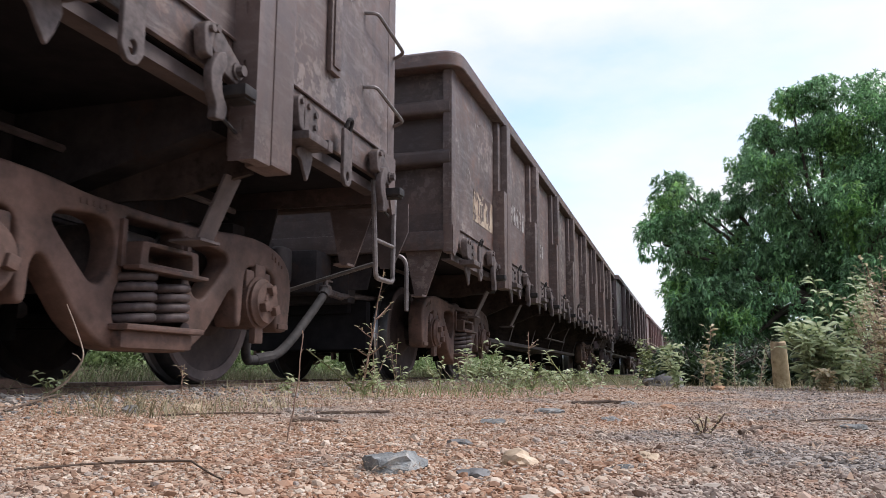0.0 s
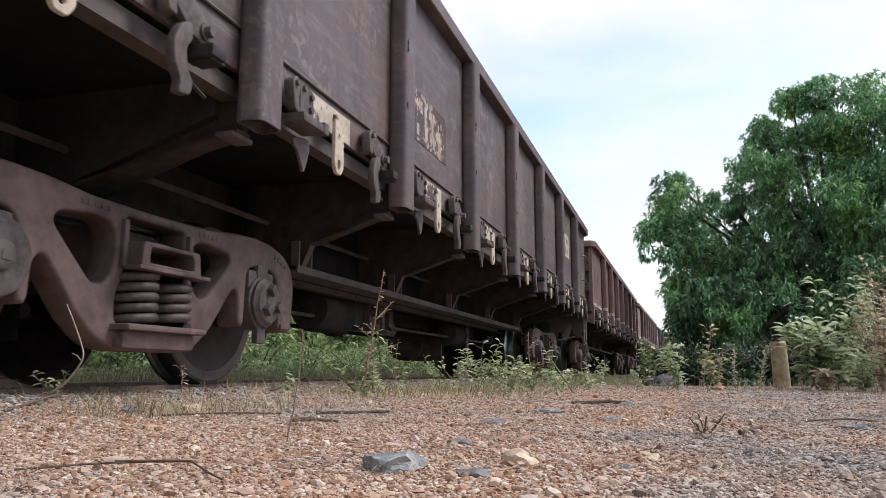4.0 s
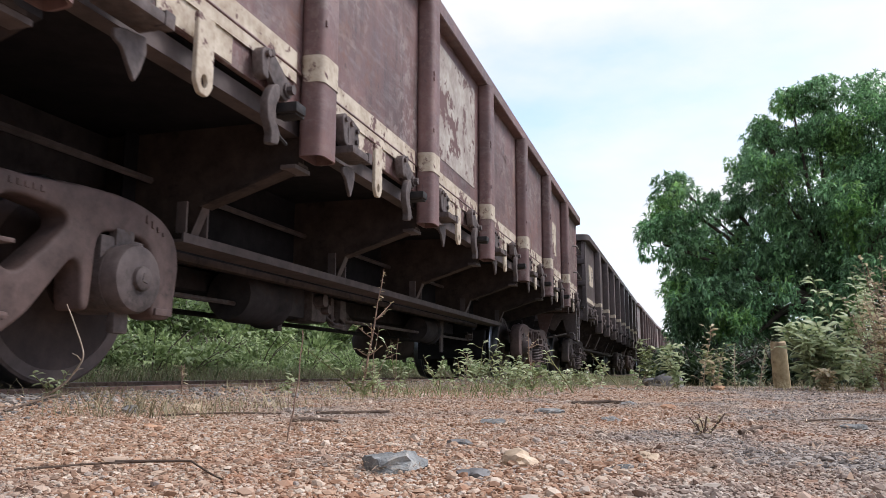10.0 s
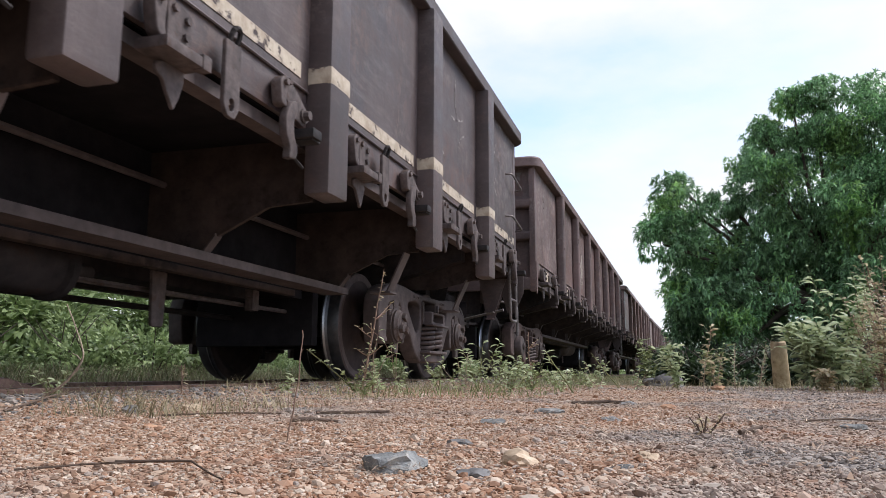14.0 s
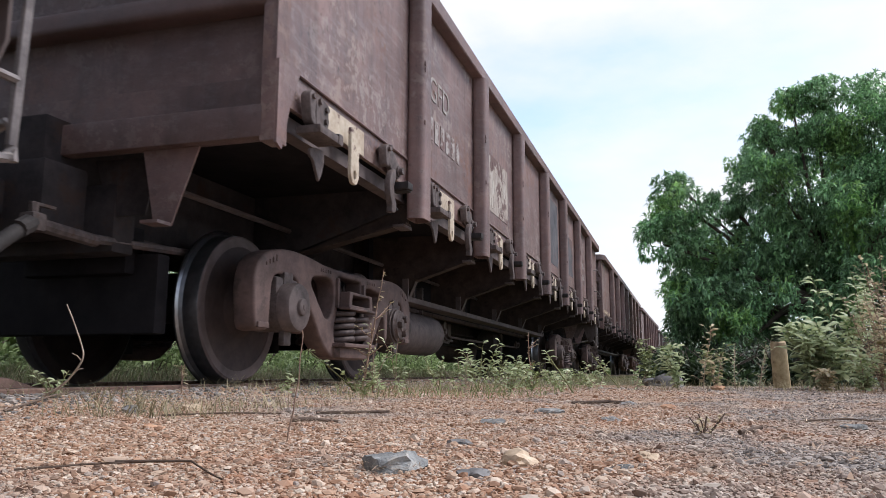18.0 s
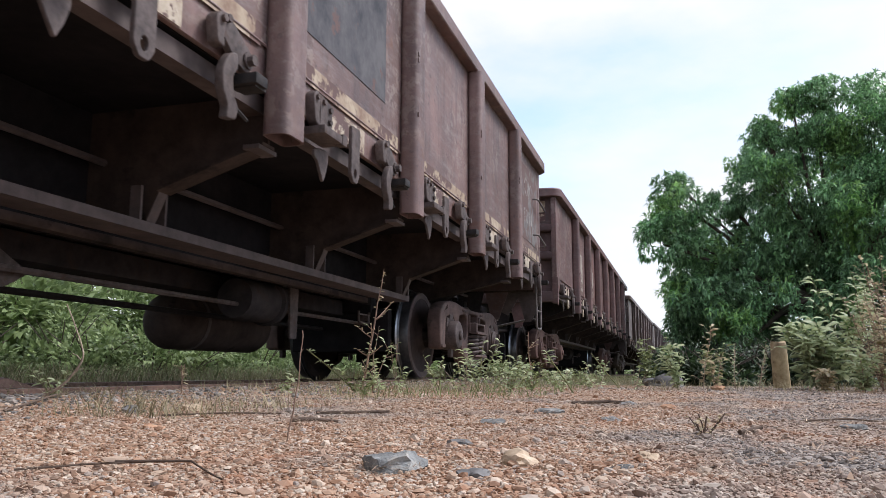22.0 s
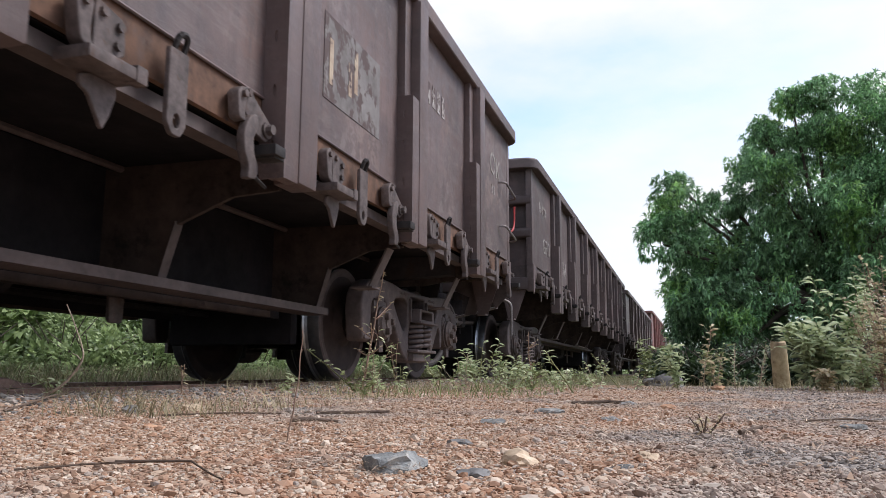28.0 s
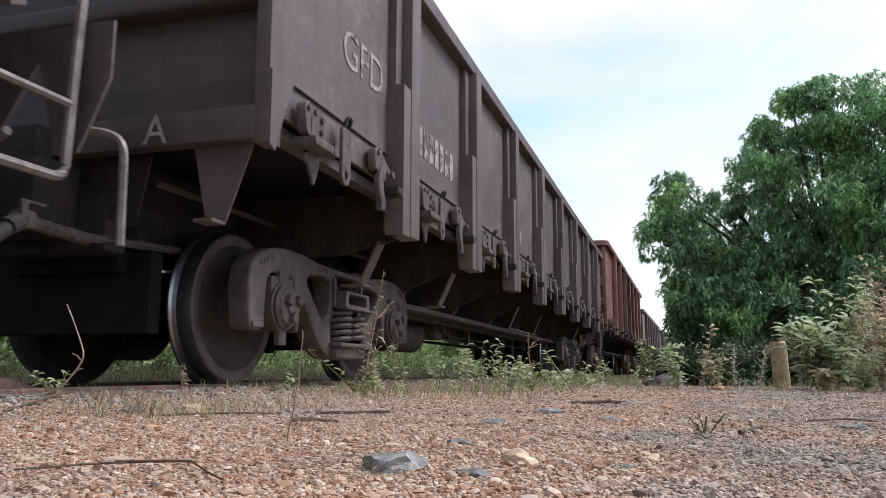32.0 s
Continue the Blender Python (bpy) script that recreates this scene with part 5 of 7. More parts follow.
def dress_9(W, st, ys, S):
    repaint_bogies(W, CAST_OXIDE)
    move_bogie(W, 0.10, True)
    swap_caps(W)
    sill_patches(W, st, CREAM)
    repaint(W, ("drop_plate",), CREAM)
    end_panel(W, st, YELLOW, 3)
    scrawl(W, ys[0] - 1.5, 1.95, 0.8, 0.5, 18, 4, GREYPATCH)
    placard(W, ys[0] + 0.3, ys[0] + 1.2, 1.5, 2.15, FADED, 3, PAINT)
    placard(W, ys[1] + 0.35, ys[1] + 1.2, 1.55, 2.05, FADED, 2, PAINT)
    placard(W, ys[4] + 0.3, ys[4] + 1.3, 1.6, 2.2, YELLOW, 2, PAINT)
    placard(W, ys[5] + 0.3, ys[5] + 1.35, 1.85, 2.2, MARK, 2, CAST_RED)
    scrawl(W, ys[2] + 0.3, 1.6, 1.0, 0.7, 19, 3, YELLOW)


def dress_10(W, st, ys, S):
    for o in list(W.children):
        if o.name.split(".")[0] in ("corner_step", "ladder_bracket"):
            bpy.data.objects.remove(o)
    hl = S["hl"]
    plate = cut_plate([[(0.70, 1.06), (1.30, 1.06), (1.34, 0.86), (1.20, 0.72), (1.10, 0.90), (0.98, 0.66), (0.86, 0.66), (0.92, 0.84), (0.78, 0.90)]], 0.012, 0.0, cross_plane(hl + 0.02))
    part("step_plate", plate, FLANGE, W, "bent plate bracket under the corner")
    arc = rounded([(1.25, hl - 0.06, 1.60), (1.25, hl + 0.45, 1.58), (1.25, hl + 0.78, 1.68), (1.25, hl + 0.80, 1.95)], 0.2, 4)
    part("red_cable", tube(arc, 0.011, 7), RED_CABLE, W, "short loop of red cable")
    repaint(W, ("side_sill",), RUSTSTRIP)
    letter(W, "OK", 0.30, ys[7] + 0.72, 1.95, MARK, -4)
    bars(W, ys[7] + 0.8, 1.75, 2, 0.03, 0.08, 0.05)
    part("paint_patch", box(HW + 0.001, HW + 0.0035, ys[4] + 0.62, ys[4] + 0.95, 1.45, 2.4), CREAM, W, "remnant of cream paint", None)
    placard(W, ys[5] + 0.35, ys[5] + 1.1, 1.40, 1.85, GREYPATCH, 1, YELLOW)
    bars(W, ys[6] + 0.4, 1.95, 4, 0.07, 0.16, 0.05)
    scrawl(W, ys[2] + 0.3, 1.5, 1.0, 0.8, 21, 3)
    placard(W, ys[0] + 0.35, ys[0] + 0.95, 1.65, 2.05, MARK, 2)


def dress_11(W, st, ys, S):
    move_ladder(W, 0.16)
    letter(W, "GFD", 0.28, ys[0] - 0.86, 1.60)
    bars(W, ys[0] + 0.36, 1.50, 7, 0.085, 0.21, 0.04)
    bars(W, ys[0] - 1.1, 2.1, 7, 0.05, 0.12, 0.03)
    end_letter(W, st, "B")
    letter(W, "OK", 0.42, ys[7] + 0.55, 1.78, MARK, -5)
    letter(W, "O", 0.26, ys[4] + 0.5, 1.55)
    bars(W, ys[5] + 0.4, 1.5, 5, 0.07, 0.16, 0.05)
    scrawl(W, ys[6] + 0.3, 1.7, 0.9, 0.5, 23, 3)


def dress_12(W, st, ys, S):
    letter(W, "GFD", 0.30, ys[0] - 0.88, 1.68)
    bars(W, ys[0] + 0.36, 1.52, 7, 0.085, 0.21, 0.04)
    end_letter(W, st, "A")
    bars(W, ys[2] + 0.5, 1.45, 2, 0.07, 0.16, 0.05)
    scrawl(W, ys[3] + 0.3, 1.5, 1.0, 0.6, 25, 3)


def dress_13(W, st, ys, S):
    sill_patches(W, st, CREAM)
    placard(W, ys[0] + 0.3, ys[0] + 1.2, 1.5, 2.1, FADED, 2)


for k, f in enumerate((dress_0, dress_1, dress_2, dress_3, dress_4, dress_5, dress_6, dress_7, dress_8, dress_9, dress_10, dress_11, dress_12, dress_13)):
    dress(k, f)


def motions():
    for W, mid in WAGONS:
        walk(W, [(t, on_track(mid - rolled(t))) for t in np.arange(0, 32.01, 0.5).tolist()])
        for o in W.children:
            if o.name.startswith("wheelset"):
                base = o.matrix_basis.translation.copy()
                turn0 = random.Random(o.name).uniform(0, 360)
                walk(o, [(t, Matrix.Translation(base) @ pose(0, 0, 0, math.degrees(rolled(t) / WHEEL_R) + turn0)) for t in np.arange(0, 32.01, 0.1).tolist()])


# ---- ground and rails ----
def grey_zone(n, l, pos):
    """Where grey chippings lie among the orange ones: in patches, and thickest away from the track."""
    sp = n.new("ShaderNodeSeparateXYZ")
    l.new(pos, sp.inputs[0])
    k = n.new("ShaderNodeMapRange")
    k.inputs[1].default_value, k.inputs[2].default_value = -0.15, 0.55
    k.inputs[3].default_value, k.inputs[4].default_value = -0.03, 0.13
    l.new(sp.outputs[0], k.inputs[0])
    add = n.new("ShaderNodeMath")
    l.new(noise_node(n, l, 1.1, 4, 0.6, pos), add.inputs[0])
    l.new(k.outputs[0], add.inputs[1])
    return add.outputs[0]


def ground_material():
    m, n, l, b = material("gravel_soil", 0.95, 0.0, 0.2)
    pos = n.new("ShaderNodeNewGeometry").outputs["Position"]
    sep = n.new("ShaderNodeSeparateXYZ")
    l.new(pos, sep.inputs[0])
    v = n.new("ShaderNodeTexVoronoi")
    v.inputs["Scale"].default_value = 95
    l.new(pos, v.inputs["Vector"])
    tone = n.new("ShaderNodeSeparateColor")
    l.new(v.outputs["Color"], tone.inputs[0])
    chips = ramp_node(n, l, tone.outputs[0], [(0.0, (0.33, 0.18, 0.11)), (0.35, (0.50, 0.33, 0.22)), (0.7, (0.60, 0.47, 0.36)), (1.0, (0.64, 0.59, 0.53))])
    greys = ramp_node(n, l, tone.outputs[1], [(0.0, (0.19, 0.185, 0.18)), (0.5, (0.35, 0.33, 0.315)), (1.0, (0.52, 0.48, 0.43))])
    zone = grey_zone(n, l, pos)
    c = blend(n, l, ramp_node(n, l, zone, [(0.46, grey(0)), (0.60, grey(0.9))]), chips, greys)
    soil = noise_node(n, l, 5.5, 6, 0.7, pos)
    c = blend(n, l, ramp_node(n, l, soil, [(0.45, grey(0)), (0.65, grey(0.65))]), c, (0.30, 0.165, 0.10))
    # past the weeds: darker vegetation soil, also painting the shade under the tree
    far = n.new("ShaderNodeMapRange")
    far.inputs[1].default_value, far.inputs[2].default_value = 6.2, 8.5
    l.new(sep.outputs[1], far.inputs[0])
    left = n.new("ShaderNodeMapRange")
    left.inputs[1].default_value, left.inputs[2].default_value = -3.8, -5.2
    l.new(sep.outputs[0], left.inputs[0])
    veg = ramp_node(n, l, noise_node(n, l, 3.0, 5, 0.7, pos), [(0.3, (0.07, 0.075, 0.03)), (0.7, (0.18, 0.15, 0.085))])
    # bed between and beside the rails, darkened to cut bounce under the wagons
    bed = n.new("ShaderNodeMapRange")
    bed.inputs[1].default_value, bed.inputs[2].default_value = -2.05, -2.45
    l.new(sep.outputs[0], bed.inputs[0])
    dark_bed = ramp_node(n, l, noise_node(n, l, 8.0, 6, 0.7, pos), [(0.3, (0.035, 0.030, 0.027)), (0.7, (0.115, 0.092, 0.078))])
    c = blend(n, l, bed.outputs[0], c, dark_bed)
    c = blend(n, l, left.outputs[0], c, veg)
    c = blend(n, l, far.outputs[0], c, veg)
    c = blend(n, l, 1.0, c, (0.75, 0.73, 0.71), "MULTIPLY")
    l.new(c, b.inputs["Base Color"])
    bump(n, l, b, v.outputs["Distance"], 0.9, 0.006)
    return m


def graded(lo, hi, fine, n):
    """Lines across the ground: close together near the middle."""
    t = np.linspace(-1, 1, n)
    k = np.sinh(t * fine) / np.sinh(fine)
    return np.where(k < 0, -k * lo, k * hi)


def ground_z(x, y):
    """Height of the ground: nearly level, a low shoulder at the rail, little humps."""
    d = np.abs(x - (TRACK_X + np.clip(y, -60, 200) ** 2 / (2 * BEND)))
    z = -0.060 + 0.038 * np.exp(-((d - 0.66) / 0.42) ** 2) + 0.02 * np.exp(-(d / 0.35) ** 2)
    near = np.clip(1 - np.hypot(x, y) / 30, 0, 1)
    z = z + near * (0.006 * np.sin(3.1 * x + 1.7 * y) * np.sin(2.3 * y - 0.8 * x) + 0.004 * np.sin(9.7 * x + 2.2) * np.sin(8.1 * y + 1.1) + 0.002 * np.sin(23 * x + 5 * y) * np.sin(19 * y))
    r = np.clip((np.hypot(x, y) - 0.4) / 0.4, 0, 1)
    z = -0.062 + (z + 0.062) * r
    return z


gx, gy = graded(-700, 700, 9.0, 261), graded(-700, 700, 8.6, 301)
GX, GY = np.meshgrid(gx - 0.5, gy + 1.4)
GZ = ground_z(GX, GY)
gv = np.stack([GX, GY, GZ], -1).reshape(-1, 3)
cols = len(gx)
ii = (np.arange(len(gy) - 1)[:, None] * cols + np.arange(cols - 1)[None, :]).ravel()
gf = np.stack([ii, ii + 1, ii + cols + 1, ii + cols], -1)


def mesh_from(name, verts, faces, mats, smooth=True):
    me = bpy.data.meshes.new(name)
    k = faces.shape[1]
    me.vertices.add(len(verts))
    me.vertices.foreach_set("co", np.ascontiguousarray(verts, dtype=np.float32).ravel())
    me.loops.add(faces.size)
    me.loops.foreach_set("vertex_index", np.ascontiguousarray(faces, dtype=np.int32).ravel())
    me.polygons.add(len(faces))
    me.polygons.foreach_set("loop_start", np.arange(0, faces.size, k, dtype=np.int32))
    me.polygons.foreach_set("use_smooth", np.full(len(faces), smooth, dtype=bool))
    for m in mats if isinstance(mats, (list, tuple)) else [mats]:
        me.materials.append(m)
    me.update(calc_edges=True)
    return me


tagged(new("ground", mesh_from("ground", gv, gf, ground_material())), "orange and grey gravel on dry trodden soil", "ground", kind="structure")


def rail(x):
    bm = bmesh.new()
    prof = [(-0.055, -0.13), (0.055, -0.13), (0.055, -0.12), (0.008, -0.1), (0.008, -0.035), (0.033, -0.028), (0.033, -0.006), (0.026, 0.0), (-0.026, 0.0), (-0.033, -0.006), (-0.033, -0.028), (-0.008, -0.035), (-0.008, -0.1), (-0.055, -0.12)]
    rows = []
    for y in list(range(-40, 60, 4)) + list(range(60, 421, 12)):
        rows.append([bm.verts.new((track_x(y) + x + px, y, pz)) for px, pz in prof])
    n = len(prof)
    for a, b in zip(rows, rows[1:]):
        for k in range(n):
            f = bm.faces.new((a[k], a[(k + 1) % n], b[(k + 1) % n], b[k]))
            if k == 7:
                f.material_index = 1
    ob = new("rail", finish(bm, "rail", [RAILM, RAILTOP], 30))
    return tagged(ob, "rusty steel rail half sunk in the gravel", "rail", kind="structure")


for x in (0.535, -0.535):
    rail(x)

# an old rusted beam end lying between the rails
bm = box(-0.06, 0.06, -0.75, 0.42, -0.06, 0.045, 0.02)
bmesh.ops.subdivide_edges(bm, edges=bm.edges[:], cuts=4, use_grid_fill=True)
for v in bm.verts:
    v.co += Vector((noise.noise(v.co * 9), noise.noise(v.co * 9 + Vector((7, 0, 0))), noise.noise(v.co * 8 + Vector((0, 9, 0))))) * 0.014
    if v.co.y > 0.15 and v.co.z > 0:
        v.co.z -= (v.co.y - 0.15) * 0.28
ob = new("beam_end", finish(bm, "beam_end", RAILM, 60))
ob.matrix_basis = pose(-2.62, 2.35, 0.0)
tagged(ob, "rust-eaten iron beam lying beside the rail", "scrap beam")

# ---- gravel, litter, stones ----
rng = np.random.default_rng(5)


def stone_mesh(seed, sub=2, rough=0.25, flat=0.6):
    bm = bmesh.new()
    bmesh.ops.create_icosphere(bm, subdivisions=sub, radius=0.5)
    o = Vector((seed * 3.7, seed * 1.3, seed * 2.1))
    for v in bm.verts:
        d = v.co.normalized()
        k = 1 + rough * noise.noise(d * 1.3 + o) + rough * 0.5 * noise.noise(d * 3.1 + o)
        v.co = Vector((d.x * 0.5 * k, d.y * 0.5 * k * 0.8, d.z * 0.5 * k * flat))
        # broken faces
        for j in range(3):
            nrm = Vector((math.sin(seed + j * 2.1), math.cos(seed * 1.7 + j), 0.5 * math.sin(j + seed))).normalized()
            h = v.co.dot(nrm) - 0.33
            if h > 0:
                v.co -= nrm * h * 0.85
    return bm


def gravel():
    """Loose round pebbles on the trodden ground, thickest close by."""
    N = 110000
    u = rng.random(N)
    d = 0.62 + 7.4 * u ** 1.7
    a = np.radians(rng.uniform(-17, 50, N))
    x, y = -d * np.sin(a), d * np.cos(a)
    keep = np.abs(x - TRACK_X - y * y / (2 * BEND)) > 0.60
    x, y, d = x[keep], y[keep], d[keep]
    n = len(x)
    size = 0.0017 + 0.0036 * rng.random(n) ** 2.2 + 0.007 * (rng.random(n) > 0.97) * rng.random(n)
    size *= 0.85 + 0.16 * np.clip(d, 0, 6)
    phi = (1 + 5 ** 0.5) / 2
    ico = np.array([(-1, phi, 0), (1, phi, 0), (-1, -phi, 0), (1, -phi, 0), (0, -1, phi), (0, 1, phi), (0, -1, -phi), (0, 1, -phi), (phi, 0, -1), (phi, 0, 1), (-phi, 0, -1), (-phi, 0, 1)]) / 1.9
    tri = np.array([(0, 11, 5), (0, 5, 1), (0, 1, 7), (0, 7, 10), (0, 10, 11), (1, 5, 9), (5, 11, 4), (11, 10, 2), (10, 7, 6), (7, 1, 8), (3, 9, 4), (3, 4, 2), (3, 2, 6), (3, 6, 8), (3, 8, 9), (4, 9, 5), (2, 4, 11), (6, 2, 10), (8, 6, 7), (9, 8, 1)])
    v = ico[None] * (1 + 0.7 * (rng.random((n, 12, 1)) - 0.5))
    v = v * np.stack([0.8 + 0.6 * rng.random(n) ** 2, 0.55 + 0.35 * rng.random(n), 0.36 + 0.40 * rng.random(n)], -1)[:, None, :]
    t = rng.uniform(0, 6.28, n)
    c, s = np.cos(t)[:, None], np.sin(t)[:, None]
    vx, vy = v[..., 0] * c - v[..., 1] * s, v[..., 0] * s + v[..., 1] * c
    v = np.stack([vx, vy, v[..., 2]], -1) * size[:, None, None]
    v += np.stack([x, y, ground_z(x, y) + size * 0.22], -1)[:, None, :]
    f = tri[None] + 12 * np.arange(n)[:, None, None]
    m, nn, l, b = material("pebbles", 0.8, 0.0, 0.3)
    g = nn.new("ShaderNodeNewGeometry")
    pos = g.outputs["Position"]
    warm = ramp_node(nn, l, g.outputs["Random Per Island"], [(0.0, (0.28, 0.155, 0.095)), (0.3, (0.46, 0.275, 0.175)), (0.6, (0.57, 0.40, 0.285)), (0.82, (0.68, 0.55, 0.43)), (0.92, (0.80, 0.68, 0.56)), (1.0, (0.38, 0.33, 0.30))])
    cold = ramp_node(nn, l, g.outputs["Random Per Island"], [(0.0, (0.20, 0.19, 0.18)), (0.5, (0.37, 0.34, 0.315)), (0.85, (0.52, 0.475, 0.425)), (1.0, (0.50, 0.37, 0.27))])
    zone = grey_zone(nn, l, pos)
    c = blend(nn, l, ramp_node(nn, l, zone, [(0.46, grey(0)), (0.60, grey(0.9))]), warm, cold)
    c = blend(nn, l, ramp_node(nn, l, noise_node(nn, l, 3.2, 6, 0.65, pos), [(0.54, grey(0)), (0.68, grey(0.6))]), c, (0.46, 0.20, 0.095))
    c = blend(nn, l, 1.0, c, (0.75, 0.73, 0.71), "MULTIPLY")
    l.new(c, b.inputs["Base Color"])
    ob = new("gravel", mesh_from("gravel", v.reshape(-1, 3), f.reshape(-1, 3), m, False))
    tagged(ob, "loose orange, beige and grey pebbles on the ground", "gravel", kind="stuff")


gravel()

BLUESTONE = plain("blue_grey_stone", (0.15, 0.155, 0.15), (0.33, 0.335, 0.325), 34, 0.9, 0.0, 1.0, 0.008, 0.2, (0.46, 0.43, 0.38))
BEIGESTONE = plain("beige_stone", (0.42, 0.30, 0.19), (0.62, 0.50, 0.37), 26, 0.85, 0.0, 0.5, 0.004)
ORANGESTONE = plain("orange_stone", (0.36, 0.18, 0.10), (0.56, 0.36, 0.23), 26, 0.85, 0.0, 0.5, 0.004)
DARKSTONE = plain("dark_grey_stone", (0.10, 0.10, 0.10), (0.23, 0.22, 0.21), 24, 0.85, 0.0, 0.5, 0.004)
STONES = [
    (BLUESTONE, "blue-grey broken stone lying on the gravel", -0.354, 0.977, 0.092, 0.42),
    (BEIGESTONE, "beige flat stone lying on the gravel", -0.206, 1.051, 0.055, 0.5),
    (DARKSTONE, "grey flat stone half sunk in the gravel", -0.236, 0.924, 0.052, 0.4),
    (BEIGESTONE, "pale beige pebble on the gravel", -0.044, 1.219, 0.045, 0.5),
    (BLUESTONE, "small grey stone on the gravel", -0.072, 1.056, 0.036, 0.5),
    (BLUESTONE, "flat blue-grey stone in the gravel", -0.454, 1.967, 0.085, 0.3),
    (BLUESTONE, "broad flat grey stone in the gravel", -0.389, 2.533, 0.12, 0.25),
    (BLUESTONE, "pale grey stone in the gravel", -0.174, 2.165, 0.07, 0.35),
    (DARKSTONE, "grey flat stone in the gravel", -0.360, 1.321, 0.06, 0.35),
    (DARKSTONE, "dark angular ballast stone by the rail", -1.528, 1.948, 0.06, 0.7),
    (BEIGESTONE, "whitish ballast stone by the rail", -1.493, 2.209, 0.07, 0.55),
    (DARKSTONE, "flat grey rock among weeds by the track", -0.105, 7.6, 0.42, 0.4),
    (ORANGESTONE, "orange flat stone in the gravel", -1.087, 1.462, 0.06, 0.35),
    (ORANGESTONE, "orange stone at the edge of the weeds", 0.307, 6.4, 0.14, 0.4),
    (BLUESTONE, "grey flat stone in the gravel", -0.197, 3.335, 0.1, 0.3),
    (BLUESTONE, "grey stone in the gravel", 0.365, 1.905, 0.06, 0.4),
    (ORANGESTONE, "orange pebble in the gravel", -0.036, 3.007, 0.065, 0.5),
]
for k, (m, text, x, y, s, fl) in enumerate(STONES):
    bm = stone_mesh(k + 1, 3, 0.5, fl)
    bmesh.ops.scale(bm, vec=(s, s, s), verts=bm.verts[:])
    ob = new("stone", finish(bm, "stone", m, 28))
    ob.matrix_basis = pose(x, y, float(ground_z(np.array(x), np.array(y))) + s * fl * (0.14 if k in (0, 1, 9, 10, 11, 13) else -0.06), 0, 0, 35 * k)
    tagged(ob, text, "stone", "stones on the ground")

# grey ballast along the rail, too many to count
vs, fs, base = [], [], 0
for k in range(6):
    bm = stone_mesh(40 + k, 1, 0.55, 0.6)
    vv = np.array([v.co[:] for v in bm.verts])
    ff = np.array([[v.index for v in f.verts] for f in bm.faces])
    bm.free()
    for j in range(1500):
        y = 1.2 + 11 * random.random() ** 1.7
        x = track_x(y) + 0.62 + abs(random.gauss(0, 0.30)) if random.random() < 0.85 else track_x(y) + random.uniform(-0.45, 0.45)
        s = random.uniform(0.006, 0.021) * (1 + 1.1 * (random.random() > 0.95))
        t = random.uniform(0, 6.28)
        r = np.array([[math.cos(t), -math.sin(t), 0], [math.sin(t), math.cos(t), 0], [0, 0, 1]])
        vs.append(vv @ r.T * s + np.array([x, y, float(ground_z(np.array(x), np.array(y))) + 0.12 * s]))
        fs.append(ff + base)
        base += len(vv)
m, n, l, b = material("ballast_stone", 0.9, 0.0, 0.25)
g = n.new("ShaderNodeNewGeometry")
l.new(ramp_node(n, l, g.outputs["Random Per Island"], [(0.0, (0.10, 0.092, 0.085)), (0.5, (0.24, 0.225, 0.21)), (0.8, (0.36, 0.33, 0.295)), (1.0, (0.36, 0.24, 0.17))]), b.inputs["Base Color"])
tagged(new("ballast", mesh_from("ballast", np.concatenate(vs), np.concatenate(fs), m, False)), "grey broken ballast stones along the rail", "ballast", kind="stuff")

STRAW = leafy("dry_straw", (0.18, 0.105, 0.065), (0.62, 0.49, 0.36), 0.8, 0.1)
LITTER = leafy("dry_leaf_litter", (0.13, 0.07, 0.045), (0.42, 0.29, 0.19), 0.8, 0.1)
TWIG = plain("dry_twig_bark", (0.075, 0.052, 0.04), (0.17, 0.125, 0.095), 60, 0.9, 0.0, 0.5, 0.002)
DRYGRASS = leafy("dry_grass", (0.18, 0.155, 0.08), (0.48, 0.42, 0.26), 0.7, 0.2)
GRASS = leafy("green_grass", (0.10, 0.13, 0.045), (0.28, 0.32, 0.13), 0.6, 0.3)


def blades(name, x, y, z, length, width, lean, mat, text, cat, segs=2, seed=1):
    """Many narrow blades, each bent over a little; lean 0 upright, 1 lying flat."""
    r = np.random.default_rng(seed)
    n = len(x)
    h = r.uniform(0, 6.28, n)
    d = np.stack([np.cos(h), np.sin(h), np.zeros(n)], -1)
    side = np.stack([-np.sin(h), np.cos(h), np.zeros(n)], -1)
    base = np.stack([x, y, z], -1)
    rows = []
    for k in range(segs + 1):
        t = k / segs
        p = base + d * (length * (lean * t + 0.35 * (1 - lean) * t * t))[:, None] + np.array([0, 0, 1.0]) * (length * np.sqrt(np.clip(1 - lean ** 2, 0.0004, 1)) * (t - 0.25 * t * t))[:, None]
        w = width * (1 - 0.85 * t)
        rows += [p + side * w[:, None], p - side * w[:, None]]
    v = np.stack(rows, 1)
    q = np.array([[2 * k, 2 * k + 1, 2 * k + 3, 2 * k + 2] for k in range(segs)])
    f = q[None] + (2 * segs + 2) * np.arange(n)[:, None, None]
    ob = new(name, mesh_from(name, v.reshape(-1, 3), f.reshape(-1, 4), mat, False))
    return tagged(ob, text, cat, kind="stuff")


def wedge(n, d0, d1, power, seed, a0=-17, a1=50):
    r = np.random.default_rng(seed)
    d = d0 + (d1 - d0) * r.random(n) ** power
    a = np.radians(r.uniform(a0, a1, n))
    return -d * np.sin(a), d * np.cos(a), r


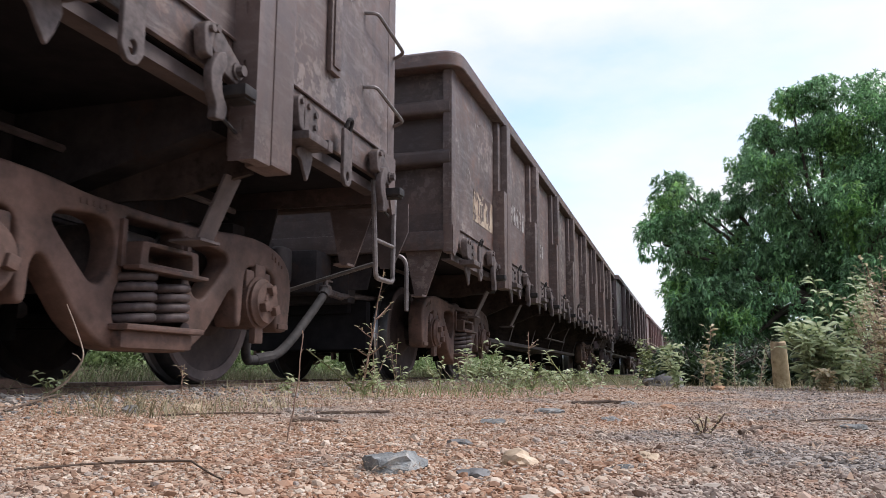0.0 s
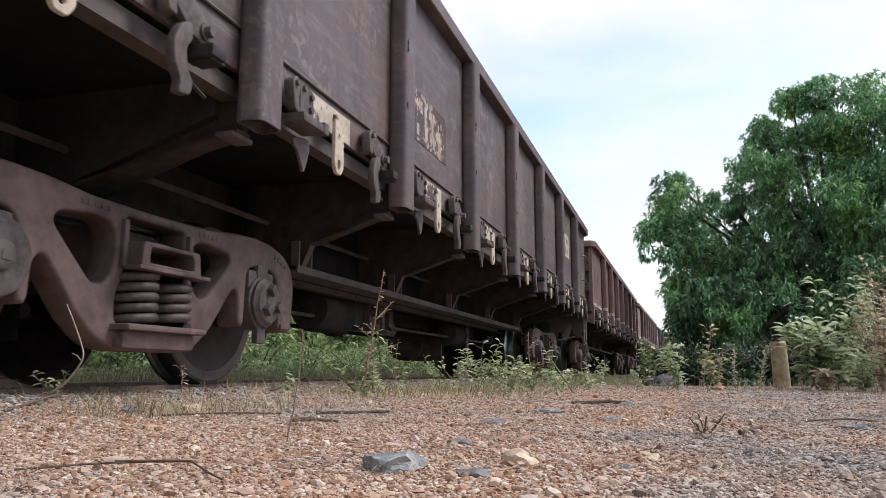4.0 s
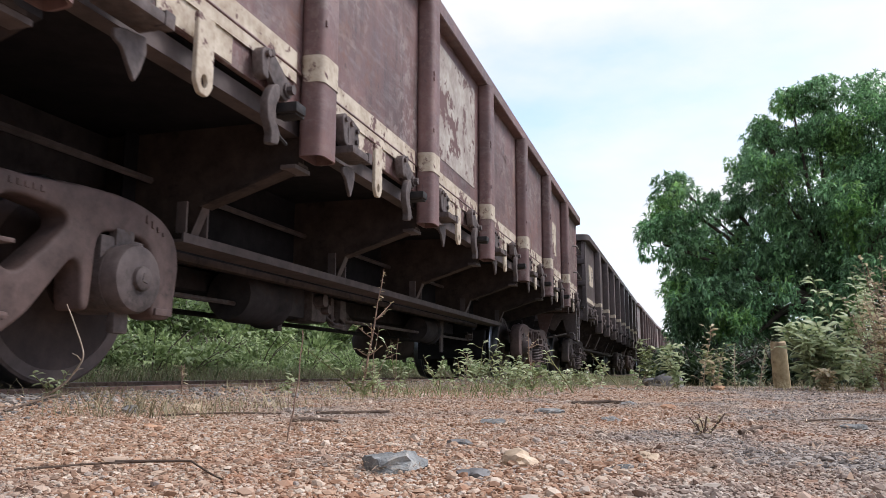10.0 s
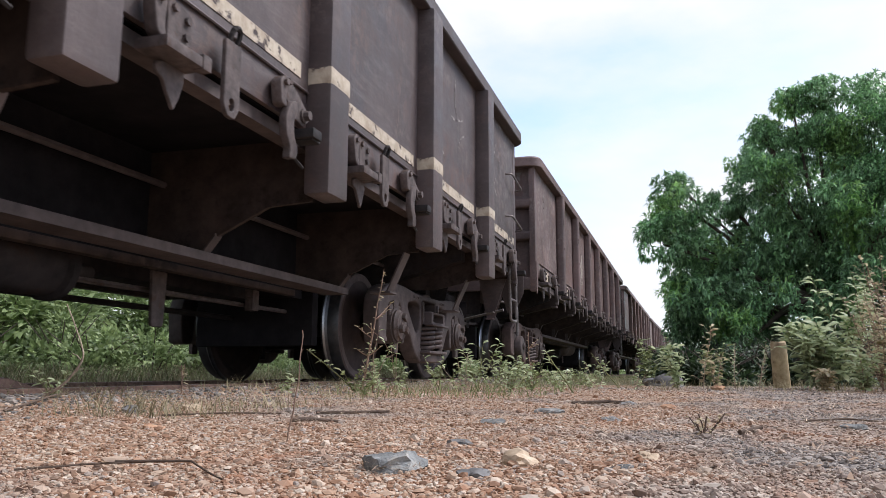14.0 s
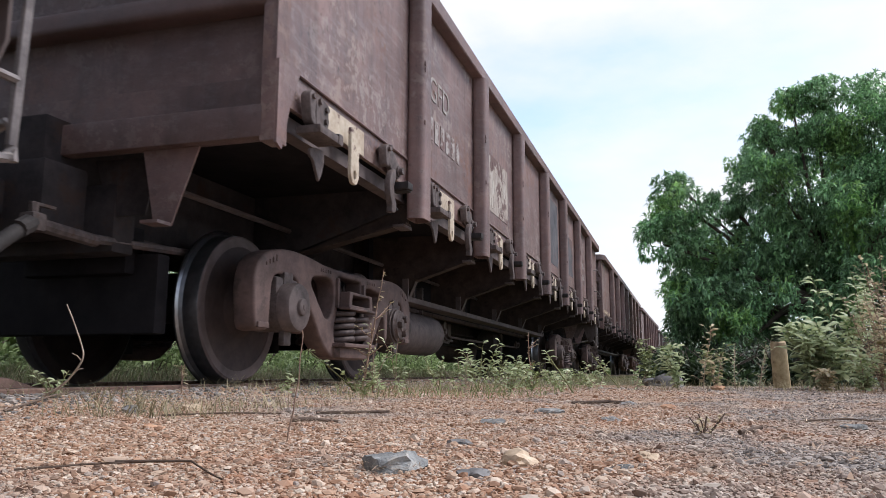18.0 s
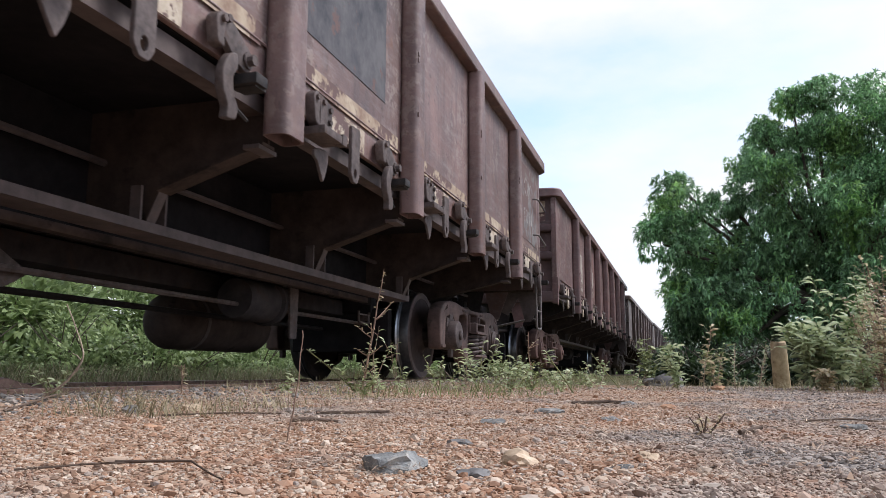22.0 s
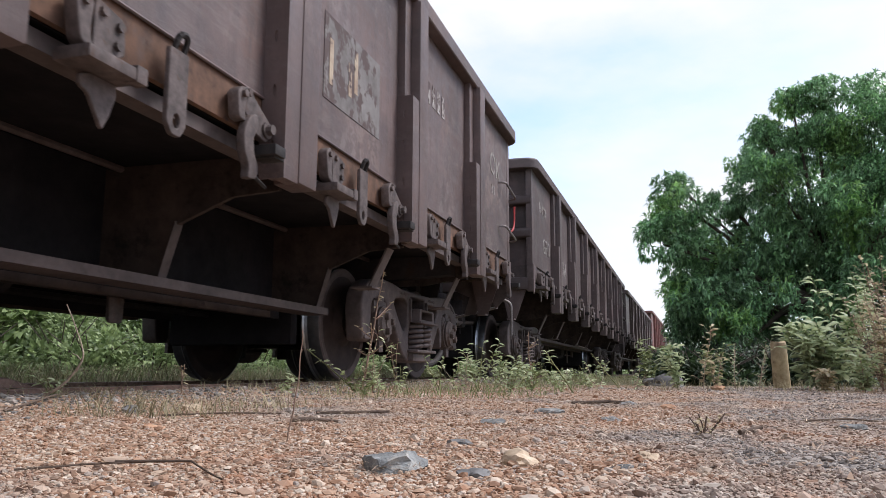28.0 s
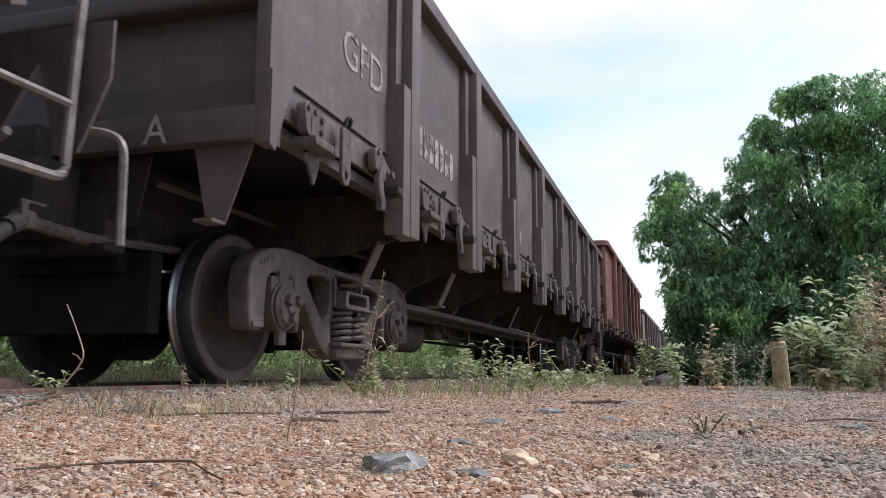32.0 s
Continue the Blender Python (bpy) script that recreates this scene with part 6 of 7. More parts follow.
# dry straw trodden flat over the gravel
x, y, r = wedge(30000, 0.95, 8.0, 1.2, 11)
ok = np.abs(x - TRACK_X) > 0.62
x, y = x[ok], y[ok]
blades("straw_litter", x, y, ground_z(x, y) + 0.004 + 0.006 * r.random(len(x)), r.uniform(0.010, 0.05, len(x)) * np.clip(np.hypot(x, y) / 2, 0.5, 1.3), r.uniform(0.0004, 0.0014, len(x)) * np.clip(np.hypot(x, y) / 2, 0.6, 1.6), r.uniform(0.965, 0.998, len(x)), STRAW, "dry straw and grass litter on the gravel", "litter", 2, 12)

x, y, r = wedge(3600, 1.0, 8.0, 1.1, 15)
ok = np.abs(x - TRACK_X) > 0.62
x, y = x[ok], y[ok]
blades("leaf_litter", x, y, ground_z(x, y) + 0.003 + 0.006 * r.random(len(x)), r.uniform(0.008, 0.03, len(x)), r.uniform(0.0015, 0.005, len(x)), r.uniform(0.96, 0.995, len(x)), LITTER, "dry brown leaf litter on the gravel", "litter", 2, 16)


def strip(n, x0, x1, y0, y1, seed, power=1.3):
    r = np.random.default_rng(seed)
    yy = y0 + (y1 - y0) * r.random(n) ** power
    xx = TRACK_X + yy * yy / (2 * BEND) + r.uniform(x0, x1, n)
    return xx, yy, r


# short dry grass along the rail, and the taller grass beyond the track
x, y, r = strip(11000, 0.60, 1.75, 1.7, 26, 21, 1.6)
k = np.clip((np.sin(2.3 * x + 1.9 * y) * np.sin(3.1 * y - x) + 0.55), 0, 1) > r.random(len(x)) * 0.9
x, y = x[k], y[k]
blades("rail_grass", x, y, ground_z(x, y) - 0.004, r.uniform(0.03, 0.11, len(x)), r.uniform(0.0009, 0.0022, len(x)), r.uniform(0.1, 0.8, len(x)), DRYGRASS, "short dry grass along the rail", "grass", 2, 22)
x, y, r = strip(4500, 0.8, 2.3, 3.6, 26, 23, 1.4)
k = np.clip(np.sin(1.7 * y + 0.6) * np.sin(0.9 * y + 2.0 * x) + 0.35, 0, 1) > r.random(len(x))
x, y = x[k], y[k]
blades("rail_weeds_grass", x, y, ground_z(x, y) - 0.004, r.uniform(0.04, 0.13, len(x)), r.uniform(0.0012, 0.003, len(x)), r.uniform(0.1, 0.7, len(x)), GRASS, "short green grass beside the rail", "grass", 2, 24)
x, y, r = strip(16000, -3.6, -0.95, 0.5, 34, 25, 1.3)
blades("far_side_grass", x, y, ground_z(x, y) - 0.01, r.uniform(0.08, 0.34, len(x)), r.uniform(0.0015, 0.004, len(x)), r.uniform(0.05, 0.6, len(x)), DRYGRASS, "dry grass on the far side of the track", "grass", 3, 26)
x, y, r = strip(12000, -4.6, -1.4, 0.5, 34, 27, 1.3)
blades("far_side_green_grass", x, y, ground_z(x, y) - 0.01, r.uniform(0.10, 0.38, len(x)), r.uniform(0.002, 0.005, len(x)), r.uniform(0.05, 0.6, len(x)), GRASS, "green grass on the far side of the track", "grass", 3, 28)
x, y, r = wedge(1800, 5.6, 12, 1.0, 31, -17, 4)
blades("edge_grass", x, y, ground_z(x, y) - 0.004, r.uniform(0.04, 0.16, len(x)), r.uniform(0.0012, 0.003, len(x)), r.uniform(0.1, 0.8, len(x)), DRYGRASS, "dry grass at the edge of the weeds", "grass", 2, 32)


def twig(pts, r0, r1, text):
    pts = [Vector((p[0], p[1], float(ground_z(np.array(p[0]), np.array(p[1]))) + p[2])) for p in pts]
    fine = []
    for a, b in zip(pts, pts[1:]):
        for k in range(4):
            q = a.lerp(b, k / 4)
            fine.append(q + Vector((noise.noise(q * 30), noise.noise(q * 30 + Vector((5, 0, 0))), 0)) * 0.006)
    ob = new("twig", finish(tube(fine + [pts[-1]], r0, 6, r1), "twig", TWIG, 60))
    return tagged(ob, text, "twig", "fallen twigs")


TWIGS = [
    ([(-0.79, 0.80, 0.006), (-0.71, 0.86, 0.008), (-0.64, 0.89, 0.010)], 0.0017, 0.0011, "long thin dry twig on the gravel"),
    ([(-0.70, 0.87, 0.010), (-0.60, 0.885, 0.012), (-0.51, 0.82, 0.004)], 0.0019, 0.0012, "bent dry twig on the gravel"),
    ([(-1.80, 1.76, 0.006), (-2.05, 2.2, 0.016), (-2.30, 2.60, 0.010)], 0.004, 0.003, "dark dry twig near the rail"),
    ([(-0.93, 1.80, 0.008), (-0.88, 1.83, 0.010), (-0.83, 1.86, 0.006)], 0.006, 0.004, "short brown twig on the gravel"),
    ([(-1.02, 2.13, 0.008), (-0.93, 2.19, 0.010), (-0.84, 2.26, 0.008)], 0.005, 0.004, "short brown twig on the gravel"),
    ([(-1.35, 1.85, 0.005), (-1.22, 1.98, 0.010), (-1.1, 2.06, 0.006)], 0.003, 0.002, "thin dry twig on the gravel"),
    ([(0.12, 1.75, 0.006), (0.17, 1.80, 0.010)], 0.006, 0.004, "broken bit of bark on the gravel"),
    ([(0.30, 2.1, 0.006), (0.40, 2.16, 0.010), (0.47, 2.15, 0.006)], 0.003, 0.002, "dry twig on the gravel"),
    ([(-0.42, 3.3, 0.008), (-0.28, 3.4, 0.012), (-0.18, 3.36, 0.006)], 0.008, 0.006, "brown stick at the edge of the weeds"),
]
for pts, ra, rb_, text in TWIGS:
    twig(pts, ra, rb_, text)


# ---- plants ----
def leaves(name, base, way, length, width, mat, parent, droop=0.3, seed=1, label="", fine=False):
    """Pointed leaves, each a folded blade of four faces, or six rounder ones; base points, directions, sizes."""
    r = np.random.default_rng(seed)
    n = len(base)
    w = way / np.linalg.norm(way, axis=1, keepdims=True)
    up = np.array([0, 0, 1.0]) + 0.35 * r.normal(size=(n, 3))
    s = np.cross(w, up)
    s /= np.linalg.norm(s, axis=1, keepdims=True) + 1e-9
    nrm = np.cross(s, w)
    L, Wd = length[:, None], width[:, None]
    down = np.array([0, 0, -1.0]) * droop
    p0 = base
    p1 = base + w * L * 0.5 + nrm * L * 0.05
    p2 = base + (w + down) / np.linalg.norm(w + down, axis=1, keepdims=True) * L
    a, b = base + w * L * 0.42 + s * Wd * 0.5 + nrm * L * 0.09, base + w * L * 0.42 - s * Wd * 0.5 + nrm * L * 0.09
    v = np.stack([p0, a, p1, b, p2], 1)
    f = np.array([[0, 1, 2], [0, 2, 3], [1, 4, 2], [2, 4, 3]])[None] + 5 * np.arange(n)[:, None, None]
    if fine:
        bow = p1 * 0.45 + p2 * 0.55
        edge = [(0.24, 0.40, p0 * 0.52 + p1 * 0.48), (0.66, 0.42, bow)]
        rim_ = [mid_ + q * s * Wd * half + nrm * L * 0.03 for _, half, mid_ in edge for q in (1, -1)]
        v = np.stack([p0, rim_[0], rim_[1], p1, rim_[2], rim_[3], p2], 1)
        f = np.array([[0, 1, 3], [0, 3, 2], [1, 4, 3], [3, 5, 2], [3, 4, 6], [3, 6, 5]])[None] + 7 * np.arange(n)[:, None, None]
    ob = new(name, mesh_from(name, v.reshape(-1, 3), f.reshape(-1, 3), mat, fine))
    if parent is not None:
        ob.parent = parent
    if label:
        ob["label"] = label
    return ob


STEM_RED = plain("reddish_dry_stem", (0.18, 0.11, 0.08), (0.40, 0.28, 0.21), 60, 0.85, 0.0, 0.2, 0.001)
STEM_GREEN = plain("green_stem", (0.12, 0.13, 0.05), (0.26, 0.25, 0.12), 60, 0.8, 0.0, 0.2, 0.001)
WEEDLEAF = leafy("weed_leaf", (0.15, 0.19, 0.07), (0.42, 0.47, 0.22), 0.5, 0.3)
PALELEAF = leafy("pale_weed_leaf", (0.33, 0.40, 0.21), (0.68, 0.74, 0.47), 0.45, 0.45)
DRYLEAF = leafy("dry_weed_leaf", (0.32, 0.26, 0.15), (0.70, 0.60, 0.40), 0.6, 0.45)
MANGO = leafy("dark_glossy_leaf", (0.090, 0.185, 0.090), (0.41, 0.67, 0.335), 0.28, 0.42)
MANGO_LIGHT = leafy("young_glossy_leaf", (0.20, 0.38, 0.11), (0.50, 0.74, 0.30), 0.30, 0.42)
BUSHLEAF = leafy("bush_leaf", (0.12, 0.18, 0.06), (0.42, 0.52, 0.24), 0.45, 0.35)
# scrub leaf darkened to hold the shade below the crown
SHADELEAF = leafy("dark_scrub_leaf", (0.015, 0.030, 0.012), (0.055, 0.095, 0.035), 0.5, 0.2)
BARK = plain("grey_brown_bark", (0.06, 0.048, 0.038), (0.15, 0.12, 0.098), 12, 0.9, 0.0, 0.7, 0.02)


def weed(x, y, h, stems, spread, leaf, mat, stem_mat, text, seed, leaf_n=14, low=0.1, bud=False, lean=None, thick=1.0, name="weed", broad=1.0):
    """One plant: bent stems from one root, side shoots, leaves of its own."""
    r = random.Random(seed)
    P = new(name)
    P.location = (x, y, float(ground_z(np.array(x), np.array(y))) - 0.004)
    B, D, Ls, Ws = [], [], [], []
    for k in range(stems):
        a = r.uniform(0, 6.28)
        tip = Vector((math.cos(a) * spread * h * r.uniform(0.4, 1), math.sin(a) * spread * h * r.uniform(0.4, 1), h * r.uniform(0.65, 1.0) if k else h))
        if k == 0 and lean:
            tip = Vector((lean[0], lean[1], h))
        mid = tip * 0.5 + Vector((r.uniform(-1, 1), r.uniform(-1, 1), 0.3)) * 0.07 * h
        pts = [(1 - t) ** 2 * Vector((0, 0, 0)) + 2 * t * (1 - t) * mid + t * t * tip for t in [i / 7 for i in range(8)]]
        pts = [p + Vector((r.uniform(-1, 1), r.uniform(-1, 1), 0)) * 0.008 * h for p in pts]
        sb = tube(pts, (0.0012 + 0.0045 * h) * thick, 6, 0.0014 * thick)
        for q in range(int(leaf_n * 0.35)):
            t = r.uniform(max(low, 0.15), 0.95)
            p = pts[min(int(t * 7), 6)]
            b2 = r.uniform(0, 6.28)
            e = p + Vector((math.cos(b2), math.sin(b2), r.uniform(0.3, 1.0))) * h * r.uniform(0.05, 0.16)
            add_tube(sb, [p, p.lerp(e, 0.5) + Vector((0, 0, -0.004)), e], 0.0022 * thick, 5, 0.0012 * thick)
            B.append(e), D.append((e - p).normalized()), Ls.append(leaf * r.uniform(0.5, 0.9)), Ws.append(leaf * 0.26)
            if bud:
                for j in range(3):
                    B.append(p.lerp(e, 0.4 + 0.3 * j)), D.append(Vector((r.uniform(-1, 1), r.uniform(-1, 1), 0.4))), Ls.append(0.022), Ws.append(0.012)
        for q in range(leaf_n):
            t = r.uniform(low, 1.0)
            i = min(int(t * 7), 6)
            p = pts[i].lerp(pts[i + 1], t * 7 - i)
            b2 = r.uniform(0, 6.28)
            B.append(p), D.append(Vector((math.cos(b2), math.sin(b2), r.uniform(-0.2, 0.9)))), Ls.append(leaf * r.uniform(0.4, 1.0)), Ws.append(leaf * broad * r.uniform(0.16, 0.34))
        part("stem", sb, stem_mat, P, "", 60)
    leaves("foliage", np.array([v[:] for v in B]), np.array([v[:] for v in D]), np.array(Ls), np.array(Ws), mat, P, 0.35, seed, "", True)
    return tagged(P, text, "weed", "weeds by the track")


weed(-1.78, 4.30, 0.74, 1, 0.1, 0.042, DRYLEAF, STEM_RED, "tall dry reddish weed stalk with withered seed buds", 3, 26, 0.12, True, (0.12, 0.03), 1.9)
weed(-1.72, 4.33, 0.40, 2, 0.35, 0.06, PALELEAF, STEM_RED, "low leafy weed at the foot of a dry stalk", 4, 12)
weed(-1.78, 4.25, 0.26, 1, 0.2, 0.06, PALELEAF, STEM_GREEN, "leaning weed shoot with pale leaves at its tip", 5, 7, 0.6, False, (-0.36, 0.05), 2.2)


def stalk(x, y, pts, r0, r1, twigs, text, mat):
    """A dry bare stalk along a bent line, with little side shoots; heights above its foot."""
    P = new("dry_stalk")
    P.location = (x, y, float(ground_z(np.array(x), np.array(y))) - 0.003)
    pts = rounded([Vector((a, b, c)) for a, b, c in pts], 0.05, 4)
    sb = tube(pts, r0, 7, r1)
    for k, (dx, dz, ln) in twigs:
        p = pts[int(k * (len(pts) - 1))]
        d = Vector((dx, 0.2, dz)).normalized()
        add_tube(sb, [p, p + d * ln * 0.5 + Vector((0, 0, 0.1 * ln)), p + d * ln], r1 * 1.1, 5, r1 * 0.6)
    part("stem", sb, mat, P, "", 60)
    return tagged(P, text, "weed", "weeds by the track")


STEM_PALE = plain("pale_dry_stem", (0.27, 0.20, 0.15), (0.52, 0.42, 0.33), 60, 0.85, 0.0, 0.2, 0.001)
stalk(-0.683, 1.306, [(0, 0, 0), (0.002, 0, 0.03), (0.012, 0, 0.062), (0.013, 0, 0.085), (0.021, 0, 0.12), (0.020, 0, 0.155), (0.026, 0, 0.194), (0.024, 0, 0.208)], 0.0016, 0.0009, [(0.35, (-0.3, 1, 0.012)), (0.8, (0.5, 1, 0.010))], "thin dry bare stalk standing in the gravel", STEM_RED)
stalk(-2.145, 2.25, [(0, 0, 0.0), (0.098, 0, 0.045), (0.159, 0, 0.112), (0.175, 0, 0.145), (0.167, 0, 0.177), (0.12, 0, 0.27), (0.085, 0, 0.33)], 0.0042, 0.0022, [(0.45, (-0.9, 0.5, 0.06)), (0.3, (0.8, 0.3, 0.03))], "bent dry bare stalk curving up beside the rail", STEM_PALE)
weed(-1.86, 5.15, 0.36, 2, 0.25, 0.045, WEEDLEAF, STEM_RED, "thin reddish weed with few leaves", 7, 8, 0.3)
weed(-1.22, 4.90, 0.33, 4, 0.45, 0.075, PALELEAF, STEM_GREEN, "pale leafy weed beside the rail", 8, 14, 0.2)
weed(-1.05, 5.10, 0.24, 5, 0.7, 0.065, PALELEAF, STEM_GREEN, "bushy green weed beside the rail", 9, 16)
weed(-0.97, 5.5, 0.42, 1, 0.1, 0.025, DRYLEAF, STEM_RED, "thin dry upright weed stalk", 10, 14, 0.3, True, None, 1.8)
weed(-0.60, 4.85, 0.25, 1, 0.2, 0.07, PALELEAF, STEM_GREEN, "bent weed stalk with leaves at its tip", 11, 6, 0.85, False, (-0.17, 0.02), 2.4)
weed(-0.40, 6.1, 0.28, 1, 0.2, 0.045, PALELEAF, STEM_GREEN, "leaning weed with pale leaves", 12, 9, 0.4, False, (-0.22, 0.0), 2.2)
weed(-2.18, 2.35, 0.10, 4, 0.9, 0.05, PALELEAF, STEM_GREEN, "small yellow-green weed at the rail", 13, 7)
weed(-2.04, 2.92, 0.14, 2, 0.3, 0.035, DRYLEAF, STEM_RED, "small dry weed by the rail", 15, 6, 0.4)
for k in range(26):
    y = 4.0 + 0.42 * k + random.uniform(-0.15, 0.15)
    x = track_x(y) + random.uniform(0.95, 2.1)
    weed(x, y, random.uniform(0.10, 0.24), random.randint(2, 4), 0.7, random.uniform(0.045, 0.07), PALELEAF if k % 3 else WEEDLEAF, STEM_GREEN, "low green weed beside the rail", 100 + k, 12)
# leafy clumps at the foot of the tall stalks
for k, (x, y, h) in enumerate([(-1.80, 4.25, 0.15), (-1.66, 4.32, 0.20), (-1.58, 4.45, 0.17), (-1.72, 4.45, 0.13), (-1.42, 4.75, 0.16), (-1.28, 4.80, 0.24), (-1.14, 4.95, 0.22), (-1.02, 5.00, 0.18), (-0.92, 5.25, 0.20), (-0.80, 5.35, 0.16), (-0.70, 5.00, 0.13), (-0.52, 5.60, 0.20), (-0.62, 5.90, 0.22), (-0.30, 6.20, 0.18), (-1.95, 3.70, 0.10), (-1.52, 5.60, 0.24), (-1.36, 6.10, 0.26)]):
    weed(x, y, h, 3, 0.75, 0.06, PALELEAF if k % 4 else WEEDLEAF, STEM_PALE if k % 2 else STEM_GREEN, "low leafy weed clump beside the rail", 260 + k, 7, broad=1.7)
# weeds before the tree
for k, (x, y, h, st, lf, mt, sm, text) in enumerate([
    (0.20, 6.4, 0.52, 1, 0.075, DRYLEAF, STEM_PALE, "arching dry weed with curled brown leaves"),
    (0.30, 6.45, 0.30, 2, 0.05, DRYLEAF, STEM_PALE, "short dry weed with curled brown leaves"),
    (0.44, 6.5, 0.36, 3, 0.035, PALELEAF, STEM_PALE, "grey-green upright weed with small leaves"),
    (0.62, 6.6, 0.40, 3, 0.035, PALELEAF, STEM_PALE, "grey-green upright weed with small leaves"),
    (0.02, 6.4, 0.36, 4, 0.10, PALELEAF, STEM_GREEN, "leafy green weed at the end of the gravel"),
    (1.02, 6.5, 0.50, 7, 0.15, PALELEAF, STEM_GREEN, "pale green weed with long leaves beside a post"),
    (1.16, 6.5, 0.58, 7, 0.155, PALELEAF, STEM_GREEN, "tall pale green weed with long leaves"),
    (1.36, 6.7, 0.98, 3, 0.13, PALELEAF, STEM_GREEN, "tall pale green weed with long leaves"),
    (1.40, 6.2, 0.72, 7, 0.060, DRYLEAF, STEM_RED, "tall brownish dry weed thicket"),
    (1.54, 6.1, 0.98, 9, 0.060, DRYLEAF, STEM_RED, "tall brownish dry weed thicket"),
    (1.20, 5.8, 0.30, 6, 0.085, PALELEAF, STEM_RED, "yellow-green leafy weed before the tree"),
    (0.98, 5.9, 0.16, 5, 0.07, DRYLEAF, STEM_GREEN, "yellow-green leafy weed before the tree"),
    (1.44, 5.7, 0.56, 9, 0.062, DRYLEAF, STEM_RED, "brownish leafy weed before the tree"),
    (1.72, 6.5, 1.12, 8, 0.062, DRYLEAF, STEM_RED, "tall brownish dry weed thicket"),
    (1.70, 7.3, 1.0, 5, 0.10, PALELEAF, STEM_GREEN, "tall pale green weed with long leaves"),
    (-0.25, 8.6, 0.5, 5, 0.08, WEEDLEAF, STEM_GREEN, "green weed beside the track"),
    (0.35, 7.6, 0.40, 5, 0.08, WEEDLEAF, STEM_GREEN, "green weed beside the track"),
]):
    weed(x, y, h, st, 0.40, lf, mt, sm, text, 200 + k, 34 if h > 0.45 else 20, 0.10, broad=0.8 if lf > 0.12 else 1.5)
# dry tuft lying in the gravel
weed(0.05, 1.66, 0.05, 7, 1.3, 0.02, DRYLEAF, TWIG, "dead brown grass tuft in the gravel", 230, 5, 0.2)

# old timber stump
bm = lathe([(0.0, 0.088), (0.02, 0.086), (0.25, 0.082), (0.43, 0.078), (0.455, 0.07)], 18, "Z")
for v in bm.verts:
    a = math.atan2(v.co.y, v.co.x)
    k = 1 + 0.06 * noise.noise(Vector((math.cos(a) * 2, math.sin(a) * 2, v.co.z * 2)))
    v.co.x *= k * 0.84
    v.co.y *= k * 0.80
    if v.co.z > 0.4:
        v.co.z += 0.008 * math.sin(2 * a + 1)
STUMP = plain("weathered_timber", (0.26, 0.19, 0.10), (0.50, 0.40, 0.25), 18, 0.9, 0.0, 0.6, 0.006, 0.3, (0.17, 0.12, 0.075))
ob = new("timber_post", finish(bm, "timber_post", STUMP, 50))
ob.matrix_basis = pose(0.86, 7.17, -0.125, 2, -3, 20)
tagged(ob, "weathered pale timber post stump among weeds", "post")


def rosettes(centres, out, per, length, r):
    """Clusters of long leaves round the ends of twigs."""
    n = len(centres)
    w = r.normal(size=(n, per, 3))
    w += out[:, None, :] * 0.8
    w[..., 2] += 0.05
    base = np.repeat(centres[:, None, :], per, 1) + 0.02 * r.normal(size=(n, per, 3))
    ln = length * r.uniform(0.6, 1.15, (n, per))
    return base.reshape(-1, 3), w.reshape(-1, 3), ln.ravel()


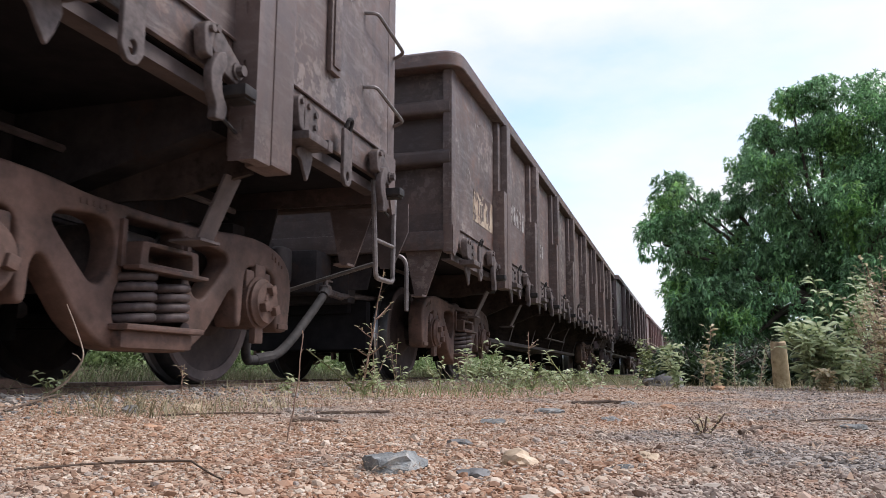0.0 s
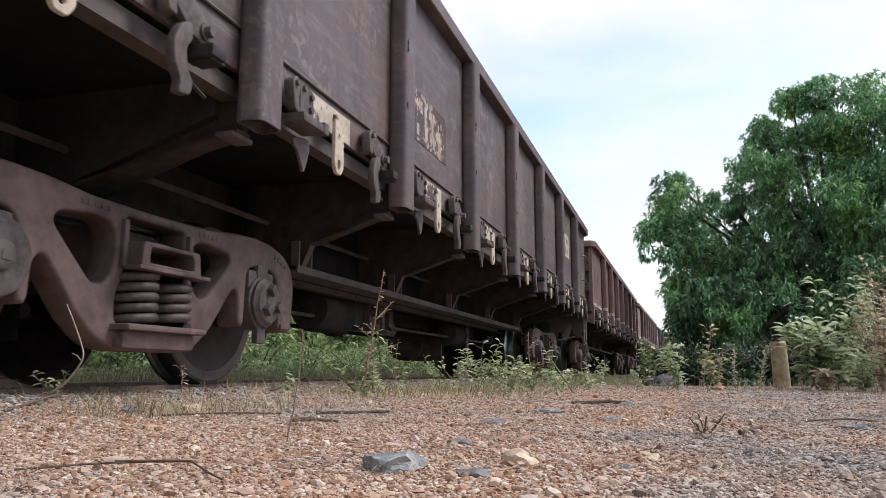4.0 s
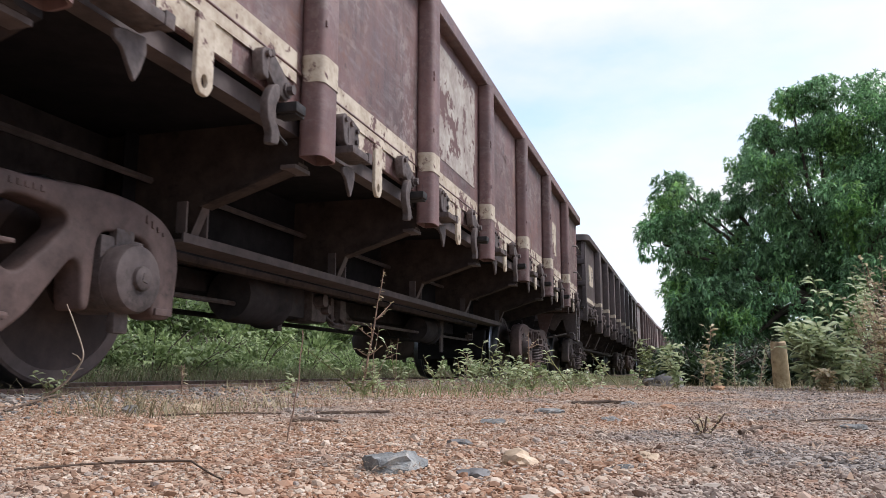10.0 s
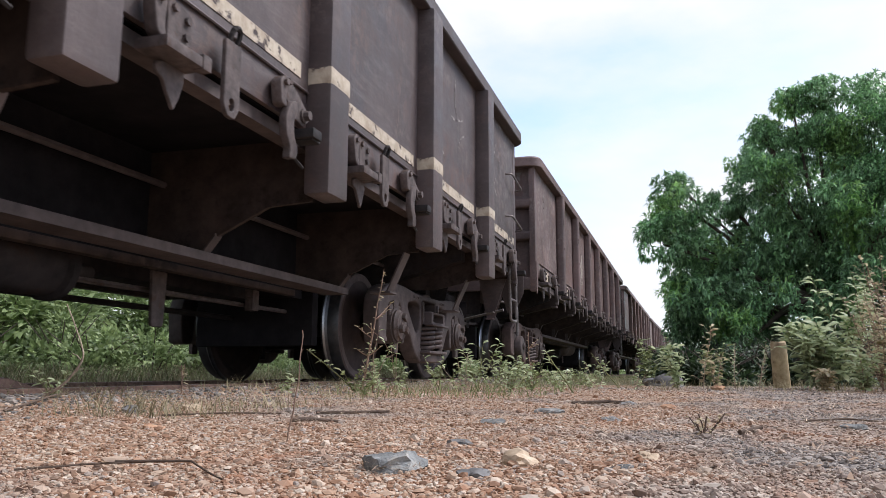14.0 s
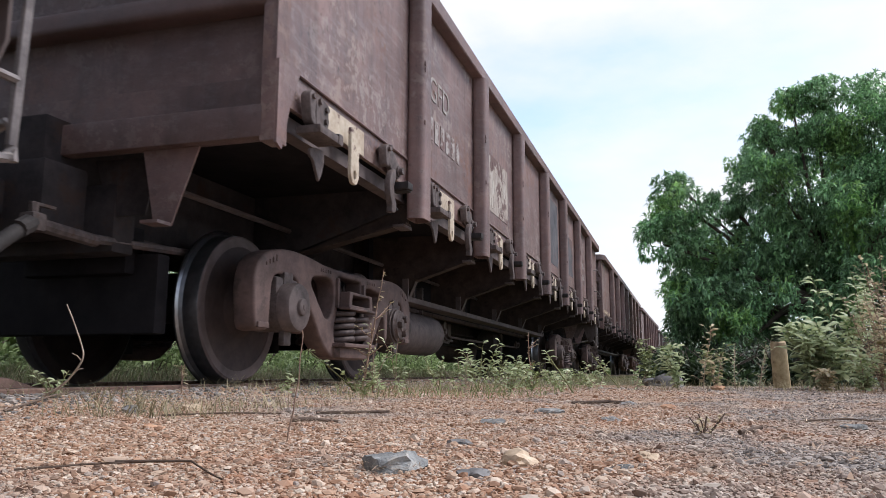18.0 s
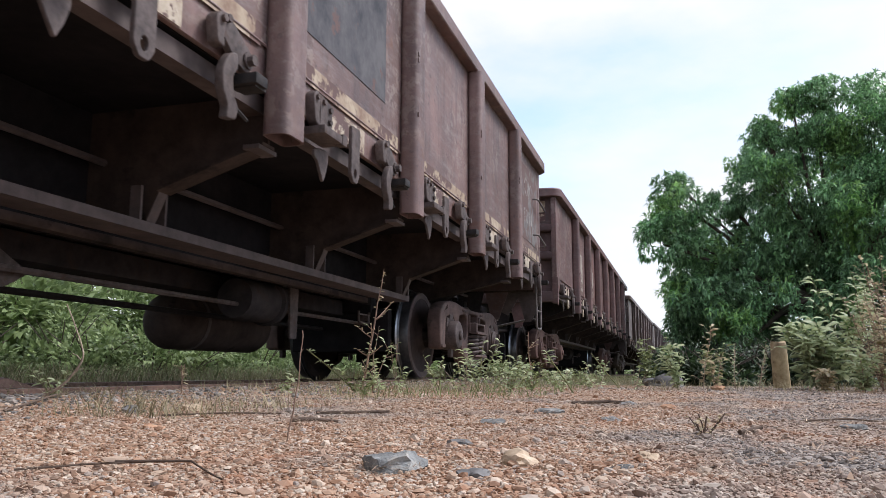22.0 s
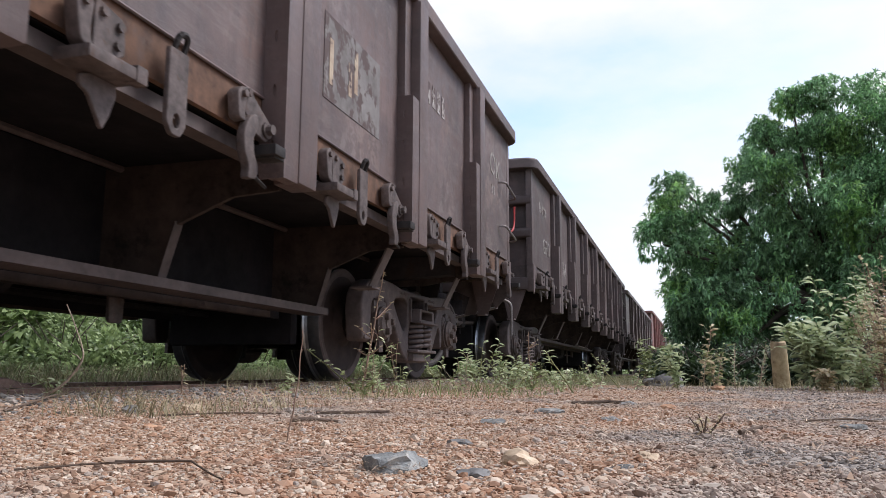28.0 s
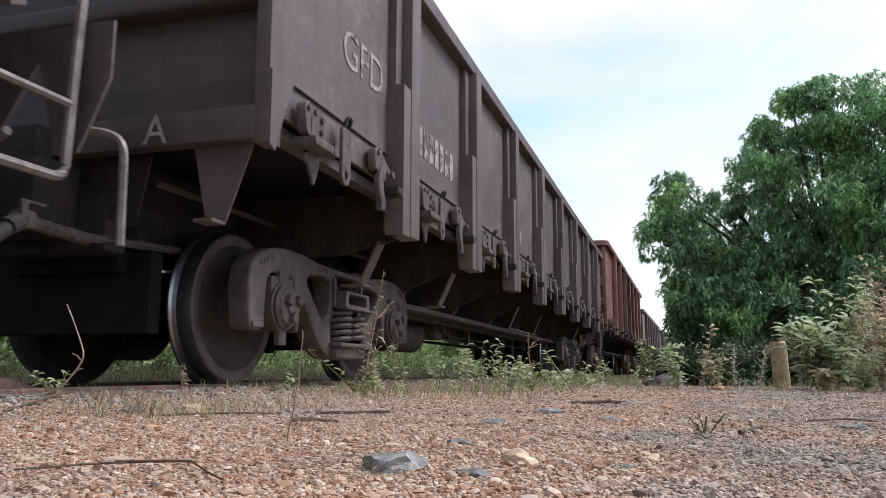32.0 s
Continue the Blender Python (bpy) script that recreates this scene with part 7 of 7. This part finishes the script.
def tree(x, y, lobes, trunk_r, text, seed, per_lobe=290, leaf=0.25, name="tree"):
    """A broad tree: forked trunk, limbs to each mass of the crown, leaf clusters with gaps."""
    T = new(name)
    T.location = (x, y, -0.08)
    r = np.random.default_rng(seed)
    tb = tube([(0, 0, -0.2), (0.05, 0.02, 0.8), (0.0, 0.1, 1.9), (0.1, 0.05, 3.0)], trunk_r, 12, trunk_r * 0.6)
    tk = part("trunk", tb, BARK, T, "", 60)
    B, D, L = [], [], []
    for i, (lx, ly, lz, lr) in enumerate(lobes):
        c = np.array([lx, ly, lz])
        start = Vector((0.05, 0.05, 1.2 + 0.5 * (i % 4)))
        end = Vector(c)
        k = start.lerp(end, 0.5) + Vector((0, 0, 0.25 * lr))
        limb = tube([start, start.lerp(k, 0.6), k, k.lerp(end, 0.5), end], trunk_r * 0.34 * min(1.0, lr), 7, 0.025)
        for q in range(5):
            dv = Vector(r.normal(size=3)).normalized()
            dv.z = abs(dv.z) * 0.6
            add_tube(limb, [k.lerp(end, 0.5), end + dv * lr * 0.3, end + dv * lr * 0.5], 0.012, 5, 0.005)
        part("limb", limb, BARK, T, "", 60)
        high = min(max((lz - 3.6) / 2.2, 0.0), 1.0)
        n = int(per_lobe * (lr ** 2 + 0.25) * (1.0 + 0.5 * high))
        # sub-masses give the uneven outline
        subs = r.normal(size=(int(14 + 8 * lr), 3))
        subs /= np.linalg.norm(subs, axis=1, keepdims=True)
        subs *= lr * r.uniform(0.45, 1.0, (len(subs), 1))
        pick = r.integers(0, len(subs), n)
        d = r.normal(size=(n, 3))
        d /= np.linalg.norm(d, axis=1, keepdims=True)
        rad = (0.10 + lr * 0.20) * r.uniform(0.35, 1.08, (n, 1)) ** 0.6
        p = c + subs[pick] + d * rad * np.array([1, 1, 0.8])
        keep = p[:, 2] > 0.15
        o = d[keep] * 0.7 + subs[pick][keep] / lr
        b_, w_, l_ = rosettes(p[keep], o, 8, leaf * (0.92 - 0.26 * high), r)
        B.append(b_), D.append(w_), L.append(l_)
    B, D, L = np.concatenate(B), np.concatenate(D), np.concatenate(L)
    young = np.sin(B[:, 0] * 1.9 + 1) * np.sin(B[:, 2] * 2.3 + B[:, 1]) + 0.3 * r.normal(size=len(B)) > 0.62
    leaves("crown", B[~young], D[~young], L[~young], L[~young] * 0.33, MANGO, T, 0.5, seed, "dense dark green leaves")
    leaves("young_foliage", B[young], D[young], L[young], L[young] * 0.31, MANGO_LIGHT, T, 0.4, seed + 1, "lighter young leaves")
    return tagged(T, text, "tree", "trees")


LOBES = [(0.46, 5.22, 1.12), (-0.20, 3.98, 0.92), (1.21, 4.06, 1.45), (3.06, 5.32, 1.33), (3.92, 7.06, 1.33), (5.1, 7.54, 1.48), (6.07, 6.78, 1.99), (4.35, 5.24, 2.17), (5.72, 4.17, 2.53), (3.06, 3.81, 1.99), (0.97, 2.38, 1.54), (2.19, 2.02, 1.81), (3.86, 2.31, 2.17), (5.53, 1.64, 2.35), (0.59, 1.06, 1.0), (1.66, 0.73, 1.27), (6.94, 5.39, 2.72), (7.58, 3.29, 3.26), (2.27, 6.38, 0.57), (2.86, 7.26, 0.57), (3.68, 8.21, 0.57), (4.31, 8.32, 0.64), (0.38, 2.86, 0.57), (0.2, 1.74, 0.45), (1.76, 5.23, 0.64), (0.64, 2.09, 0.68), (1.16, 1.32, 0.68), (1.88, 1.48, 0.76), (0.31, 5.85, 0.45), (-0.41, 4.64, 0.42)]
tree(4.6, 25.0, [(lx - 4.6, (0.9 * math.sin(3.7 * i) if i < 18 else 0.0) - 0.6, lz, lr * 0.94) for i, (lx, lz, lr) in enumerate(LOBES)], 0.42, "broad dense dark green leafy tree beside the track", 7)


def bush(x, y, w, h, text, seed, mat=None, leaf=0.10, n=1500):
    T = new("bush")
    T.location = (x, y, -0.06)
    r = np.random.default_rng(seed)
    sb = bmesh.new()
    for k in range(8):
        a = 6.28 * k / 8 + r.uniform(-0.3, 0.3)
        tip = Vector((math.cos(a) * w * 0.4, math.sin(a) * w * 0.4, h * r.uniform(0.6, 0.9)))
        add_tube(sb, [Vector((0, 0, 0)), tip * 0.5 + Vector((0, 0, 0.12 * h)), tip], 0.014, 5, 0.004)
    part("stem", sb, BARK, T, "", 60)
    m = r.normal(size=(14, 3))
    m /= np.linalg.norm(m, axis=1, keepdims=True)
    m = np.abs(m) * np.array([0, 0, 1]) + m * np.array([1, 1, 0])
    m *= np.array([w * 0.42, w * 0.42, h * 0.72]) * r.uniform(0.5, 1.0, (14, 1))
    pick = r.integers(0, 14, n)
    d = r.normal(size=(n, 3))
    d /= np.linalg.norm(d, axis=1, keepdims=True)
    p = m[pick] + d * np.array([w, w, h]) * 0.2 * r.uniform(0.4, 1.0, (n, 1))
    p[:, 2] = np.abs(p[:, 2]) + 0.02
    wy = d + np.array([0, 0, 0.3])
    ln = leaf * r.uniform(0.55, 1.2, n)
    leaves("foliage", p, wy, ln, ln * 0.5, mat or BUSHLEAF, T, 0.3, seed)
    return tagged(T, text, "bush", "bushes beyond the track")


rb = random.Random(9)
for k in range(46):
    y = 1.0 + 0.72 * k + rb.uniform(-0.3, 0.3)
    x = track_x(y) - rb.uniform(3.6, 5.4)
    h = rb.uniform(0.55, 1.1)
    bush(x, y, rb.uniform(1.0, 1.7), h, "green leafy bush on the far side of the track", 300 + k, None, 0.10, 1500)
for k in range(34):
    y = 2.0 + 1.7 * k + rb.uniform(-0.8, 0.8)
    x = track_x(y) - rb.uniform(6.4, 9.0)
    h = rb.uniform(2.8, 4.0)
    bush(x, y, rb.uniform(2.6, 3.8), h, "tall leafy shrub beyond the track", 400 + k, None, 0.21, 4000)
for k in range(16):
    y = 4 + 4.2 * k
    bush(track_x(y) - rb.uniform(12, 15), y, rb.uniform(5, 6.5), rb.uniform(4.5, 6.5), "tall dense green thicket beyond the track", 450 + k, None, 0.36, 3600)
# scrub further along the track, on both sides
for k in range(14):
    y = 34 + 9 * k
    bush(track_x(y) + rb.uniform(4.2, 7.0), y, rb.uniform(4, 6), rb.uniform(2.5, 4.5), "distant green scrub beside the track", 500 + k, None, 0.32, 1500)
    bush(track_x(y) - rb.uniform(5.0, 9.0), y + 4, rb.uniform(4, 6), rb.uniform(2.0, 4.0), "distant green scrub beside the track", 540 + k, None, 0.32, 1500)
# low scrub under the tree, its shade put into the leaf colour
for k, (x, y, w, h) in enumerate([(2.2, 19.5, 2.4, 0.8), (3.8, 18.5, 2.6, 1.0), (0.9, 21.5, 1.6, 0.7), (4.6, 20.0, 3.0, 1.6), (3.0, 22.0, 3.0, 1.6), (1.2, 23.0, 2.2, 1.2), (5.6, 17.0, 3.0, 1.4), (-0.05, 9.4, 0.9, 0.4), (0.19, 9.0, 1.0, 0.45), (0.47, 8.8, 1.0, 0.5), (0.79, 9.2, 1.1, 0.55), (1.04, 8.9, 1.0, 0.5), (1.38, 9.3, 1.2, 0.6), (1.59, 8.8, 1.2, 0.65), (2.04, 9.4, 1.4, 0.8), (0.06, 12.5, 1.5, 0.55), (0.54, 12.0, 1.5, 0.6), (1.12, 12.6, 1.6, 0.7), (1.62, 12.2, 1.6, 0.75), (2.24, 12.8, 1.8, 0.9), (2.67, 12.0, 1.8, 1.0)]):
    bush(x, y, w, h, "green scrub under the tree, coloured as if in shade", 600 + k, SHADELEAF, 0.13 if y > 15 else 0.08, 1500)


motions()
